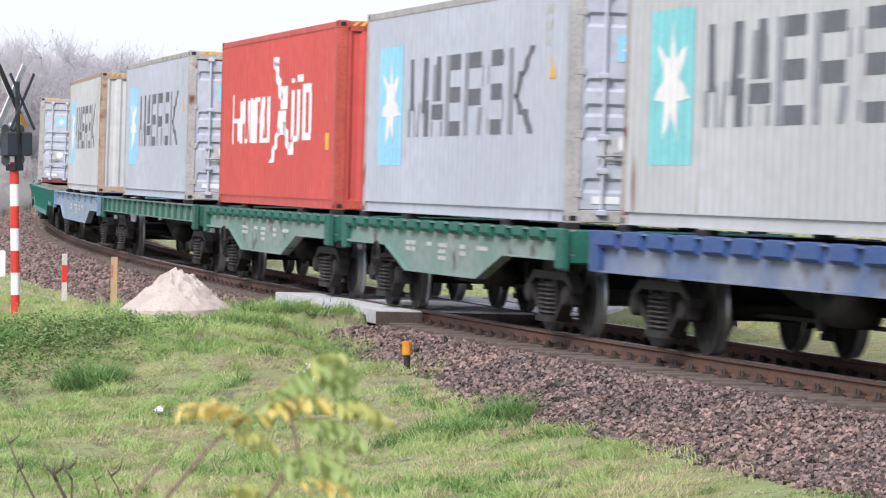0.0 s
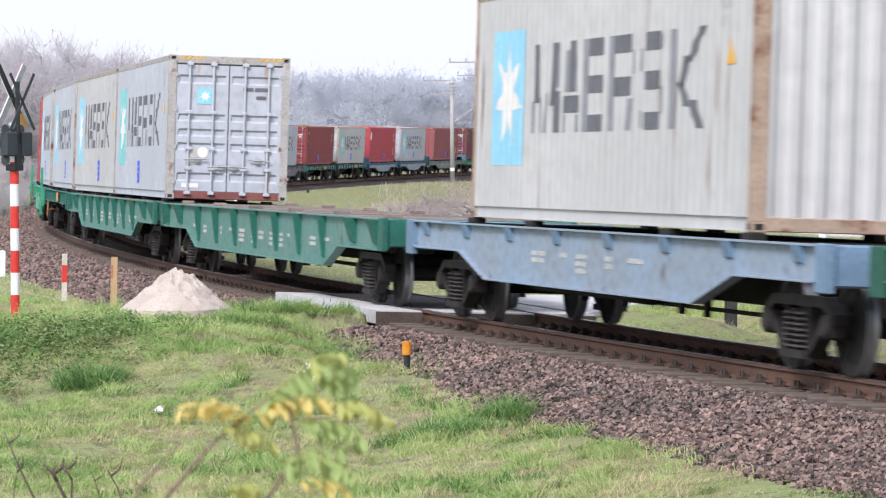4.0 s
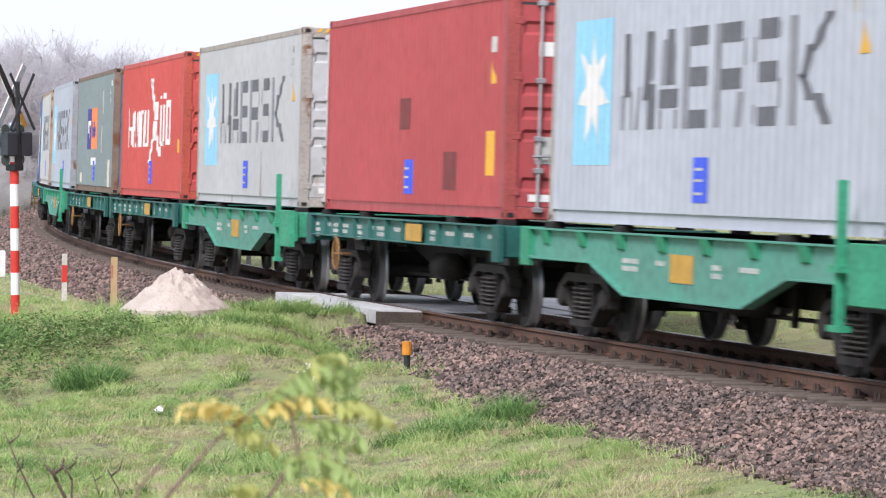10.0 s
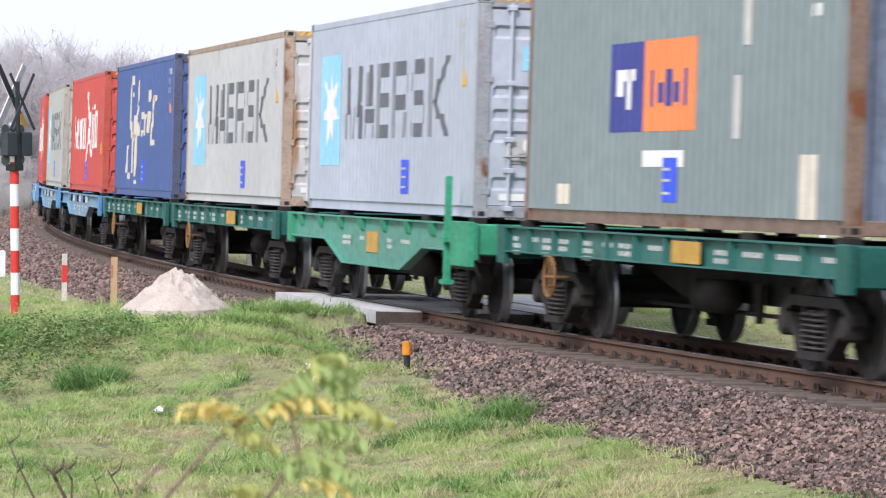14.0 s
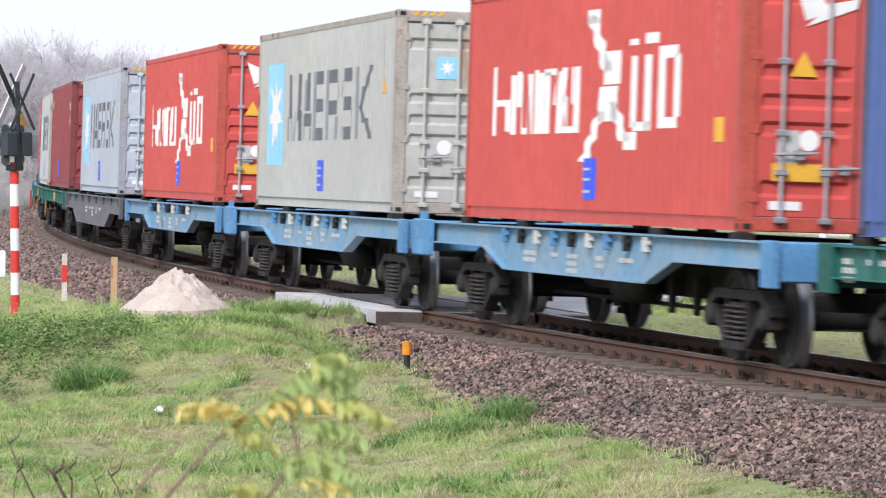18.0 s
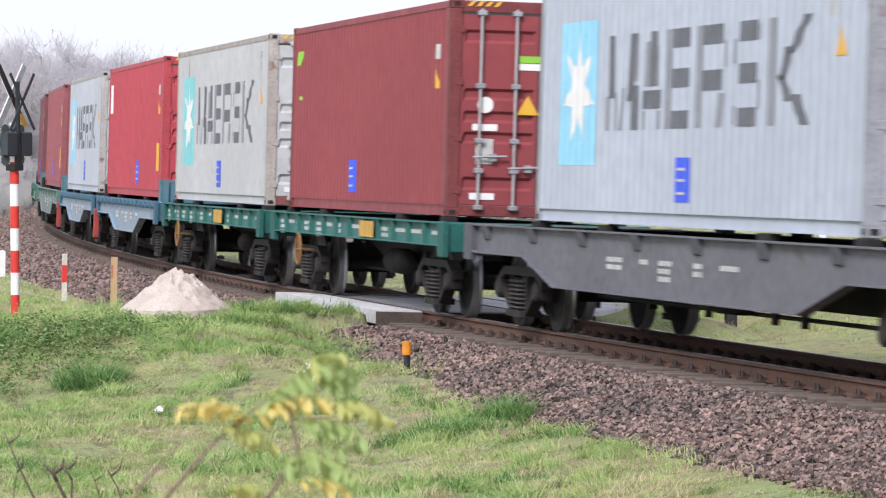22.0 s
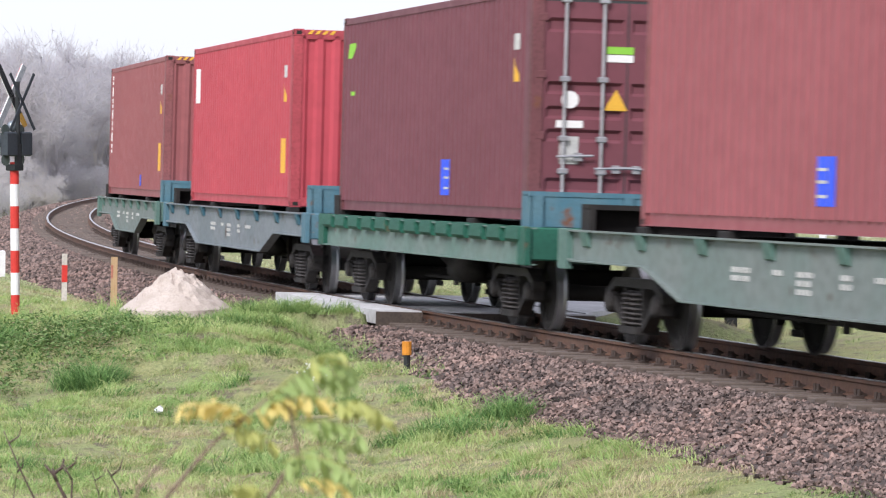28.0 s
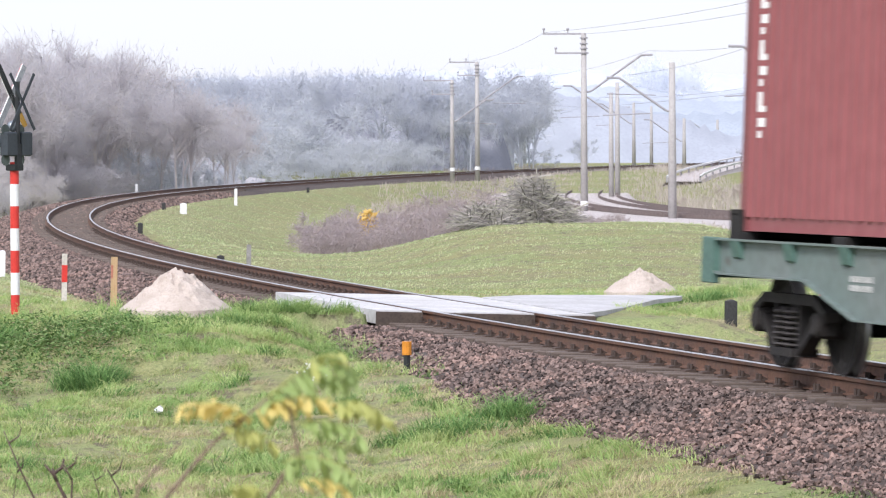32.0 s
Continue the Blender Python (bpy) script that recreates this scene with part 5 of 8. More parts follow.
# ---- the line's surroundings ----
def gz(x, y):
    return float(ground(np.array([x]), np.array([y]))[0])


M_ASPHALT = mat("worn_asphalt", (0.54, 0.535, 0.545), 0.9, col2=(0.42, 0.415, 0.415), scale=0.8, bump=0.3, bscale=60)
M_EDGING = mat("dark_brown_edging", (0.095, 0.072, 0.056), 0.95, col2=(0.065, 0.05, 0.042), scale=3, bump=0.3)
M_BLACKPOST = mat("black_painted_post", (0.045, 0.045, 0.045), 0.8, scale=4)
M_POSTGREY = mat("weathered_concrete_post", (0.33, 0.32, 0.30), 0.9, scale=3)
M_RAWWOOD = mat("raw_pine", (0.52, 0.37, 0.21), 0.8, col2=(0.44, 0.29, 0.15), scale=6, stretch=(6, 6, 0.6))
M_REDPAINT = mat("signal_red_paint", (0.62, 0.045, 0.035), 0.5, amount=0.15)
M_WHITEPAINT = mat("signal_white_paint", (0.80, 0.80, 0.80), 0.5, amount=0.12)
M_BLACKPAINT = mat("signal_black_paint", (0.025, 0.028, 0.03), 0.55, amount=0.2)
M_DARKCASE = mat("dark_grey_casing", (0.045, 0.055, 0.065), 0.5, amount=0.2)
M_BOARDBACK = mat("grey_board_back", (0.42, 0.44, 0.46), 0.6)
M_ORANGECAP = mat("orange_marker_cap", (0.72, 0.28, 0.03), 0.55, amount=0.3, scale=12)
M_POLE = mat("pale_spun_concrete", (0.44, 0.42, 0.41), 0.9, amount=0.18, scale=0.8)
M_STEELPALE = mat("pale_grey_steelwork", (0.36, 0.35, 0.37), 0.7, amount=0.2)
M_RUSTMAST = mat("rust_stained_steel", (0.40, 0.33, 0.31), 0.8, amount=0.25)
M_PALEBALLAST = mat("pale_ballast", (0.60, 0.56, 0.54), 0.95, col2=(0.36, 0.32, 0.31), scale=5, bump=1.0, bscale=9)
M_FARRAIL = mat("dull_far_rail", (0.20, 0.155, 0.14), 0.8)
M_LENS = mat("dark_red_lens", (0.10, 0.01, 0.01), 0.15)


def glow_mat(name, col, power):
    m = bpy.data.materials.new(name)
    m.use_nodes = True
    b = m.node_tree.nodes["Principled BSDF"]
    b.inputs["Base Color"].default_value = (*col, 1)
    b.inputs["Emission Color"].default_value = (*col, 1)
    b.inputs["Emission Strength"].default_value = power
    return m


M_REDLIGHT = glow_mat("lit_red_lens", (0.9, 0.02, 0.03), 1.6)


# ---- the level crossing ----
def slab(name, x0, x1, y0, y1, label, material, thick=0.22, kind="structure", nx=10):
    """A road slab whose top follows the road's level."""
    v, f = [], []
    xs = np.linspace(x0, x1, nx + 1)
    for z in (0, -thick):
        for x in xs:
            for y in (y0, y1):
                v.append((x, y, float(road_level(x)) + z))
    n = 2 * (nx + 1)
    for i in range(nx):
        a = 2 * i
        f += [(a, a + 2, a + 3, a + 1), (n + a, n + a + 1, n + a + 3, n + a + 2), (a, n + a, n + a + 2, a + 2), (a + 1, a + 3, n + a + 3, n + a + 1)]
    f += [(0, 1, n + 1, n), (2 * nx, n + 2 * nx, n + 2 * nx + 1, 2 * nx + 1)]
    ob = put(name, mesh_of(name, v, f), material)
    return tagged(ob, label, "road", kind=kind)


def crossing():
    road = thing("crossing_deck", Matrix.Identity(4), "pale concrete panels of the level crossing between and beside the rails", "crossing deck", kind="structure")
    # panels run along the rails, in three lanes: outside, between and inside the rails
    s0, s1 = 27.0, 35.4
    lanes = [("outer", 0.90, 1.56), ("middle", -0.72, 0.70), ("inner", -1.60, -0.90)]
    n = 4
    for nm, a, b in lanes:
        for i in range(n):
            sa, sb = s0 + (s1 - s0) * i / n + 0.01, s0 + (s1 - s0) * (i + 1) / n - 0.01
            v = [bed(s, o, u) for u in (-0.20, -0.012) for s, o in ((sa, a), (sb, a), (sb, b), (sa, b))]
            me = Shape().add(v, [(3, 2, 1, 0), (4, 5, 6, 7), (0, 1, 5, 4), (1, 2, 6, 5), (2, 3, 7, 6), (3, 0, 4, 7)]).mesh("panel")
            put("panel", me, M_CONCRETE, road)
        # a thin plate added over the lane's end face to make it dark brown
        v = [bed(s, o, u) for u in (-0.24, -0.03) for s, o in ((s0 - 0.05, a), (s0 - 0.003, a), (s0 - 0.003, b), (s0 - 0.05, b))]
        put("edging", Shape().add(v, [(3, 2, 1, 0), (4, 5, 6, 7), (0, 1, 5, 4), (1, 2, 6, 5), (2, 3, 7, 6), (3, 0, 4, 7)]).mesh("edging"), M_EDGING, road, label="dark brown edging plate at the panels' end")


crossing()


def approach(near, far, levels, label):
    """A stretch of road between two edges, at the given levels."""
    v, f, n = [], [], len(near)
    for (x0, y0), (x1, y1), z in zip(near, far, levels):
        for k in range(5):
            v.append((x0 + (x1 - x0) * k / 4, y0 + (y1 - y0) * k / 4, z))
    for i in range(n - 1):
        for k in range(4):
            a = i * 5 + k
            f.append((a, a + 5, a + 6, a + 1))
    m = len(v)
    v += [(x, y, z - 0.07) for x, y, z in v]
    f += [tuple(reversed([i + m for i in q])) for q in f]
    for i in range(n - 1):
        for k in (0, 4):
            a = i * 5 + k
            f.append((a, a + 5, a + 5 + m, a + m))
    for k in range(4):
        for r in (0, (n - 1) * 5):
            f.append((r + k, r + k + 1, r + k + 1 + m, r + k + m))
    ob = put("road", Shape().add(v, f).mesh("road"), M_ASPHALT)
    return tagged(ob, label, "road", kind="structure")


approach([(-1.10, 58.3), (-2.6, 58.3), (-5.0, 58.4), (-16, 58.6)], [(-2.45, 64.5), (-3.2, 64.4), (-5.0, 64.3), (-16, 64.2)], [-0.20, -0.40, -0.52, -0.52], "grey worn asphalt road climbing to the level crossing")
approach([(2.02, 57.9), (2.35, 59.6), (2.75, 61.9), (3.45, 66.2), (3.95, 67.9)], [(0.62, 64.8), (1.3, 66.6), (2.2, 67.6), (3.5, 68.3), (4.0, 68.35)], [-0.10, -0.13, -0.165, -0.20, -0.215], "grey worn asphalt road leaving the level crossing")


def sand_pile(x, y, w, h, seed, label):
    z0 = gz(x, y) - 0.03
    nr, na = 26, 48
    v, f = [(0, 0, h)], []
    for i in range(1, nr + 1):
        r = i / nr
        for k in range(na):
            a = 2 * math.pi * k / na
            q = Vector((math.cos(a) * r * 2.2, math.sin(a) * r * 2.2, seed))
            edge = 1 + 0.13 * noise.noise(Vector((math.cos(a) * 1.5, math.sin(a) * 1.5, seed * 3.1)))
            hh = h * (1 - max(0.0, (r * r + 0.03) ** 0.5 - 0.11)) ** 0.95 * (1 + 0.12 * noise.noise(q * 1.3)) + 0.075 * h * noise.noise(q * 4.5) * (1.1 - r)
            gul = abs(noise.noise(q * 2.6 + Vector((7, 3, 0))))
            hh -= 0.17 * h * max(0, 0.16 - gul) / 0.16 * (1 - r)
            v.append((math.cos(a) * r * w / 2 * edge, math.sin(a) * r * w / 2 * edge, max(hh, 0.0) if i < nr else -0.30))
    for k in range(na):
        f.append((0, 1 + k, 1 + (k + 1) % na))
    for i in range(nr - 1):
        for k in range(na):
            a, b = 1 + i * na + k, 1 + i * na + (k + 1) % na
            f.append((a, a + na, b + na, b))
    me = mesh_of("sand_heap", v, f, False)
    ob = put("sand_heap", me, M_SAND, at=(x, y, z0))
    return tagged(ob, label, "sand heap")


sand_pile(-3.70, 56.6, 1.66, 0.68, 1.0, "heap of pale crusted sand on the grass by the road")
sand_pile(3.62, 75.0, 1.42, 0.52, 5.0, "low heap of pale sand beside the crossing road")


def box_post(name, x, y, w, h, material, label, cat, tilt=0.0, cap=0.0):
    s = Shape().box(-w / 2, -w / 2, -0.15, w / 2, w / 2, h - cap).add([(-w / 2, -w / 2, h - cap), (w / 2, -w / 2, h - cap), (w / 2, w / 2, h - cap), (-w / 2, w / 2, h - cap), (0, 0, h)],
                                                                       [(0, 1, 4), (1, 2, 4), (2, 3, 4), (3, 0, 4)])
    ob = put(name, s.mesh(name), material, at=Matrix.Translation((x, y, gz(x, y))) @ pose(0, 0, 0, 0, tilt, 12))
    return tagged(ob, label, cat)


st = box_post("wooden_stake", -6.68, 72.0, 0.085, 0.86, mat("whitewashed_stake", (0.70, 0.66, 0.58), 0.85), "whitewashed wooden stake with a red band, in the grass", "stake", 1.0)
put("red_band", Shape().box(-0.046, -0.046, 0.36, 0.046, 0.046, 0.66).mesh("red_band"), M_REDPAINT, st, label="red painted band")
st = box_post("wooden_stake", -5.57, 69.0, 0.10, 0.98, M_RAWWOOD, "raw pine wooden stake beside the track", "stake", 1.2)
put("red_band", Shape().box(-0.052, -0.052, 0.62, -0.02, 0.02, 0.84).mesh("red_tag"), mat("faded_red_tag", (0.55, 0.22, 0.15), 0.8), st, label="faded red mark")
for x, y, w, h, m, lab in ((4.15, 59.0, 0.15, 0.42, M_BLACKPOST, "short black marker post in the grass by the track"), (-5.5, 101, 0.16, 0.40, M_BLACKPOST, "short black marker post beside the ballast"),
                           (-4.71, 99, 0.10, 0.70, M_POSTGREY, "slim grey concrete marker post on the bank"), (-11.11, 150, 0.17, 0.42, M_BLACKPOST, "short black marker post beside the ballast"),
                           (-14.2, 208, 0.18, 0.38, M_BLACKPOST, "short black marker post beside the ballast"), (-12.7, 200, 0.30, 0.55, M_WHITEPAINT, "white concrete distance stone on the bank"),
                           (-12.16, 240, 0.16, 1.0, M_WHITEPAINT, "slim white gradient post beside the track"), (-19.64, 262, 0.17, 0.95, M_WHITEPAINT, "slim white post beside the track"),
                           (-10.25, 95, 0.13, 0.62, M_WHITEPAINT, "white concrete marker post in the grass"), (-9.56, 290, 0.18, 0.4, M_BLACKPOST, "short black marker post beside the ballast")):
    box_post("marker_post", x, y, w, h, m, lab, "marker post", 0.8, w * 0.2)
mk = tagged(put("cable_marker", Shape().tube((0, 0, -0.1), (0, 0, 0.17), 0.04, n=8).tube((0.0, 0, 0.0), (-0.10, 0, -0.06), 0.02, n=6).mesh("cable_marker"), M_BLACKPAINT, at=(-0.44, 49.0, -0.42)), "small black cable marker with an orange cap at the ballast's foot", "marker post")
put("cap", Shape().tube((0, 0, 0.17), (0, 0, 0.33), 0.058, n=10).mesh("cap"), M_ORANGECAP, mk, label="orange cap")


# ---- level crossing signals ----
def signal(x, y, face, lit, label, rear=False):
    s = thing("crossing_signal", Matrix.Translation((x, y, gz(x, y))) @ Matrix.Rotation(face, 4, "Z"), label, "crossing signal", "signals of the level crossing")
    band = Shape().tube((0, 0, 0), (0, 0, 0.308), 0.062, n=14).mesh("band")
    top = 2.16
    for i in range(7):
        put("band", band, M_REDPAINT if i % 2 == 0 else M_WHITEPAINT, s, (0, 0, i * 0.309))
    put("clamp", Shape().box(-0.09, -0.09, top - 0.12, 0.08, 0.09, top - 0.03, 0.01).box(-0.10, -0.05, top - 0.10, -0.05, 0.05, top + 0.25).mesh("clamp"), M_BLACKPAINT, s)
    put("upper_pole", Shape().tube((-0.07, 0, top - 0.1), (-0.07, 0, top + 1.12), 0.032, n=10).mesh("upper_pole"), M_BLACKPAINT, s)
    # crossed boards with red ends, the backs dark
    for a in (58, -58) if rear else ():
        m = Matrix.Translation((-0.16, 0, top + 0.84)) @ Matrix.Rotation(radians(a), 4, "X")
        put("rear_board", Shape().box(-0.006, -0.46, -0.022, 0.006, 0.46, 0.022).mesh("rear_board"), M_DARKCASE, s, m, "narrow dark rear board")
    for a in (58, -58):
        m = Matrix.Translation((0.05, 0, top + 0.92)) @ Matrix.Rotation(radians(a), 4, "X")
        b = put("board", Shape().box(-0.012, -0.50, -0.045, 0.006, 0.50, 0.045).mesh("board"), M_WHITEPAINT, s, m, "white crossed board with red ends")
        for k in (-0.50, 0.30, -0.17):
            put("red_end", Shape().box(0.006, 0, -0.046, 0.011, 0.2, 0.046).mesh("red_end"), M_REDPAINT, b, (0, k, 0))
        put("board_back", Shape().box(-0.016, -0.50, -0.045, -0.012, 0.50, 0.045).mesh("board_back"), M_BLACKPAINT if a > 0 else M_BOARDBACK, b)
        if a > 0:
            put("yellow_end", Shape().box(-0.020, -0.50, -0.046, -0.0165, -0.30, 0.046).mesh("yellow_end"), M_PAINTYELLOW, b, label="ochre-yellow board end")
    put("bell", Shape().lathe([(0.001, -0.05), (0.06, -0.05), (0.085, 0.0), (0.06, 0.05), (0.001, 0.07)], "x", 12, (0.03, 0, top + 0.50)).mesh("bell", True), mat("grey_bell", (0.30, 0.34, 0.38), 0.4, 0.3), s, label="round grey warning bell")
    for k, y0 in enumerate((-0.15, 0.15)):
        lb = put("lamp_box", Shape().box(-0.11, y0 - 0.10, top + 0.08, 0.03, y0 + 0.10, top + 0.42, 0.02).mesh("lamp_box"), M_DARKCASE, s)
        hood = Shape()
        n = 12
        pr = []
        for i in range(n + 1):
            a = math.pi * (-0.12 + 1.24 * i / n)
            pr.append((math.cos(a), math.sin(a)))
        v = [(0.03, y0 + c * 0.125, top + 0.25 + d * 0.125) for c, d in pr] + [(0.46, y0 + c * 0.10, top + 0.25 + d * 0.10) for c, d in pr]
        v += [(xx, y0 + (yy - y0) * 0.94, top + 0.25 + (zz - top - 0.25) * 0.94) for xx, yy, zz in v]
        q = n + 1
        hood.add(v, [(i, i + 1, i + 1 + q, i + q) for i in range(n)] + [(i + 2 * q + q, i + 1 + 3 * q, i + 1 + 2 * q, i + 2 * q) for i in range(n)] + [(q + i, q + i + 1, 3 * q + i + 1, 3 * q + i) for i in range(n)])
        put("hood", hood.mesh("hood", True), M_DARKCASE, lb, label="dark tunnel-shaped lamp hood")
        put("lens", Shape().lathe([(0.001, 0.045), (0.09, 0.035), (0.105, 0.03)], "x", 14, (0, y0, top + 0.25)).mesh("lens", True), M_REDLIGHT if lit and k == 0 else M_LENS, lb, label="red lamp lens")
        bk = Shape()
        for dz in (0.36, 0.02):
            bk.lathe([(0.001, -0.005), (0.085, -0.005), (0.085, 0.004), (0.001, 0.004)], "x", 12, (-0.02, y0 + 0.05, top + 0.25 + (dz - 0.2) * 1.2))
        put("backing", bk.mesh("backing"), mat("grey_green_backing", (0.12, 0.15, 0.14), 0.7), lb, label="rounded backing board")
    return s


signal(-5.97, 57.0, radians(143), False, "red-and-white crossing signal post with dark crossed boards and lamps", True)
signal(5.95, 64.0, radians(-30), True, "red-and-white crossing signal post with one lit red lamp")

# ---- the electrified line beyond the field ----
def ribbon(path, prof, z):
    d = np.gradient(path, axis=0)
    d /= np.linalg.norm(d, axis=1)[:, None]
    nrm = np.stack([d[:, 1], -d[:, 0]], 1)
    v, f, n = [], [], len(prof)
    for i, (q, m) in enumerate(zip(path, nrm)):
        for o, u in prof:
            v.append((q[0] + m[0] * o, q[1] + m[1] * o, z[i] + u))
    for i in range(len(path) - 1):
        for k in range(n):
            a, b = i * n + k, i * n + (k + 1) % n
            f.append((a, b, b + n, a + n))
    return Shape().add(v, f)


Z2 = np.interp(PATH2[:, 1], [100, 200, 260, 350, 450, 600, 900], [-1.05, -1.10, -1.05, -0.85, -0.55, 0.6, 3.0])
for off in (0.0, 4.2):
    d = np.gradient(PATH2, axis=0)
    d /= np.linalg.norm(d, axis=1)[:, None]
    pth = PATH2 + np.stack([d[:, 1], -d[:, 0]], 1) * off
    tr = thing("railway_track", Matrix.Identity(4), "far electrified railway track with dull rails on pale ballast", "railway track", kind="structure")
    put("ballast_bed", ribbon(pth, [(-6.4 if off == 0 else -2.0, -0.80), (-5.6 if off == 0 else -1.8, -0.22), (1.6, -0.2), (2.6, -0.75)], Z2).mesh("ballast_bed"), M_PALEBALLAST, tr, label="pale grey ballast")
    for o in (-0.75, 0.75):
        put("rail", ribbon(pth, [(o - 0.05, -0.2), (o + 0.05, -0.2), (o + 0.04, 0.0), (o - 0.04, 0.0)], Z2).mesh("rail"), M_FARRAIL, tr)


def mast(x, y, top, w, arm, kind, label):
    """A concrete catenary pole with its bracket arm; arm: reach in metres to the right (+) or left."""
    z0 = gz(x, y)
    p = thing("catenary_pole", Matrix.Translation((x, y, z0)), label, "catenary pole", "catenary poles of the far line")
    h = top - z0
    put("pole", Shape().tube((0, 0, -0.3), (0, 0, h), w * 0.62, w * 0.40, n=10).mesh("pole", True), M_POLE, p)
    if kind == "feeder":
        put("number_band", Shape().tube((0, 0, 1.05), (0, 0, 1.35), w * 0.62, w * 0.60, n=10).mesh("number_band"), M_WHITEPAINT, p, label="white painted band")
    if kind == "feeder":
        for dz, l0, l1 in ((-0.05, -2.55, 0.05), (-1.25, -1.8, 0.3)):
            put("cross_arm", Shape().box(l0, -0.05, h + dz - 0.06, l1, 0.05, h + dz + 0.05).mesh("cross_arm"), M_STEELPALE, p)
            for q in ((l0 + 0.05, l0 + 1.55) if dz > -1 else (l0 + 0.05,)):
                put("insulator", Shape().tube((q, 0, h + dz + 0.05), (q, 0, h + dz + 0.22), 0.04, n=6).lathe([(0.001, 0.0), (0.09, 0.02), (0.09, 0.12), (0.001, 0.15)], "z", 8, (q, 0, h + dz + 0.22)).mesh("insulator"), M_STEELPALE, p)
        for dz in (-0.35, -0.7, -1.0, -1.3):
            put("band", Shape().tube((0, 0, h + dz), (0, 0, h + dz + 0.08), w * 0.62, n=8).mesh("band"), M_STEELPALE, p)
    if arm:
        a, k = abs(arm), 1 if arm > 0 else -1
        hb_ = h - (3.7 if kind == "feeder" else 2.7)
        up = 2.3 * a / 3.6
        put("bracket_arm", Shape().tube((0, 0, hb_), (k * a * 0.12, 0, hb_ + 0.05), 0.07, n=6).tube((k * a * 0.12, 0, hb_ + 0.05), (k * a, 0, hb_ + up), 0.075, n=6)
            .tube((k * a, 0, hb_ + up), (k * (a + 0.7), 0, hb_ + up + 0.02), 0.07, n=6).mesh("bracket_arm"), M_STEELPALE, p)
        put("steady_arm", Shape().tube((k * a * 0.4, 0, hb_ - 0.1), (k * (a + 0.9), 0, hb_ - 0.2), 0.035, n=5).mesh("steady_arm"), M_STEELPALE, p)
    return p


for x, y, top, w, arm, kd in ((8.86, 256, 9.87, 0.40, 3.6, "feeder"), (3.21, 378, 10.96, 0.42, 3.6, "feeder"), (0.855, 362, 8.98, 0.36, 3.0, "feeder"), (12.64, 225, 7.3, 0.42, -2.9, "plain"),
                              (18.2, 200, 7.95, 0.34, -3.5, "plain"), (13.61, 330, 7.3, 0.38, 0, "plain"), (14.54, 340, 8.3, 0.40, -3.8, "plain"), (24.33, 520, 9.0, 0.42, -4, "plain"),
                              (26.56, 520, 8.6, 0.40, 0, "plain"), (11.19, 560, 11.4, 0.42, 4.4, "plain"), (14.81, 600, 9.9, 0.42, 4.4, "plain"), (28.36, 480, 6.6, 0.42, -4, "plain"),
                              (40.35, 600, 7.5, 0.44, -4, "plain"), (23.7, 620, 9.8, 0.44, 4, "plain"), (58.2, 800, 9.0, 0.5, 0, "plain"), (69.9, 900, 10.0, 0.5, 0, "plain")):
    mast(x, y, top, w, arm, kd, "tall pale concrete catenary pole with steel brackets" if kd == "feeder" else "pale concrete catenary pole beside the far track")


def lattice_mast():
    x, y = 18.15, 185.0
    z0 = gz(x, y)
    p = thing("lattice_mast", Matrix.Translation((x, y, z0)), "tall rust-stained steel lattice mast with stay wires", "lattice mast")
    for q in (-0.26, 0.26):
        put("leg", Shape().box(q - 0.055, -0.05, -0.2, q + 0.055, 0.05, 13.6).mesh("leg"), M_RUSTMAST, p)
    for i in range(17):
        z = 0.4 + i * 0.76
        put("brace", Shape().tube((-0.24, 0, z), (0.24, 0, z + (0.62 if i % 2 else 0.3)), 0.018, n=4).mesh("brace"), M_RUSTMAST, p)
    put("cross_arm", Shape().box(-1.5, -0.05, 10.45, 0.5, 0.05, 10.58).mesh("cross_arm"), M_STEELPALE, p)
    put("insulator", Shape().lathe([(0.001, 10.58), (0.12, 10.64), (0.08, 10.85), (0.14, 11.0), (0.001, 11.1)], "z", 8, (-1.15, 0, 0)).mesh("insulator"), M_STEELPALE, p)
    put("bracket_arm", Shape().tube((0.3, 0, 8.1), (2.4, 0, 9.6), 0.06, n=6).mesh("bracket_arm"), M_STEELPALE, p)
    for a, b in (((0.1, 0, 13.0), (1.9, 0, 0)), ((0.1, 0, 11.0), (2.2, 0, 0)), ((-0.2, 0, 11.5), (-1.5, 0, 0.2))):
        put("stay_wire", Shape().tube(a, b, 0.022, n=5).mesh("stay_wire"), M_STEELPALE, p)
    put("foot", Shape().box(-0.6, -0.4, -0.3, 0.6, 0.4, 0.06).mesh("foot"), M_CONCRETE, p)


lattice_mast()


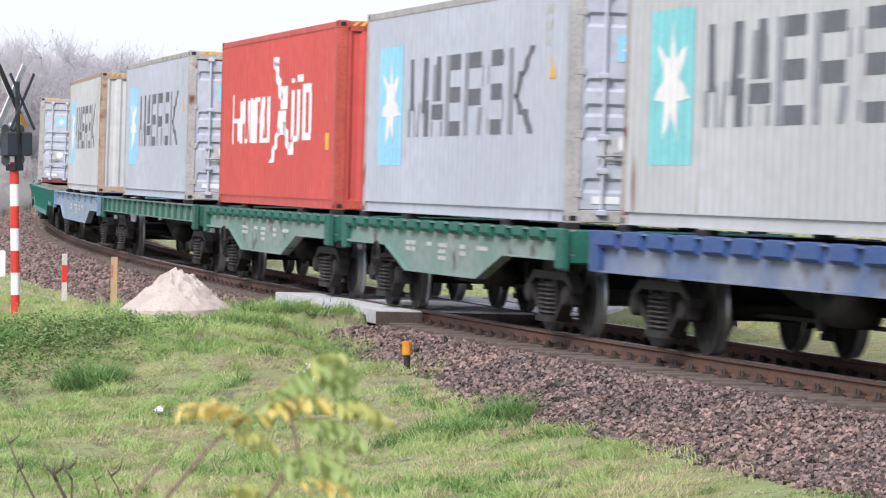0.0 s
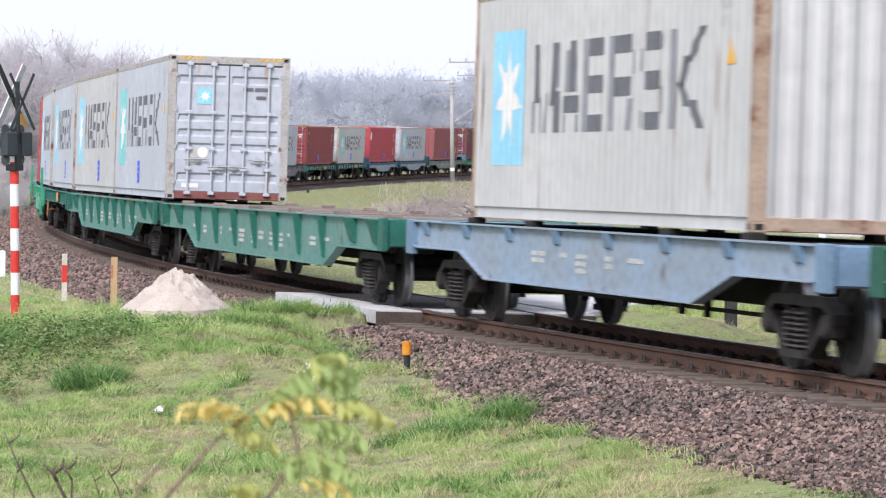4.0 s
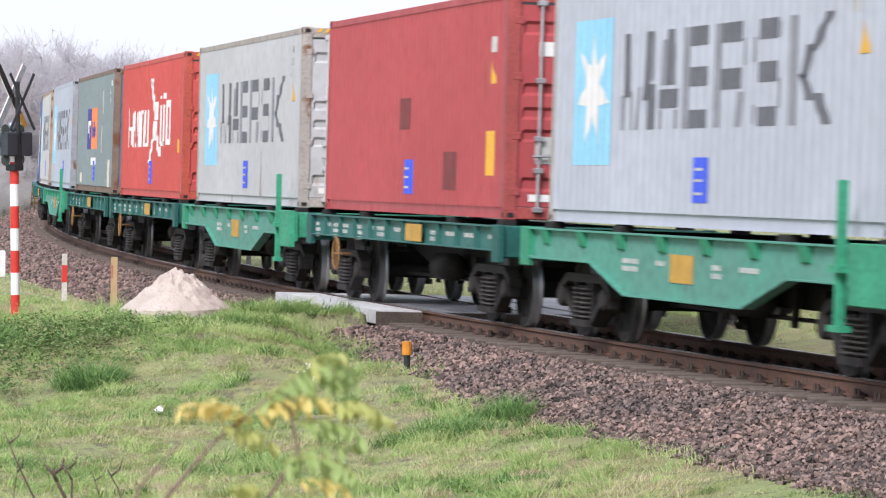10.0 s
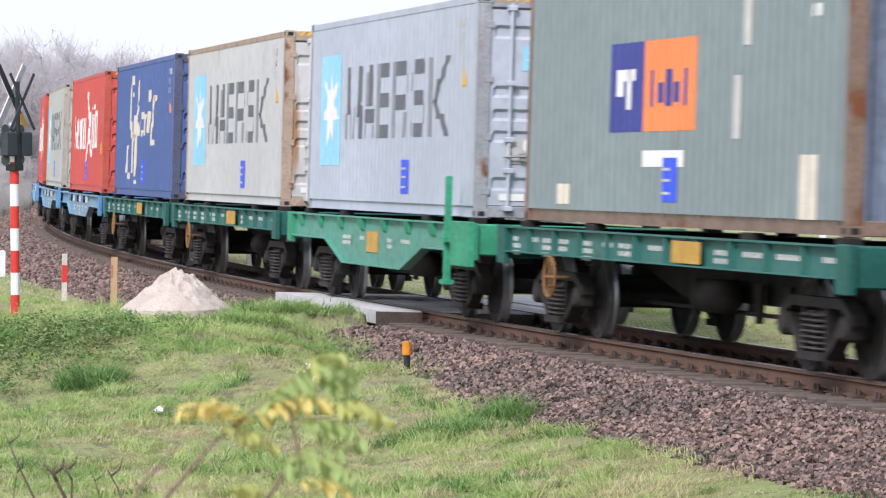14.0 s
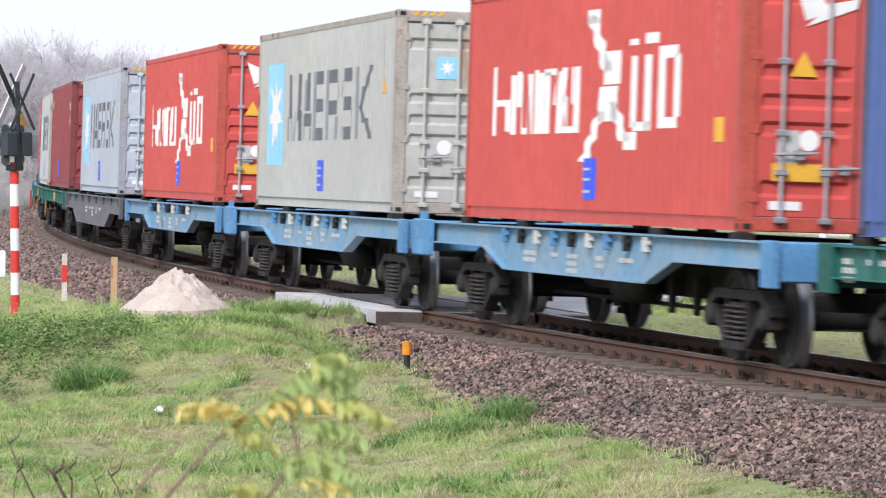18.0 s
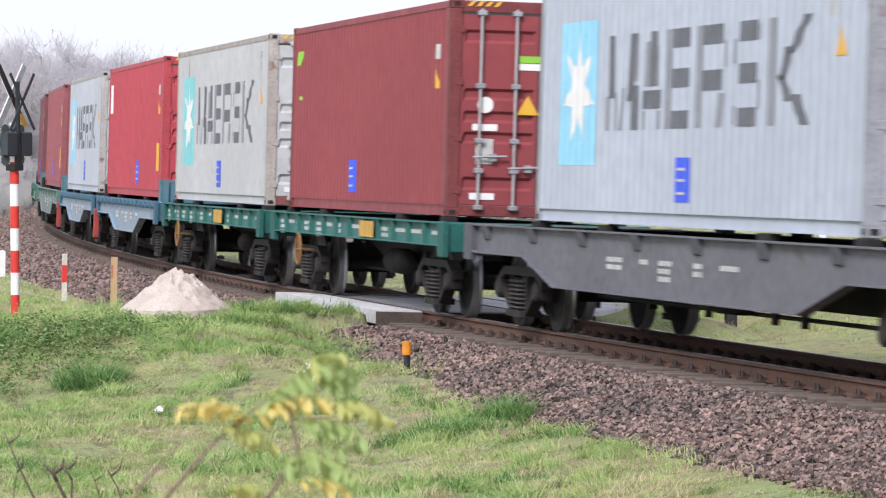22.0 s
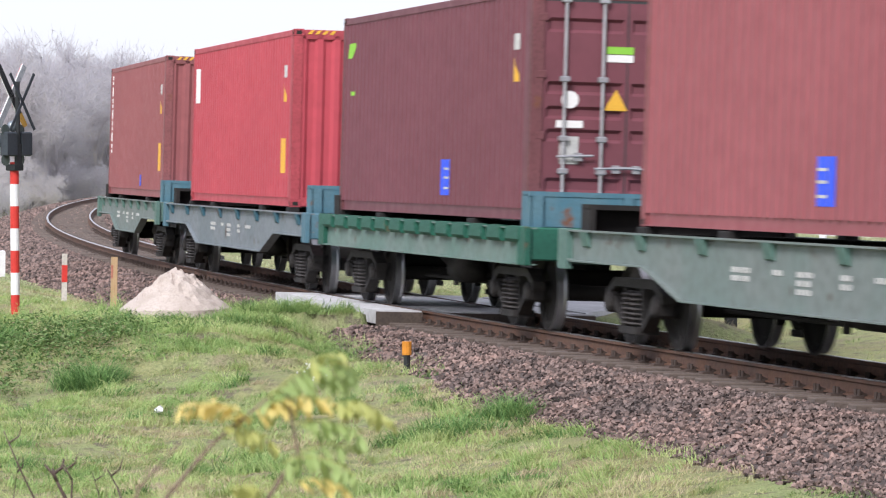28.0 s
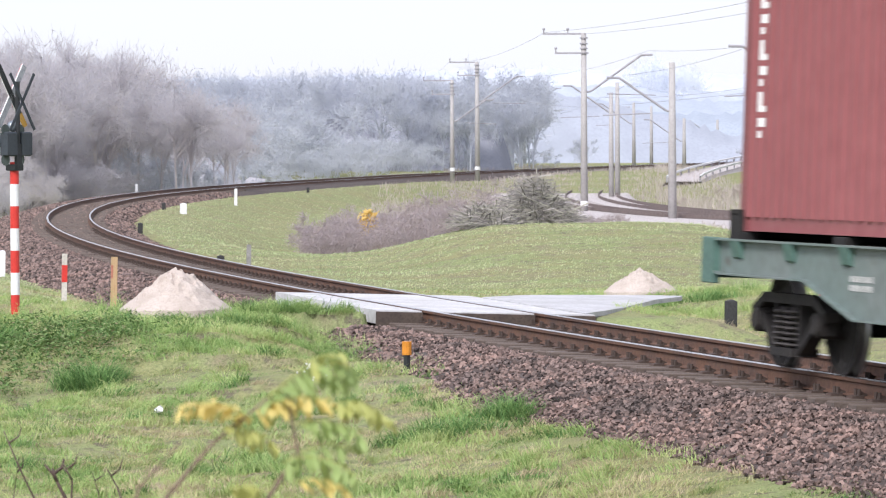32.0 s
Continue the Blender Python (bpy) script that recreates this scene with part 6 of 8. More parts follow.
def wires():
    k = 0
    for a, b, sag in (((12.9, 256, 8.75), (17.5, 160, 7.4), 0.4), ((11.4, 300, 6.5), (16.6, 150, 5.6), 0.5), ((11.4, 300, 5.8), (16.6, 150, 5.05), 0.1), ((8.86, 256, 9.8), (20, 150, 9.2), 0.4), ((6.4, 256, 9.9), (20, 130, 9.4), 0.5),
                      ((12.9, 256, 8.75), (7.2, 378, 9.6), 0.5), ((6.4, 256, 9.9), (0.7, 378, 11.0), 0.6), ((0.7, 378, 11.0), (-1.3, 362, 8.98), 0.1), ((11.4, 300, 5.8), (7.2, 378, 7.4), 0.2),
                      ((10.0, 225, 6.6), (14.8, 200, 7.4), 0.2), ((7.2, 378, 9.6), (4.0, 362, 7.9), 0.1), ((10.0, 225, 6.0), (15.4, 600, 8.6), 0.6), ((3.21, 378, 8.0), (12.0, 600, 8.8), 0.5)):
        s = Shape()
        a, b = Vector(a), Vector(b)
        n = 10
        pts = [a.lerp(b, i / n) - Vector((0, 0, sag * 4 * (i / n) * (1 - i / n))) for i in range(n + 1)]
        s.pipe(pts, 0.011, 4)
        ob = put("overhead_wire", s.mesh("overhead_wire"), M_STEELPALE)
        tagged(ob, "thin overhead line wire between the poles", "overhead wire", "wires of the far line")


wires()
# far road on a low embankment, with pale guard rails
def far_road():
    n = 24
    pth = np.array([(21.8 + 14.0 * t ** 1.08, 370.0 + 84.0 * t) for t in np.linspace(0, 1, n)])
    zz = np.array([-0.15 + 2.0 * t ** 0.75 for t in np.linspace(0, 1, n)])
    rd = thing("far_road", Matrix.Identity(4), "far pale road climbing a low bank between white guard rails", "road", kind="structure")
    put("embankment", ribbon(pth, [(-3.2, -1.8), (-1.6, 0.0), (1.6, 0.0), (3.2, -1.8)], zz).mesh("embankment"), M_PALEBALLAST, rd)
    for o in (-1.5, 1.5):
        put("guard_rail", ribbon(pth, [(o - 0.08, 0.34), (o + 0.08, 0.34), (o + 0.08, 0.52), (o - 0.08, 0.52)], zz).mesh("guard_rail"), M_WHITEPAINT, rd)
        for k in range(0, n, 2):
            put("guard_post", Shape().box(pth[k][0] + o - 0.08, pth[k][1] - 0.08, zz[k] - 0.1, pth[k][0] + o + 0.08, pth[k][1] + 0.08, zz[k] + 0.5).mesh("guard_post"), M_STEELPALE, rd)


far_road()
# ---- plants and loose stone ----
def tint_mat(name, stops, rough=0.8, thin=0.25, patch=0.0, broad=0.45):
    """Leaves and blades: every one takes its tint from a ramp of stops (at, colour)."""
    m = bpy.data.materials.new(name)
    m.use_nodes = True
    N, L = m.node_tree.nodes, m.node_tree.links
    b = N["Principled BSDF"]
    geo = N.new("ShaderNodeNewGeometry")
    rp = N.new("ShaderNodeValToRGB")
    while len(rp.color_ramp.elements) < len(stops):
        rp.color_ramp.elements.new(0.5)
    for e, (at, c) in zip(rp.color_ramp.elements, stops):
        e.position, e.color = at, (*c, 1)
    src = geo.outputs["Random Per Island"]
    if patch:
        tc = N.new("ShaderNodeTexCoord")
        n = N.new("ShaderNodeTexNoise")
        n.inputs["Scale"].default_value = broad
        n.inputs["Detail"].default_value = 5
        L.new(tc.outputs["Object"], n.inputs["Vector"])
        mx = N.new("ShaderNodeMath")
        mx.operation = "MULTIPLY_ADD"
        n2 = N.new("ShaderNodeTexNoise")
        n2.inputs["Scale"].default_value, n2.inputs["Detail"].default_value = broad * 6.5, 3
        L.new(tc.outputs["Object"], n2.inputs["Vector"])
        av = N.new("ShaderNodeMix")
        av.inputs[0].default_value = 0.45
        L.new(n.outputs["Fac"], av.inputs[2])
        L.new(n2.outputs["Fac"], av.inputs[3])
        L.new(av.outputs[0], mx.inputs[0])
        mx.inputs[1].default_value = patch
        ml = N.new("ShaderNodeMath")
        ml.operation = "MULTIPLY_ADD"
        L.new(src, ml.inputs[0])
        ml.inputs[1].default_value = 0.36
        ml.inputs[2].default_value = 0.30 - patch * 0.5
        L.new(ml.outputs[0], mx.inputs[2])
        src = mx.outputs[0]
    L.new(src, rp.inputs["Fac"])
    L.new(rp.outputs["Color"], b.inputs["Base Color"])
    b.inputs["Roughness"].default_value = rough
    b.inputs["Specular IOR Level"].default_value = 0.25
    if thin:
        tr = N.new("ShaderNodeBsdfTranslucent")
        L.new(rp.outputs["Color"], tr.inputs["Color"])
        ms = N.new("ShaderNodeMixShader")
        ms.inputs[0].default_value = thin
        L.new(b.outputs[0], ms.inputs[1])
        L.new(tr.outputs[0], ms.inputs[2])
        L.new(ms.outputs[0], N["Material Output"].inputs["Surface"])
    return m


M_GRASS = tint_mat("grass_blades", [(0.0, (0.095, 0.175, 0.06)), (0.2, (0.20, 0.30, 0.105)), (0.4, (0.375, 0.43, 0.18)), (0.58, (0.51, 0.50, 0.245)), (0.78, (0.56, 0.47, 0.325)), (1.0, (0.35, 0.285, 0.24))], patch=2.5)
# paler than the near grass: the haze over the field is in its colour
M_FIELDGRASS = tint_mat("haze_toned_field_grass", [(0.0, (0.36, 0.47, 0.24)), (0.4, (0.46, 0.54, 0.29)), (0.7, (0.56, 0.56, 0.34)), (1.0, (0.58, 0.52, 0.37))], patch=2.2, broad=0.2)
M_TALLGRASS = tint_mat("tall_grass", [(0.0, (0.14, 0.24, 0.08)), (0.3, (0.26, 0.40, 0.13)), (0.55, (0.40, 0.50, 0.19)), (0.8, (0.52, 0.56, 0.26)), (1.0, (0.60, 0.53, 0.34))], patch=1.8)
M_DEEPGRASS = tint_mat("deep_green_grass", [(0.0, (0.075, 0.15, 0.05)), (0.5, (0.15, 0.29, 0.085)), (1.0, (0.30, 0.43, 0.16))])
M_STRAW = tint_mat("dry_straw", [(0.0, (0.33, 0.265, 0.18)), (0.5, (0.49, 0.42, 0.26)), (1.0, (0.60, 0.54, 0.34))])
M_WEED = tint_mat("weed_leaves", [(0.0, (0.075, 0.14, 0.045)), (0.5, (0.14, 0.24, 0.075)), (0.85, (0.25, 0.36, 0.14)), (1.0, (0.34, 0.27, 0.17))])
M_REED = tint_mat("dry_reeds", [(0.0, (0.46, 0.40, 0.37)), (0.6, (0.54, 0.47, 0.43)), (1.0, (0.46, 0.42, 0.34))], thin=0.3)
# mist over the hollow is mixed into these brushwood colours
M_BRUSH = tint_mat("haze_toned_brush", [(0.0, (0.40, 0.36, 0.38)), (0.4, (0.46, 0.395, 0.405)), (0.8, (0.53, 0.45, 0.42)), (1.0, (0.56, 0.51, 0.40))], thin=0.5, patch=1.4, broad=0.3)
M_HEAP = tint_mat("cut_branches", [(0.0, (0.20, 0.19, 0.18)), (0.5, (0.30, 0.275, 0.25)), (0.8, (0.36, 0.36, 0.27)), (1.0, (0.47, 0.43, 0.40))], thin=0.15)
# distance haze is put into both twig colours, bluer for the farther wood
M_TWIG = tint_mat("haze_toned_twigs", [(0.0, (0.57, 0.56, 0.60)), (0.35, (0.615, 0.595, 0.62)), (0.65, (0.65, 0.615, 0.62)), (0.85, (0.66, 0.63, 0.58)), (1.0, (0.68, 0.65, 0.54))], thin=0.62, patch=1.6, broad=0.10)
M_TWIGFAR = tint_mat("far_haze_toned_twigs", [(0.0, (0.58, 0.605, 0.66)), (0.5, (0.62, 0.64, 0.69)), (1.0, (0.65, 0.66, 0.69))], thin=0.62, patch=1.4, broad=0.07)
M_YELLOWLEAF = tint_mat("yellow_leaves", [(0.0, (0.66, 0.46, 0.14)), (1.0, (0.80, 0.60, 0.22))])


def blades(name, x, y, z, h, w, rng, lean=0.35, way=None, least=0.1):
    """Bent blades of grass as one mesh; arrays of places, heights and widths, and the way in which they lie over."""
    n = len(x)
    a = rng.uniform(0, 2 * np.pi, n)
    b = rng.uniform(0, 2 * np.pi, n) if way is None else way + rng.normal(0, 0.7, n)
    ln = rng.uniform(least, 1.0, n) * lean
    up = 1 / np.sqrt(1 + ln * ln)                       # a blade that lies over keeps its length
    ux, uy = np.cos(a) * w / 2, np.sin(a) * w / 2
    dx, dy = np.cos(b) * h * ln * up, np.sin(b) * h * ln * up
    v = np.stack([np.stack([x - ux, y - uy, z - 0.02], 1), np.stack([x + ux, y + uy, z - 0.02], 1),
                  np.stack([x + ux * 0.8 + dx * 0.35, y + uy * 0.8 + dy * 0.35, z + h * up * 0.62], 1), np.stack([x - ux * 0.8 + dx * 0.35, y - uy * 0.8 + dy * 0.35, z + h * up * 0.62], 1),
                  np.stack([x + dx, y + dy, z + h * up * (1 - 0.12 * ln)], 1)], 1).reshape(-1, 3)
    k = np.arange(n)[:, None] * 5
    return mesh_np(name, v, k + np.array([0, 1, 2, 3]), k + np.array([3, 2, 4]))


def scatter(n, r0, r1, a0, a1, rng):
    r = np.exp(rng.uniform(np.log(r0), np.log(r1), n))
    a = np.radians(rng.uniform(a0, a1, n))
    return r * np.sin(a), r * np.cos(a)


def open_ground(x, y, edge=3.05):
    s, o, zl = near_line(x, y)
    road = (y > 58.25) & (y < ROAD_Y1) & (x > -16) & (x < 3.6) & (abs(o) > 0.5) & ((o > 0) | (y > 57.5 + 6.2 * np.clip(x - 1.9, 0, 2)))
    return (abs(o) > edge) & ~road, o


def turf_edge(s):
    """How far from the track's centre the turf begins, on the outer side."""
    return np.interp(s, [-10, 6, 14, 19, 25, 27.5, 28.2, 36, 38.5, 60], [2.75, 2.8, 2.95, 2.45, 2.15, 2.0, 1.62, 1.65, 2.9, 2.95])


def turf(x, y):
    """Where turf can grow, and the offset from the railway."""
    ok, o = open_ground(x, y, 2.9)
    s = near_line(x, y)[0]
    ragged = 0.22 * wave(x, y, 1.3, 51) + 0.14 * wave(x, y, 0.5, 52)
    ok |= (y < 58.3) & (y > 28) & (o > turf_edge(s) + ragged)
    ok &= ~((y < 58.3) & (o > 0) & (o < turf_edge(s) + ragged))
    heap = (((x + 3.70) / 0.78) ** 2 + ((y - 56.6) / 0.80) ** 2 > 1) & (((x - 3.62) / 0.72) ** 2 + ((y - 75.0) / 0.72) ** 2 > 1)
    return ok & heap, o, o - turf_edge(s) - ragged


def leaves_low(name, X, Y, size, lift, rng, material, label):
    """Broad leaves of low weeds, as one mesh: a folded lance-shaped leaf at each place."""
    n = len(X)
    z = ground(X, Y) + lift
    a, t = rng.uniform(0, 6.28, n), rng.uniform(-0.3, 0.9, n)
    d = np.stack([np.cos(a) * np.cos(t), np.sin(a) * np.cos(t), np.sin(t)], 1) * size[:, None]
    sd = np.stack([-np.sin(a), np.cos(a), rng.uniform(-0.5, 0.5, n)], 1) * size[:, None] * 0.19
    p = np.stack([X, Y, z], 1)
    dip = np.array([0, 0, -1.0]) * size[:, None] * 0.10
    v = np.stack([p, p + d * 0.45 + sd, p + d * 0.5 + dip, p + d * 0.45 - sd, p + d + dip * 1.6], 1).reshape(-1, 3)
    k = np.arange(n)[:, None] * 5
    f = [k + np.array(q) for q in ((0, 2, 1), (0, 3, 2), (1, 2, 4), (2, 3, 4))]
    return tagged(put(name, mesh_np(name, v, *f), material), label, "weeds", kind="stuff")


def meadow():
    rng = np.random.RandomState(11)
    # tufts of blades, thick or thin by patches, all of a tuft lying over much the same way
    cx, cy = scatter(72000, 28, 84, -6.9, 6.9, rng)
    ok, o, inside = turf(cx, cy)
    bare = wave(cx, cy, 1.9, 21) + 0.9 * wave(cx, cy, 0.6, 22)
    for px, py, rx, ry in ((-2.75, 40.9, 1.1, 0.55), (-0.45, 47.6, 1.0, 0.9), (-1.5, 45.4, 1.0, 0.5), (1.6, 41.6, 0.9, 0.5), (1.4, 36.8, 0.8, 0.6), (-2.2, 49.5, 0.9, 0.6), (2.3, 35.6, 0.8, 0.5), (3.1, 33.6, 0.7, 0.8), (1.0, 38.9, 0.6, 0.4), (-0.6, 43.2, 0.9, 0.5), (-3.8, 43.4, 0.8, 0.5), (0.2, 35.4, 0.7, 0.4)):
        bare = bare - 1.7 * np.exp(-((cx - px) / rx) ** 2 - ((cy - py) / ry) ** 2)
    lush = np.clip(0.45 + 1.2 * wave(cx, cy, 2.6, 23) + 0.9 * wave(cx, cy, 0.8, 24), 0, 1.6)
    near_edge = smooth(-0.1, 0.5, inside) * (cy < 58.3) + (cy >= 58.3)
    ok &= (rng.uniform(0, 1, len(cx)) < 0.12 + 0.88 * near_edge) & (bare > -0.22 - rng.uniform(0, 0.6, len(cx)))
    cx, cy, lush = cx[ok], cy[ok], lush[ok]
    nb = rng.randint(5, 11, len(cx))
    k = np.repeat(np.arange(len(cx)), nb)
    sc = 0.55 + cy[k] / 75
    x, y = cx[k] + rng.normal(0, 0.045, len(k)) * sc, cy[k] + rng.normal(0, 0.07, len(k)) * sc
    h = rng.uniform(0.04, 0.12, len(k)) * (0.40 + 0.95 * lush[k]) * np.where(y > 62, 0.8, 1.0) * np.repeat(rng.uniform(0.5, 1.6, len(cx)), nb)
    way = np.repeat(3.1 * wave(cx, cy, 1.2, 61) + rng.normal(0, 0.9, len(cx)), nb)
    ob = put("grass", blades("grass", x, y, ground(x, y), h, rng.uniform(0.004, 0.008, len(x)) * sc, rng, 3.4, way, 0.4), M_GRASS)
    tagged(ob, "short matted autumn grass, green mixed with straw", "grass", kind="stuff")
    # long tufts: on the causeway's shoulder, by the sand, at the far side of the road and here and there
    P = [(-2.3, 55.6, 1.6, 2.0, 7000, 0.36), (-2.7, 57.0, 1.0, 0.6, 2200, 0.36), (-4.9, 54.6, 1.3, 1.8, 3000, 0.22), (-5.8, 55.4, 1.5, 2.0, 3400, 0.28), (-3.4, 52.6, 1.7, 2.0, 5200, 0.26), (-2.4, 51.5, 1.4, 2.0, 2600, 0.2), (-4.4, 46.6, 1.6, 2.4, 2600, 0.2),
         (-1.75, 57.2, 0.9, 0.7, 1500, 0.26), (2.2, 75.5, 1.2, 1.1, 2200, 0.28), (4.9, 72.0, 1.6, 2.0, 2600, 0.34), (4.4, 65.9, 1.6, 1.0, 1900, 0.34), (-0.2, 40.2, 0.6, 0.9, 1100, 0.22), (2.0, 36.4, 1.4, 1.4, 1500, 0.19), (-0.6, 37.0, 1.2, 1.4, 1700, 0.2), (-2.6, 37.0, 1.6, 1.6, 1900, 0.2),
         (-6.8, 66, 1.2, 4.0, 1600, 0.22), (-2.7, 66.5, 0.5, 1.5, 400, 0.25), (-1.5, 54.0, 0.9, 1.4, 2200, 0.27), (2.75, 60.0, 0.5, 1.6, 1200, 0.20), (3.3, 63.6, 0.6, 2.0, 1500, 0.24), (3.75, 66.6, 0.5, 0.9, 1200, 0.3), (-4.55, 57.2, 0.25, 0.4, 260, 0.42)]

    def long_grass(name, places, material, label, wide=1.0):
        X, Y, H, W = [], [], [], []
        for cx, cy, sx, sy, n, hh in places:
            m = max(1, n // 45)
            tx, ty, tw = cx + rng.normal(0, sx / 2, m), cy + rng.normal(0, sy / 2, m), rng.uniform(0, 6.28, m)
            g = rng.randint(0, m, n)
            X.append(tx[g] + rng.normal(0, 0.075, n)), Y.append(ty[g] + rng.normal(0, 0.075, n)), W.append(tw[g])
            H.append(hh * rng.uniform(0.45, 1.1, n) * rng.uniform(0.55, 1.25, m)[g])
        X, Y, H, W = np.concatenate(X), np.concatenate(Y), np.concatenate(H), np.concatenate(W)
        ok = turf(X, Y)[0] & ~((abs(X + 3.70) < 0.55) & (Y < 56.6) & (Y > 55.4))
        ok &= ~((X / Y > -0.074) & (X / Y < -0.056) & (Y > 55.0) & (Y < 57.5))
        X, Y, H, W = X[ok], Y[ok], H[ok], W[ok]
        ob = put(name, blades(name, X, Y, ground(X, Y), H, rng.uniform(0.005, 0.010, len(X)) * wide, rng, 3.0, W, 0.25), material)
        tagged(ob, label, "grass", kind="stuff")

    for tx, ty in zip(*scatter(330, 29, 57, -6.6, 3.0, rng)):
        P.append((tx, ty, 0.3, 0.3, int(rng.uniform(60, 220)), rng.uniform(0.14, 0.32)))
    long_grass("tall_grass", P, M_TALLGRASS, "lush green tufts of long grass")
    D = [(-4.28, 49.6, 0.36, 0.4, 2600, 0.56), (-5.75, 52.6, 0.25, 0.5, 900, 0.5), (0.66, 42.0, 0.30, 0.3, 1700, 0.42), (0.1, 40.9, 0.55, 0.5, 1600, 0.34), (-3.0, 55.0, 1.2, 0.8, 1800, 0.3), (-4.6, 53.6, 1.4, 1.6, 2600, 0.28), (-2.35, 57.3, 0.8, 0.5, 2000, 0.34), (4.2, 70.5, 1.0, 0.8, 1600, 0.36),
         (-1.25, 45.2, 0.4, 0.4, 500, 0.16), (-5.2, 44.5, 0.8, 1.0, 700, 0.18)]
    for tx, ty in zip(*scatter(90, 30, 57, -6.6, 2.0, rng)):
        D.append((tx, ty, 0.22, 0.22, int(rng.uniform(60, 180)), rng.uniform(0.12, 0.28)))
    S_ = [(tx, ty, 0.3, 0.3, int(rng.uniform(40, 130)), rng.uniform(0.10, 0.20)) for tx, ty in zip(*scatter(260, 29, 57, -6.6, 4.0, rng))]
    long_grass("straw", S_, M_STRAW, "flattened tufts of dry straw-coloured grass", 0.9)
    long_grass("dark_grass", D, M_DEEPGRASS, "dense dark green tussocks of grass", 1.1)
    # broad-leaved weeds on the bank's shoulder and at the ballast's foot
    X, Y, S, H = [], [], [], []
    for cx, cy, sx, sy, m, hh, sz in ((-5.2, 51.8, 0.6, 1.1, 150, 0.24, 0.085), (-4.6, 53.4, 0.7, 0.7, 60, 0.16, 0.07), (-5.5, 49.6, 0.35, 0.6, 24, 0.16, 0.08), (-3.9, 51.0, 0.5, 0.8, 30, 0.12, 0.06), (1.0, 43.6, 0.5, 0.9, 34, 0.07, 0.06), (2.0, 40.2, 0.6, 0.7, 26, 0.06, 0.05), (-0.9, 56.4, 0.35, 0.6, 40, 0.16, 0.07), (-1.0, 49.2, 0.6, 0.9, 18, 0.06, 0.05)):
        for _ in range(m):
            qx, qy, n = cx + rng.normal(0, sx), cy + rng.normal(0, sy), rng.randint(14, 34)
            X.append(qx + rng.normal(0, 0.08, n)), Y.append(qy + rng.normal(0, 0.08, n))
            S.append(sz * rng.uniform(0.5, 1.15, n)), H.append(hh * rng.uniform(0.5, 1.1) * rng.uniform(0.05, 1, n))
    X, Y, S, H = np.concatenate(X), np.concatenate(Y), np.concatenate(S), np.concatenate(H)
    ok = (near_line(X, Y)[1] > 2.05) & ~((X / Y > -0.074) & (X / Y < -0.056) & (Y > 55.2))
    leaves_low("weeds", X[ok], Y[ok], S[ok], H[ok], rng, M_WEED, "dark green broad-leaved weeds in the grass")
    # white daisies, and a scrap of litter
    X, Y = -1.6 + rng.normal(0, 0.10, 16), 48.8 + rng.normal(0, 0.25, 16)
    s = Shape()
    for x, y in zip(X, Y):
        s.lathe([(0.001, 0.0), (0.014, 0.004), (0.011, -0.006), (0.001, -0.008)], "y", 6, (x, y, gz(x, y) + rng.uniform(0.05, 0.15)))
    tagged(put("daisies", s.mesh("daisies"), M_WHITEPAINT), "small white daisies in the grass", "flowers", kind="stuff")
    q = Shape().add([(-0.04, 0, 0.0), (0.045, 0.01, 0.01), (0.05, 0.05, 0.05), (0.0, 0.03, 0.075), (-0.05, 0.04, 0.04), (0.0, -0.01, 0.03), (0.02, 0.02, 0.09)],
                    [(0, 1, 5), (1, 2, 5), (2, 3, 5), (3, 4, 5), (4, 0, 5), (2, 6, 3), (0, 4, 3, 2, 1)])
    tagged(put("paper_scrap", q.mesh("paper_scrap"), M_WHITEPAINT, at=(-3.16, 45.25, gz(-3.16, 45.25) + 0.05)), "crumpled scrap of white paper in the grass", "litter")
    # farther bank and field
    x, y = scatter(170000, 66, 330, -7.5, 7.5, rng)
    ok, o = open_ground(x, y, 2.95)
    x, y = x[ok], y[ok]
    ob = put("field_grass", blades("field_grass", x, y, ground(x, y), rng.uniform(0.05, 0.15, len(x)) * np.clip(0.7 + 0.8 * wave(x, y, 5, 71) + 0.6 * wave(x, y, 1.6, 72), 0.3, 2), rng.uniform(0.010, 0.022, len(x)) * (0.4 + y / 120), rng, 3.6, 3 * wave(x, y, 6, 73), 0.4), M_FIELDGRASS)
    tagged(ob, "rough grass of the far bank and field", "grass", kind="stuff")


meadow()


rng = np.random.RandomState(5)


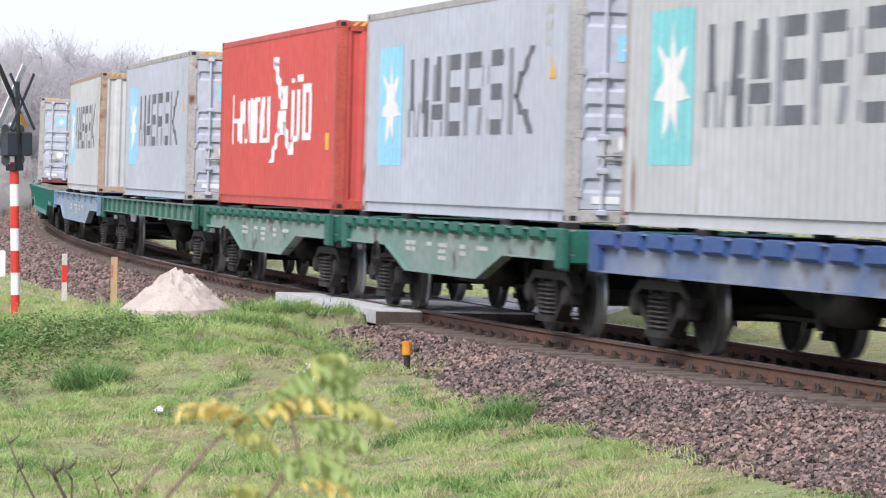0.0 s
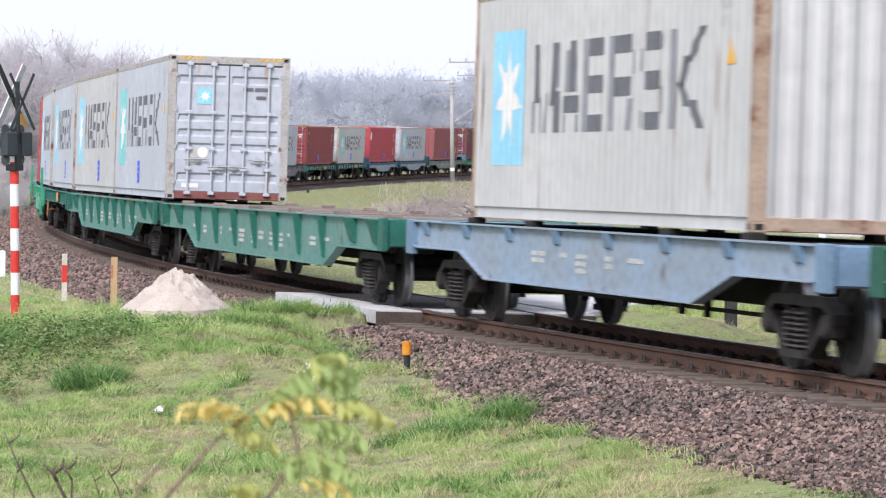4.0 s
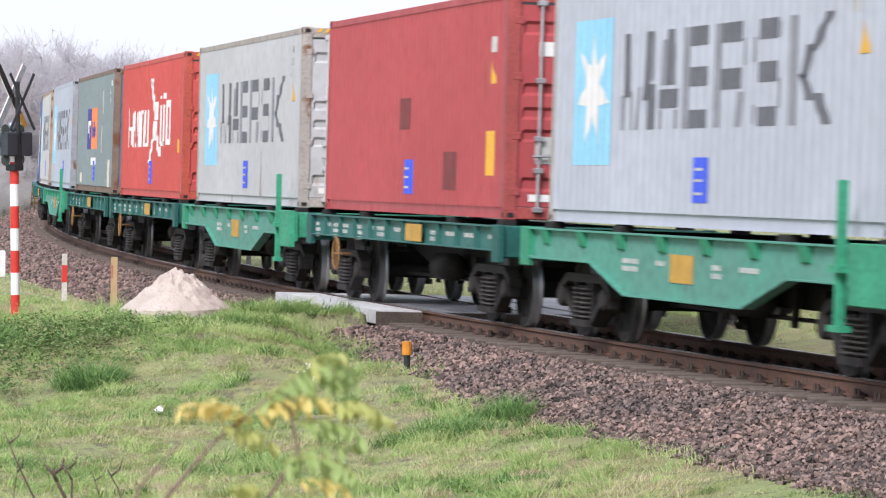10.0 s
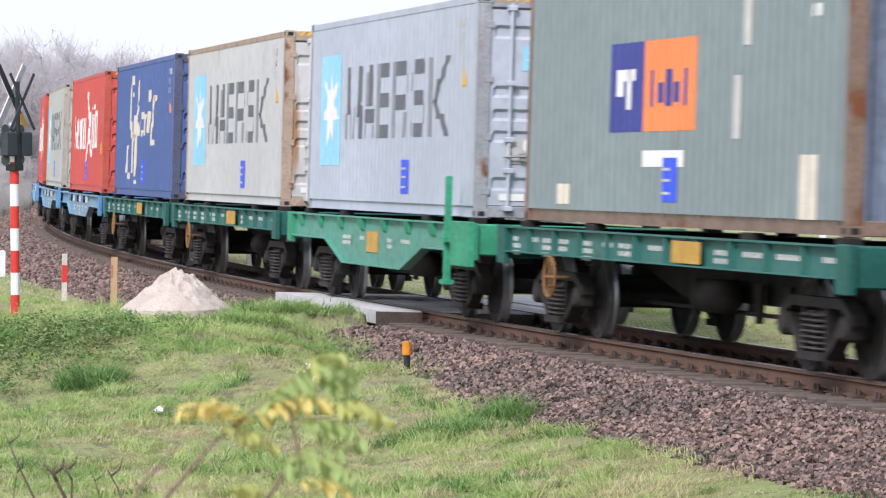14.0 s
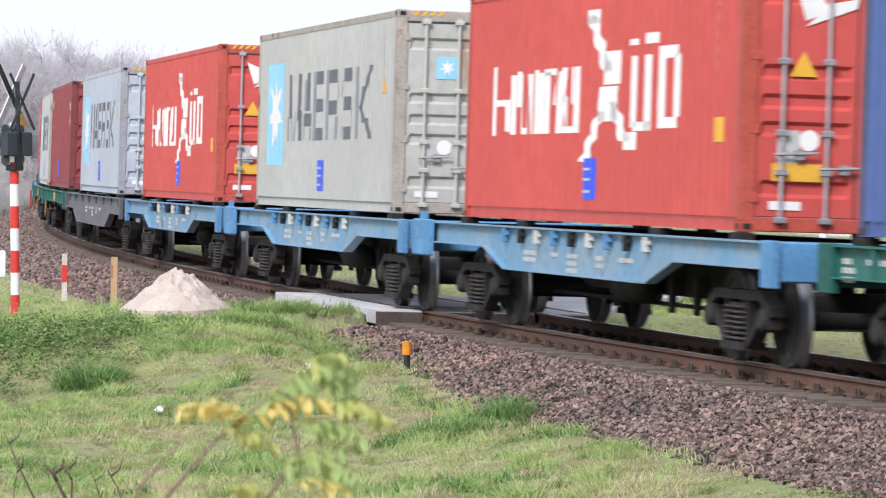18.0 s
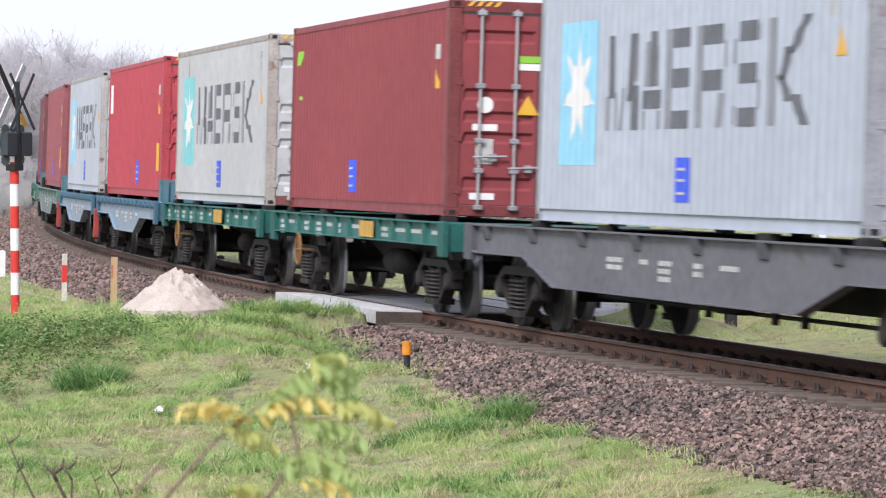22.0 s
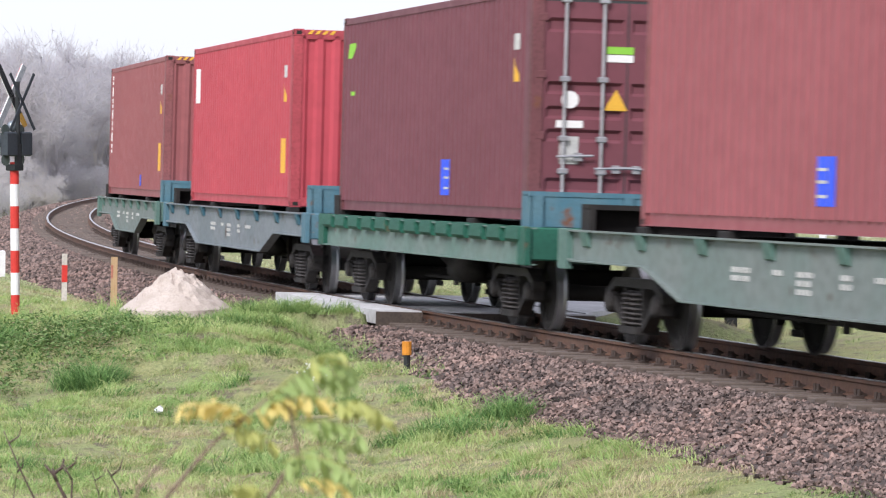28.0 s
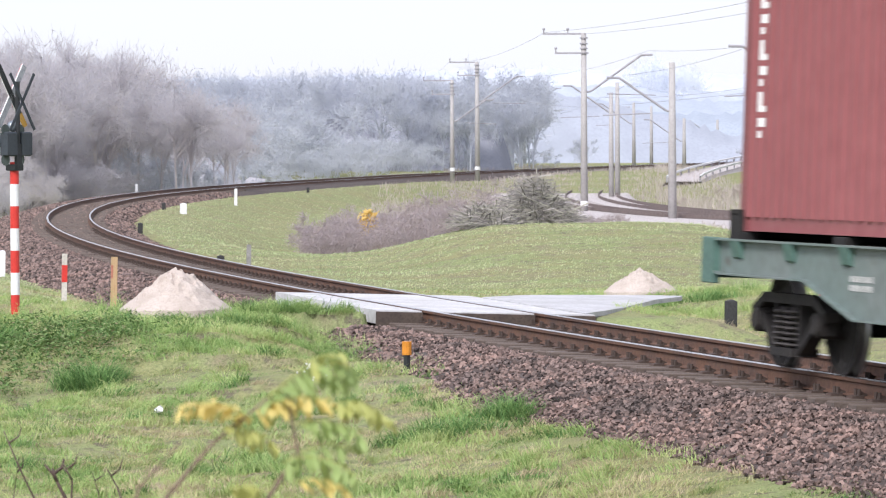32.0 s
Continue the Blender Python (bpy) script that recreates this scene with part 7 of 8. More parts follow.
def branch_heap(x, y, rx, ry, h, n, rng, label):
    """Cut branches lying every way over a heap, as one mesh."""
    a, q = rng.uniform(0, 6.28, n), np.sqrt(rng.uniform(0, 1, n))
    px, py = x + np.cos(a) * q * rx, y + np.sin(a) * q * ry
    z0 = gz(x, y)
    pz = z0 + h * (1 - q ** 1.6) * rng.uniform(0.35, 1.05, n) + 0.05
    b, t = rng.uniform(0, 6.28, n), rng.normal(0.05, 0.32, n)
    d = np.stack([np.cos(b) * np.cos(t), np.sin(b) * np.cos(t), np.sin(t)], 1) * rng.uniform(0.2, 0.75, n)[:, None]
    p = np.stack([px, py, pz], 1)
    r = (rng.uniform(0.006, 0.022, n) * (rng.uniform(0, 1, n) ** 2 + 0.35))[:, None]
    up, sd = np.array([0, 0, 1.0]), np.stack([-np.sin(b), np.cos(b), 0 * b], 1)
    v = np.stack([p - d + up * r, p - d - up * r * 0.5 + sd * r, p - d - up * r * 0.5 - sd * r, p + d + up * r * 0.5, p + d + sd * r * 0.5, p + d - sd * r * 0.5], 1)
    k = np.arange(n)[:, None] * 6
    ob = put("branch_heap", mesh_np("branch_heap", v, k + np.array([0, 1, 4, 3]), k + np.array([1, 2, 5, 4]), k + np.array([2, 0, 3, 5])), M_HEAP)
    return tagged(ob, label, "branch heap", kind="stuff")


branch_heap(2.75, 122, 1.15, 2.2, 1.35, 2600, rng, "grey heap of cut branches on the field's edge")
branch_heap(1.2, 120, 0.85, 1.6, 0.62, 1200, rng, "low heap of grey cut branches on the bank")
X = np.concatenate([rng.uniform(7, 30, 9000), rng.uniform(3, 12, 3000), rng.uniform(-5, 20, 11000), rng.uniform(0, 26, 11000)])
Y = np.concatenate([rng.uniform(236, 330, 9000), rng.uniform(150, 185, 3000), rng.uniform(222, 400, 11000), rng.uniform(330, 490, 11000)])
ok = abs(near_line(X, Y)[1]) > 4.0
for _q in PATH2[::3]:
    ok &= (X - _q[0] - 2) ** 2 + (Y - _q[1]) ** 2 > np.where(Y > 330, 5.0, 8.0) ** 2
X, Y = X[ok], Y[ok]
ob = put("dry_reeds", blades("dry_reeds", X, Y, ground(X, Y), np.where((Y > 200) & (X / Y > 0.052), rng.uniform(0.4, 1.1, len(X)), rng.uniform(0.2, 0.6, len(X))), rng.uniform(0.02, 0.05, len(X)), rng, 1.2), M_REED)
tagged(ob, "pale dry reeds along the far railway", "reeds", kind="stuff")


def leaf_cloud(name, cx, cy, z, rx, rz, n, size, rng):
    """Loose small leaves round a centre, as one part."""
    V, F = [], []
    for _ in range(n):
        d = rng.normal(0, 1, 3)
        d *= rng.uniform(0.2, 1) ** 0.5 / np.linalg.norm(d)
        p = np.array([cx + d[0] * rx, cy + d[1] * rx, z + d[2] * rz])
        u, w = rng.normal(0, size, 3), rng.normal(0, size, 3)
        o = len(V)
        V += [p - u, p + w * 0.6, p + u, p - w * 0.6]
        F.append((o, o + 1, o + 2, o + 3))
    return mesh_of(name, V, F)


sap = thing("sapling", Matrix.Translation((-2.77, 150, gz(-2.77, 150))), "young tree with the last yellow leaves, among brushwood", "sapling")
put("trunk", Shape().tube((0, 0, 0), (0.03, 0, 2.1), 0.03, 0.012, n=6).tube((0, 0, 0.9), (0.28, 0.1, 1.6), 0.014, 0.006, n=5).tube((0, 0, 1.1), (-0.25, 0, 1.75), 0.014, 0.006, n=5).mesh("trunk"), M_HEAP, sap)
put("leaves", leaf_cloud("leaves", 0, 0, 1.45, 0.42, 0.62, 520, 0.055, rng), M_YELLOWLEAF, sap, label="sparse yellow leaves")


# ---- bare woods ----
def crown_proto(rng, bushy, twigs, thick):
    """One leafless tree or shrub, ten metres high: stems, limbs and a rounded crown of fine twigs in clusters."""
    V = []

    def bars(a, b, r0, r1):
        """Three-sided bars between rows of points."""
        a, b = np.atleast_2d(a), np.atleast_2d(b)
        d = b - a
        u = np.cross(d, (0.31, 0.87, 0.22))
        u /= np.linalg.norm(u, axis=1)[:, None] + 1e-9
        w = np.cross(d, u)
        w /= np.linalg.norm(w, axis=1)[:, None] + 1e-9
        ring = [u * math.cos(k * 2.094) + w * math.sin(k * 2.094) for k in range(3)]
        for i, j in ((0, 1), (1, 2), (2, 0)):
            V.append(np.stack([a + ring[i] * r0, a + ring[j] * r0, b + ring[j] * r1], 1))
            V.append(np.stack([a + ring[i] * r0, b + ring[j] * r1, b + ring[i] * r1], 1))

    lobes = []
    nl = 9 if bushy else 13
    for k in range(nl):
        a, q = 2.4 * k + rng.uniform(-0.5, 0.5), rng.uniform(0.15, 1) ** 0.6
        zc = rng.uniform(2.6, 7.4) if bushy else rng.uniform(4.6, 8.5)
        rad = (3.6 if bushy else 2.9) * q * math.sqrt(max(0.1, 1 - ((zc - 5.5) / 5.5) ** 2))
        lobes.append((np.array([math.cos(a) * rad, math.sin(a) * rad, zc]), rng.uniform(1.3, 2.1)))
    root = np.array([0, 0, 0.0])
    top = np.array([rng.normal(0, 0.3), rng.normal(0, 0.3), 6.5])
    if not bushy:
        bars(root, top * 0.5, 0.10, 0.075)
        bars(top * 0.5, top, 0.075, 0.04)
    for c, r in lobes:
        t = rng.uniform(0.3, 0.75)
        f = root + np.array([rng.normal(0, 0.5), rng.normal(0, 0.5), 0]) if bushy else top * t
        m = (f + c) / 2 + np.array([0, 0, 0.3])
        bars(f, m, 0.045, 0.035)
        bars(m, c, 0.035, 0.02)
        # boughs from the limb into its cluster
        e = rng.normal(0, 1, (9, 3))
        e[:, 2] += 0.4
        e /= np.linalg.norm(e, axis=1)[:, None]
        ends = c + e * r * rng.uniform(0.7, 1.05, (9, 1))
        bars(np.repeat(c[None], 9, 0), ends, 0.022, 0.010)
        k = twigs // nl
        g = rng.randint(0, 9, k)
        p = c + (ends[g] - c) * rng.uniform(0.1, 1.0, (k, 1)) + rng.normal(0, 0.16 * r, (k, 3))
        d = e[g] * 0.55 + rng.normal(0, 0.6, (k, 3)) + (0, 0, 0.25)
        d /= np.linalg.norm(d, axis=1)[:, None]
        s = np.cross(d, rng.normal(0, 1, (k, 3)))
        s *= thick / (np.linalg.norm(s, axis=1)[:, None] + 1e-9)
        V.append(np.stack([p - s, p + s, p + d * rng.uniform(0.3, 0.95, (k, 1))], 1))
    return np.concatenate(V).reshape(-1, 3)


def crowns(name, spots, material, label, seed, thick, bushy=False, twigs=2600, cat="woodland"):
    """A stand of leafless trees or shrubs as one mesh; spots: x, y, height."""
    rng = np.random.RandomState(seed)
    protos = [crown_proto(rng, bushy, twigs, thick) for _ in range(6)]
    out = []
    for i, (x, y, h) in enumerate(spots):
        v = protos[i % 6]
        a, s = rng.uniform(0, 6.28), h / 10.0
        wide = s * (rng.uniform(1.0, 1.5) if bushy else rng.uniform(0.85, 1.15))
        c, sn = np.cos(a) * wide, np.sin(a) * wide
        out.append(np.stack([v[:, 0] * c - v[:, 1] * sn + x, v[:, 0] * sn + v[:, 1] * c + y, v[:, 2] * s + gz(x, y) - 0.15], 1))
    v = np.concatenate(out)
    ob = put(name, mesh_np(name, v, np.arange(len(v)).reshape(-1, 3)), material)
    return tagged(ob, label, cat, kind="stuff")


def beside(s, o):
    x, y, z, h, c = line(s)
    return x - math.sin(h) * o, y + math.cos(h) * o


def off_line(x, y, d):
    return min((x - q[0] - 2) ** 2 + (y - q[1]) ** 2 for q in PATH2[::2]) > d * d


rng = np.random.RandomState(8)
near_spots = [(-36 + 20 * rng.uniform() ** 0.9, 246 + rng.uniform(0, 84), rng.uniform(9.6, 12.4)) for _ in range(70)]
near_spots = [(x if y > 268 or x < -24 else x - 8, y, h * (1.0 if x / y < -0.069 else 0.76)) for x, y, h in near_spots]
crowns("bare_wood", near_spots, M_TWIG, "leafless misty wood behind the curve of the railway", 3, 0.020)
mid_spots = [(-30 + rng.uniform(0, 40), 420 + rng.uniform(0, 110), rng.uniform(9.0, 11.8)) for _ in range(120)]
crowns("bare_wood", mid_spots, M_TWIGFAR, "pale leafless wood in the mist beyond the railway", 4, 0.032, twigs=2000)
sp = [beside(rng.uniform(188, 262), 6.0 + rng.uniform(0, 9)) + (rng.uniform(1.8, 4.6),) for _ in range(100)]
sp += [beside(rng.uniform(188, 285), 12 + rng.uniform(0, 34)) + (rng.uniform(4.6, 7.4),) for _ in range(140)]
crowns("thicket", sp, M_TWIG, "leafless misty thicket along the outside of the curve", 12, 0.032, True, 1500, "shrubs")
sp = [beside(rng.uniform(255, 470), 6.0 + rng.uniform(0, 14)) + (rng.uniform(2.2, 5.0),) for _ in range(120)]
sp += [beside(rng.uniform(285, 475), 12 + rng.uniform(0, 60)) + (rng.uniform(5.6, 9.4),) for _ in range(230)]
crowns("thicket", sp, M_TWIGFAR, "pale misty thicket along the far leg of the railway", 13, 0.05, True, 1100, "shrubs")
sp = [(x, y, h) for x, y, h in ((rng.uniform(12, 62), rng.uniform(290, 400), rng.uniform(0.7, 1.9)) for _ in range(300)) if off_line(x, y, 6) and not (abs(y - 370 - (x - 21.8) * 6) < 40 and x < 38)]
crowns("thicket", sp, M_REED, "low dry scrub beyond the far railway", 14, 0.09, True, 800, "shrubs")
sp = [(x, y, h) for x, y, h in ((rng.uniform(33, 66), rng.uniform(385, 440), rng.uniform(3.6, 7.2)) for _ in range(120)) if off_line(x, y, 5.5) and x / y > 0.081 + 0.006 * math.sin(y)]
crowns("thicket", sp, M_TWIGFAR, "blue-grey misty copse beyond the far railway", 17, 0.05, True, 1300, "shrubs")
sp = [(-4.4 + rng.uniform(0, 6.6), 126 + rng.uniform(0, 56), rng.uniform(0.8, 2.3)) for _ in range(210)]
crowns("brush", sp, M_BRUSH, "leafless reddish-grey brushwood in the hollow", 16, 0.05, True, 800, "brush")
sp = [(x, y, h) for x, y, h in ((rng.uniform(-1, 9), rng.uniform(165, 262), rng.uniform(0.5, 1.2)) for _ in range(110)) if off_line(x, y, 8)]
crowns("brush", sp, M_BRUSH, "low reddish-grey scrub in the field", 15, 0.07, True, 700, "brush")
# nearly white twigs: a kilometre of haze is painted into their colour
crowns("bare_trees", [(53.6, 1044, 25.5), (60.6, 1046, 24.5), (56.6, 1049, 21.0)], tint_mat("farthest_haze_toned_twigs", [(0.0, (0.90, 0.92, 0.97)), (1.0, (0.93, 0.95, 0.98))], thin=0.7), "faint leafless round-crowned trees on the misty hillside", 9, 0.045, False, 4200)


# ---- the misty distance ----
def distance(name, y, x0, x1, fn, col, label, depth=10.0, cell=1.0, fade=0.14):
    """A far wooded slope, its mist put into the base colour, even but for its ragged crest."""
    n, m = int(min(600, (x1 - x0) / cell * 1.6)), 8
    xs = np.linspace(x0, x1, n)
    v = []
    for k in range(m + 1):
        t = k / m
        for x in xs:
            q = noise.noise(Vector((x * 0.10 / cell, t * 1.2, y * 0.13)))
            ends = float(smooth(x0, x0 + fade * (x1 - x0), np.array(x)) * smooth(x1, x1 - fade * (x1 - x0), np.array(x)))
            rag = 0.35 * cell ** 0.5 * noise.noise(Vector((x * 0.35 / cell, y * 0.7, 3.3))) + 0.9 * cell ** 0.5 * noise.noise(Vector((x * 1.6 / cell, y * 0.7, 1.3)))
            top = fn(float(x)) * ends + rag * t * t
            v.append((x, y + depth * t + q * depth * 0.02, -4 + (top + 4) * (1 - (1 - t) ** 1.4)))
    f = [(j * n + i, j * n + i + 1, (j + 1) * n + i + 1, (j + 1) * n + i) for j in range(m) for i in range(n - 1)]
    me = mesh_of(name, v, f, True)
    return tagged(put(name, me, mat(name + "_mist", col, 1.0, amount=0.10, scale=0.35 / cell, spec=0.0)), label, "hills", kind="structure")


# aerial haze painted as base colours, paler and bluer from sheet to sheet
distance("backdrop_wood", 332, -90, -15, lambda x: 6.4 + 0.4 * math.sin(x * 0.4) - 1.0 * float(smooth(-26, -20, np.array(x))), (0.40, 0.385, 0.405), "mist-coloured backdrop behind the near wood", 14)
distance("backdrop_dell", 432, -150, 24, lambda x: (7.6 + 0.4 * math.sin(x * 0.5)) * float(smooth(9.5, 5.5, np.array(x))) - 3.0 * float(smooth(5.5, 9.5, np.array(x))), (0.335, 0.345, 0.39), "mist-coloured backdrop behind the wood beyond", 14)
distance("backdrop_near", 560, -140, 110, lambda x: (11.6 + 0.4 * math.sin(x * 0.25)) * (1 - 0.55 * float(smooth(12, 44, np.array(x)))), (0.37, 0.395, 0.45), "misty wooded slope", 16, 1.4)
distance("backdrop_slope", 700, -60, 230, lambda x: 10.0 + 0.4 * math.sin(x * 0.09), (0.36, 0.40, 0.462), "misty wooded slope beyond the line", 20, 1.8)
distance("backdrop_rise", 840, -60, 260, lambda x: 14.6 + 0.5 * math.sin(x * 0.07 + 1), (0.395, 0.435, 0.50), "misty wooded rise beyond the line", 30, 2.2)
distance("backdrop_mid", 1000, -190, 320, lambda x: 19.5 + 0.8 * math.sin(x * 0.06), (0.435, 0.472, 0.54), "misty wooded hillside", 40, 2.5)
distance("backdrop_far", 1900, -420, 600, lambda x: 43 + 2.0 * math.sin(x * 0.022 + 0.6), (0.54, 0.575, 0.65), "far hills in a pale mist colour", 80, 4.0)


# ---- ballast stones ----
def stones():
    rng = np.random.RandomState(31)
    protos = []
    for k in range(6):
        v = np.array([(x, y, z) for z in (-1, 1) for x, y in ((-1, -1), (1, -1), (1, 1), (-1, 1))], float)
        v *= rng.uniform(0.55, 1.0, (8, 1)) * np.array([1.0, rng.uniform(0.6, 0.9), rng.uniform(0.5, 0.75)])
        v[4:, :2] *= rng.uniform(0.5, 0.95, (4, 1))
        protos.append(v)
    fc = np.array([(3, 2, 1, 0), (4, 5, 6, 7), (0, 1, 5, 4), (1, 2, 6, 5), (2, 3, 7, 6), (3, 0, 4, 7)])
    n = 78000
    s = np.concatenate([np.exp(rng.uniform(np.log(32), np.log(270), n)) - 31, rng.uniform(-6, 14, 9000)])
    o = np.where(rng.uniform(0, 1, len(s)) < 0.66, rng.uniform(0.92, 3.35, len(s)), rng.uniform(-3.0, 0.70, len(s)))
    deck = (s > 26.7) & (s < 35.7) & (abs(o) < 1.65)
    foot = rng.uniform(0, 1, len(s)) < np.where(o > 0, smooth(turf_edge(s) + 0.75, turf_edge(s) + 0.2, o), smooth(3.4, 2.75, abs(o)))
    ok = ~deck & foot & (abs(abs(o) - GAUGE) > 0.09)
    s, o = s[ok], o[ok]
    top = np.interp(o, [-3.15, -1.75, -0.9, 0.9, 1.85, 2.3, 3.1, 3.3], [-0.62, -0.250, -0.245, -0.245, -0.250, -0.34, -0.60, -0.66]) - 0.012 * (abs(o) < 1.45) + rng.uniform(-0.012, 0.022, len(s))
    X, Y, Z, H, C = (np.interp(s, LS, a) for a in (LX, LY, LZ, LH, LC))
    oc = o * np.cos(C) - top * np.sin(C)
    px, py, pz = X - np.sin(H) * oc, Y + np.cos(H) * oc, Z - GAUGE * np.sin(C) + top * np.cos(C) + o * np.sin(C)
    size = rng.uniform(0.017, 0.036, len(s)) * (1 + 0.012 * np.clip(s, 0, 200))
    # the three hundred nearest the road's foot are stones of their own
    lone = np.where((s > 4.0) & (s < 20) & (o > 1.7))[0]
    lone = lone[:: max(1, len(lone) // 290)][:290]
    single = np.zeros(len(s), bool)
    single[lone] = True
    mes = [mesh_of("ballast_stone", protos[k].tolist(), fc.tolist()) for k in range(6)]
    for i in lone:
        e = Euler(tuple(rng.uniform(-0.9, 0.9, 2)) + (rng.uniform(0, 6.28),))
        put("ballast_stone", mes[i % 6], M_STONE, TRACK, Matrix.LocRotScale((px[i], py[i], pz[i]), e, (size[i] * 1.15,) * 3))
    idx = np.where(~single)[0]
    a, b, c = rng.uniform(0, 6.28, len(idx)), rng.uniform(-0.9, 0.9, len(idx)), rng.uniform(-0.9, 0.9, len(idx))
    P = np.array(protos)[idx % 6] * size[idx][:, None, None]
    x, y, z = P[..., 0], P[..., 1], P[..., 2]
    y, z = y * np.cos(b)[:, None] - z * np.sin(b)[:, None], y * np.sin(b)[:, None] + z * np.cos(b)[:, None]
    x, z = x * np.cos(c)[:, None] - z * np.sin(c)[:, None], x * np.sin(c)[:, None] + z * np.cos(c)[:, None]
    x, y = x * np.cos(a)[:, None] - y * np.sin(a)[:, None], x * np.sin(a)[:, None] + y * np.cos(a)[:, None]
    v = np.stack([x + px[idx][:, None], y + py[idx][:, None], z + pz[idx][:, None]], -1).reshape(-1, 3)
    f = (np.arange(len(idx))[:, None, None] * 8 + fc[None]).reshape(-1, 4)
    ob = put("ballast_stones", mesh_np("ballast_stones", v, f), M_STONE, TRACK, label="reddish crushed granite ballast")
    ob["kind"] = "stuff"


stones()


# ---- the bush before the camera ----
M_BARK = mat("grey_brown_twig", (0.26, 0.18, 0.14), 0.8, scale=30)
M_DARKBARK = mat("dark_brown_twig", (0.13, 0.09, 0.075), 0.8, scale=12)
M_LEAFGREEN = tint_mat("green_leaflets", [(0.0, (0.24, 0.34, 0.12)), (0.5, (0.34, 0.45, 0.17)), (0.85, (0.46, 0.54, 0.22)), (1.0, (0.58, 0.66, 0.46))], 0.5, 0.35)
M_LEAFYELLOW = tint_mat("yellow_leaflets", [(0.0, (0.54, 0.55, 0.17)), (0.5, (0.74, 0.63, 0.22)), (1.0, (0.80, 0.58, 0.30))], 0.5, 0.35)
M_LEAFMIX = tint_mat("turning_leaflets", [(0.0, (0.30, 0.38, 0.12)), (0.5, (0.46, 0.50, 0.17)), (1.0, (0.66, 0.56, 0.22))], 0.5, 0.35)


def leaflet_mesh():
    """A small oval leaflet with a folded midrib."""
    v = [(0, 0, 0)]
    for t, w in ((0.2, 0.22), (0.45, 0.32), (0.7, 0.30), (0.9, 0.17)):
        v += [(t, -w / 2, 0.03), (t, 0, -0.01 - 0.06 * t), (t, w / 2, 0.03)]
    v.append((1.0, 0, -0.10))
    f = [(0, 1, 2), (0, 2, 3)]
    for k in range(3):
        a = 1 + k * 3
        f += [(a, a + 3, a + 4, a + 1), (a + 1, a + 4, a + 5, a + 2)]
    f += [(10, 13, 11), (11, 13, 12)]
    return mesh_of("leaflet", v, f, True)


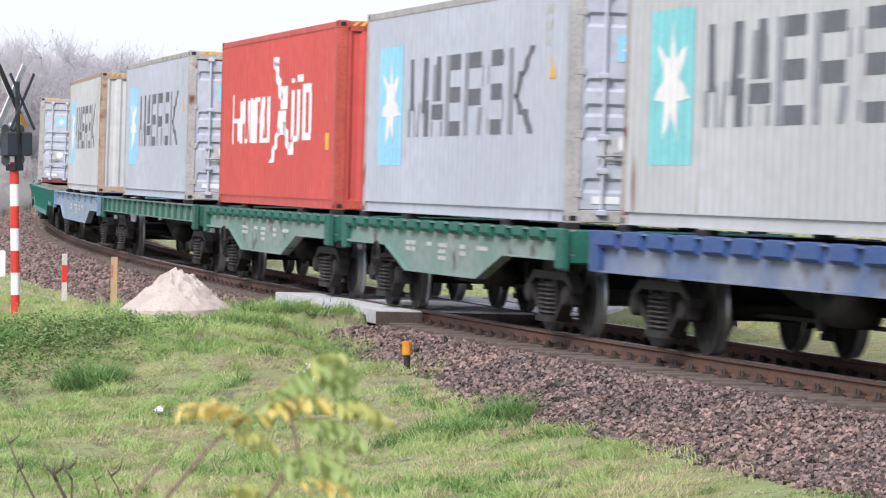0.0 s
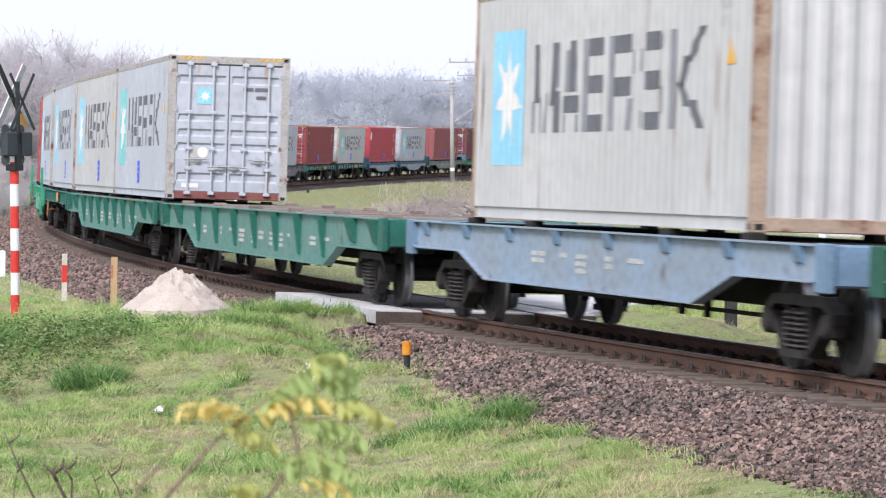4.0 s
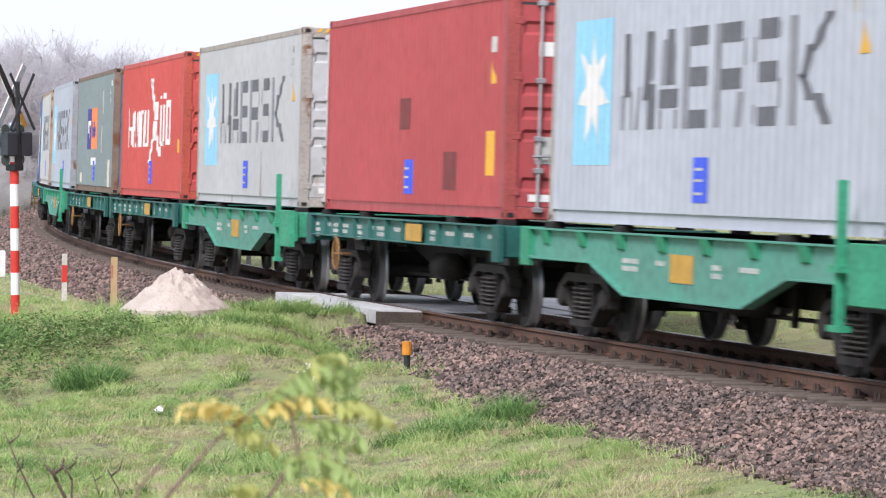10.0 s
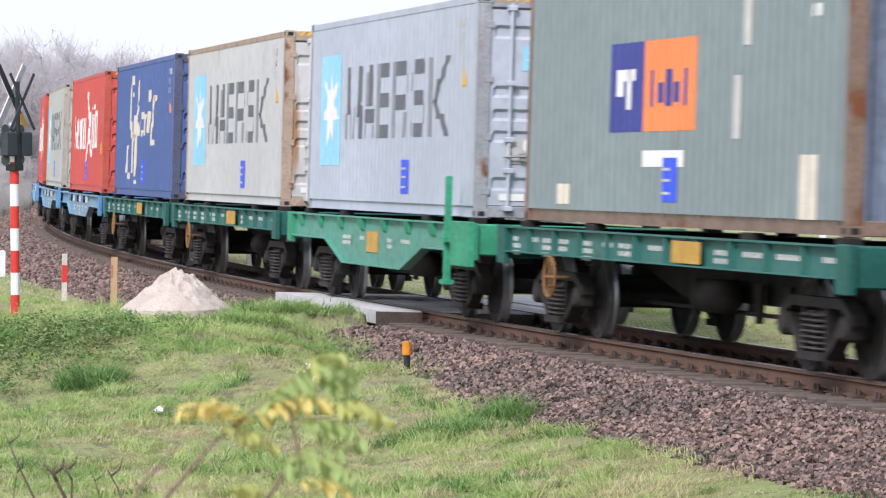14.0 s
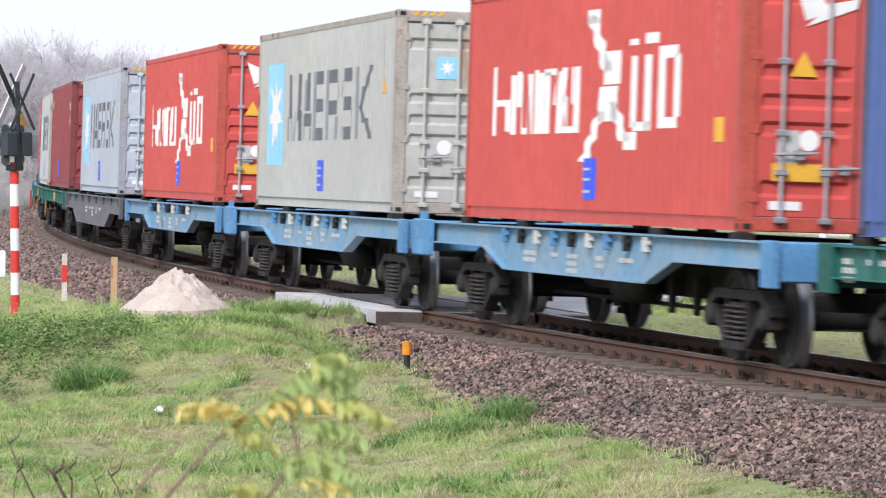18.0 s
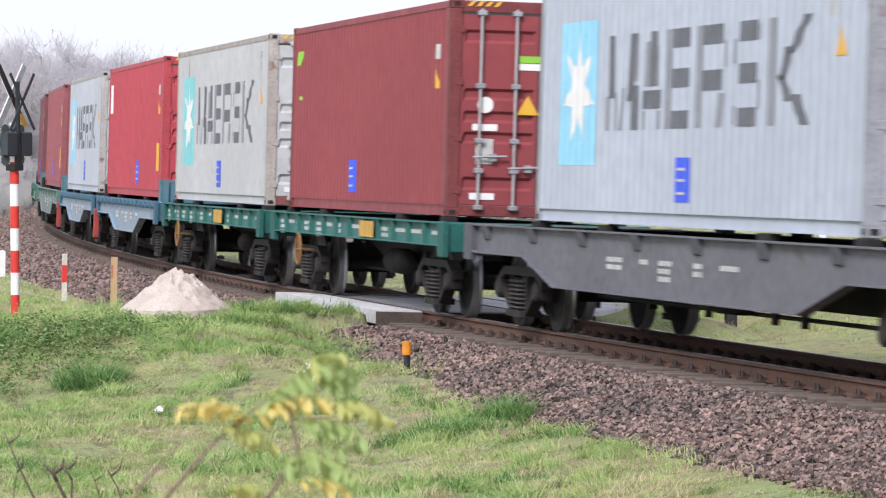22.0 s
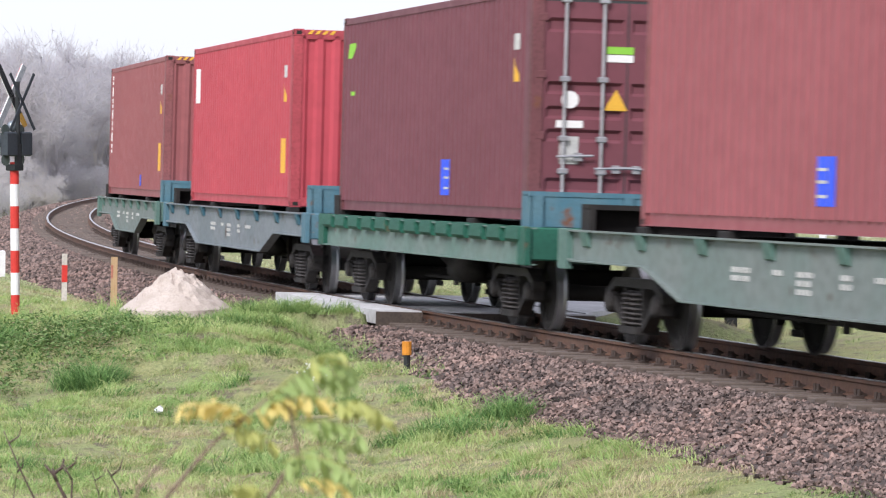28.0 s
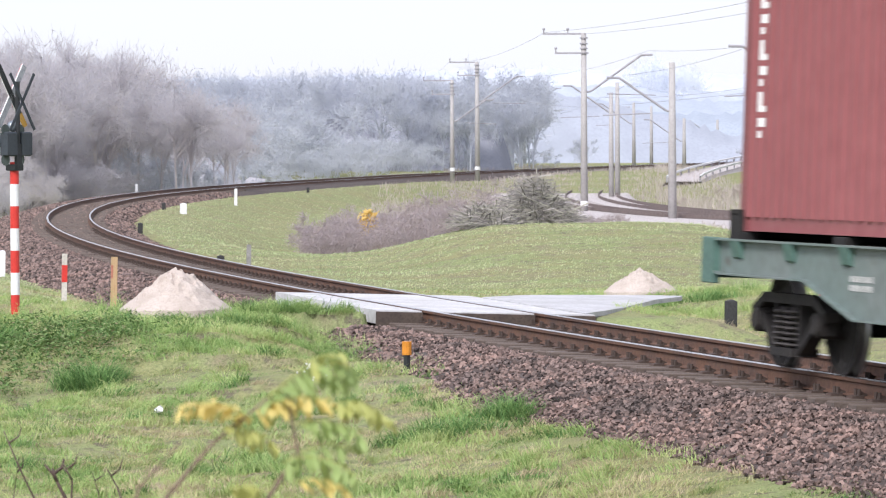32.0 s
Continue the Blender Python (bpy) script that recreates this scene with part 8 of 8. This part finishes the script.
def bush():
    base = Vector((-0.34, 5.6, gz(-0.34, 5.6)))
    root = thing("robinia_bush", Matrix.Translation(base), "thin bush with feathery green and yellowing leaves and bare twigs", "bush")
    r = random.Random(3)
    lf = leaflet_mesh()

    def branch(pts, r0, r1, nm="stem"):
        n = len(pts) - 1
        fine = [Vector(pts[min(n, int(i / 4))]).lerp(Vector(pts[min(n, int(i / 4) + 1)]), i / 4 - int(i / 4)) - base for i in range(4 * n + 1)]
        s = Shape().pipe(fine, [0.62 * (r0 + (r1 - r0) * i / (4 * n)) for i in range(4 * n + 1)], 7)
        return put(nm, s.mesh(nm, True), M_BARK, root)

    g = base.z
    branch([(-0.50, 5.62, g), (-0.44, 5.61, 1.2), (-0.38, 5.6, 1.65), (-0.32, 5.6, 1.72), (-0.24, 5.6, 1.785)], 0.009, 0.0026)
    branch([(-0.36, 5.66, g), (-0.29, 5.63, 1.3), (-0.24, 5.6, 1.65), (-0.20, 5.6, 1.71), (-0.215, 5.6, 1.79)], 0.008, 0.0024)
    branch([(-0.46, 5.64, g), (-0.44, 5.6, 1.4), (-0.42, 5.6, 1.66), (-0.36, 5.6, 1.725)], 0.007, 0.002)
    # leaves: base, tip, sag, pairs of leaflets, material
    leaves = [((-0.234, 5.6, 1.790), (-0.130, 5.62, 1.825), 0.020, 7, M_LEAFGREEN), ((-0.252, 5.6, 1.768), (-0.150, 5.58, 1.778), 0.014, 6, M_LEAFYELLOW), ((-0.150, 5.58, 1.778), (-0.074, 5.6, 1.752), 0.010, 5, M_LEAFMIX),
              ((-0.262, 5.6, 1.752), (-0.345, 5.58, 1.772), 0.016, 6, M_LEAFYELLOW), ((-0.305, 5.6, 1.744), (-0.240, 5.62, 1.724), 0.008, 4, M_LEAFMIX), ((-0.205, 5.6, 1.748), (-0.115, 5.58, 1.735), 0.012, 6, M_LEAFGREEN),
              ((-0.214, 5.6, 1.700), (-0.095, 5.6, 1.700), 0.020, 7, M_LEAFGREEN), ((-0.222, 5.6, 1.695), (-0.120, 5.56, 1.680), 0.016, 6, M_LEAFGREEN), ((-0.205, 5.6, 1.668), (-0.135, 5.58, 1.662), 0.010, 5, M_LEAFYELLOW),
              ((-0.300, 5.6, 1.655), (-0.250, 5.6, 1.655), 0.012, 4, M_LEAFMIX), ((-0.236, 5.6, 1.800), (-0.240, 5.63, 1.765), -0.006, 3, M_LEAFGREEN), ((-0.19, 5.6, 1.832), (-0.14, 5.62, 1.845), 0.004, 3, M_LEAFMIX)]
    leaves += [((a[0] + r.uniform(-0.015, 0.015), a[1] + r.uniform(-0.03, 0.03), a[2] + r.uniform(-0.012, 0.008)), (b[0] + r.uniform(-0.02, 0.02), b[1] + r.uniform(-0.05, 0.05), b[2] + r.uniform(-0.02, 0.012)), sag, n, m) for a, b, sag, n, m in leaves[:4]]
    for a, b, sag, n, m in leaves:
        a, b = Vector(a) - base, Vector(b) - base
        s = Shape()
        pts = [a.lerp(b, i / 8) + Vector((0, 0, sag * 4 * (i / 8) * (1 - i / 8))) for i in range(9)]
        s.pipe(pts, 0.0009, 5)
        st_ = put("leaf_stalk", s.mesh("leaf_stalk"), M_LEAFMIX, root)
        n = int(n * 1.5)
        for i in range(n):
            t = (i + 0.8) / n
            c = pts[min(7, int(t * 8))].lerp(pts[min(8, int(t * 8) + 1)], t * 8 - int(t * 8)) if t < 1 else pts[-1]
            for k in (1, -1):
                d = (b - a).normalized() * r.uniform(0.1, 0.5) + Vector((r.uniform(-0.35, 0.35), k * r.uniform(0.4, 1.0), -r.uniform(-0.1, 1.1)))
                q = d.normalized().to_track_quat("X", "Z")
                sz = r.uniform(0.026, 0.046) * (1 - 0.25 * abs(t - 0.5))
                put("leaflet", lf, m, st_, Matrix.LocRotScale(c, q, (sz, sz, sz)))



def bare_shrub():
    """Dark leafless twigs that rise from the slope farther off."""
    y0 = 15.0
    base = Vector((-1.5, y0, gz(-1.5, y0)))
    root = thing("bare_shrub", Matrix.Translation(base), "low shrub of bare dark brown twigs", "shrub")
    r = random.Random(6)
    # each twig: its points (across, up) from the tip down, and its thickness
    for pts, thick in (([(-1.62, 1.115), (-1.56, 0.99), (-1.51, 0.867), (-1.49, 0.5)], 0.007), ([(-1.564, 1.016), (-1.58, 0.867), (-1.57, 0.4)], 0.006), ([(-1.44, 0.975), (-1.42, 0.93), (-1.394, 0.867), (-1.37, 0.4)], 0.013),
                       ([(-1.40, 0.995), (-1.366, 0.935), (-1.37, 0.867), (-1.38, 0.3)], 0.008), ([(-1.235, 0.975), (-1.20, 0.90), (-1.186, 0.867), (-1.17, 0.3)], 0.007), ([(-1.29, 0.96), (-1.27, 0.88), (-1.25, 0.3)], 0.005)):
        pts = pts + [(pts[-1][0] * 0.99, base.z)]
        n, k3 = len(pts), [Vector((x, y0 + 0.03 * math.sin(7 * x + 3 * i), z)) - base for i, (x, z) in enumerate(pts)]
        st_ = put("twig", Shape().pipe(k3, [thick * (0.3 + 0.55 * i / (n - 1)) for i in range(n)], 6).mesh("twig", True), M_DARKBARK, root)
        for q in range(1 if thick < 0.0075 else 2):
            a = k3[0].lerp(k3[1], 0.35 + 0.6 * q)
            b = a + Vector(((-1) ** q * r.uniform(0.02, 0.05), r.uniform(-0.05, 0.05), r.uniform(0.04, 0.07)))
            put("side_twig", Shape().pipe([a, a.lerp(b, 0.5) + Vector((0.01, 0, -0.006)), b], [thick * 0.6, thick * 0.45, thick * 0.25], 5).mesh("side_twig", True), M_DARKBARK, st_)


bush()
bare_shrub()
def motions():
    """The whole train runs along the curve; its wheels turn while they pass near by."""
    for ob, rows in MOVES:
        walk(ob, rows)
    last = 32 * FPS
    for w, S, k, x in WHEELS:
        base = Vector(w.location)
        near = [i for i in range(last + 1) if -12 < run(S, i / FPS) < 78]
        if not near:
            near = [0]
        s0 = run(S, near[0] / FPS)
        # one row for each frame's worth of rolling, about 56 degrees
        rows = [(i / FPS, Matrix.Translation(base) @ Matrix.Rotation((s0 - run(S, i / FPS)) / 0.479, 4, "Y")) for i in near]
        if near[0] > 0:
            rows.insert(0, (0.0, rows[0][1]))
        if near[-1] < last:
            rows.append((32.0, rows[-1][1]))
        walk(w, rows)


motions()
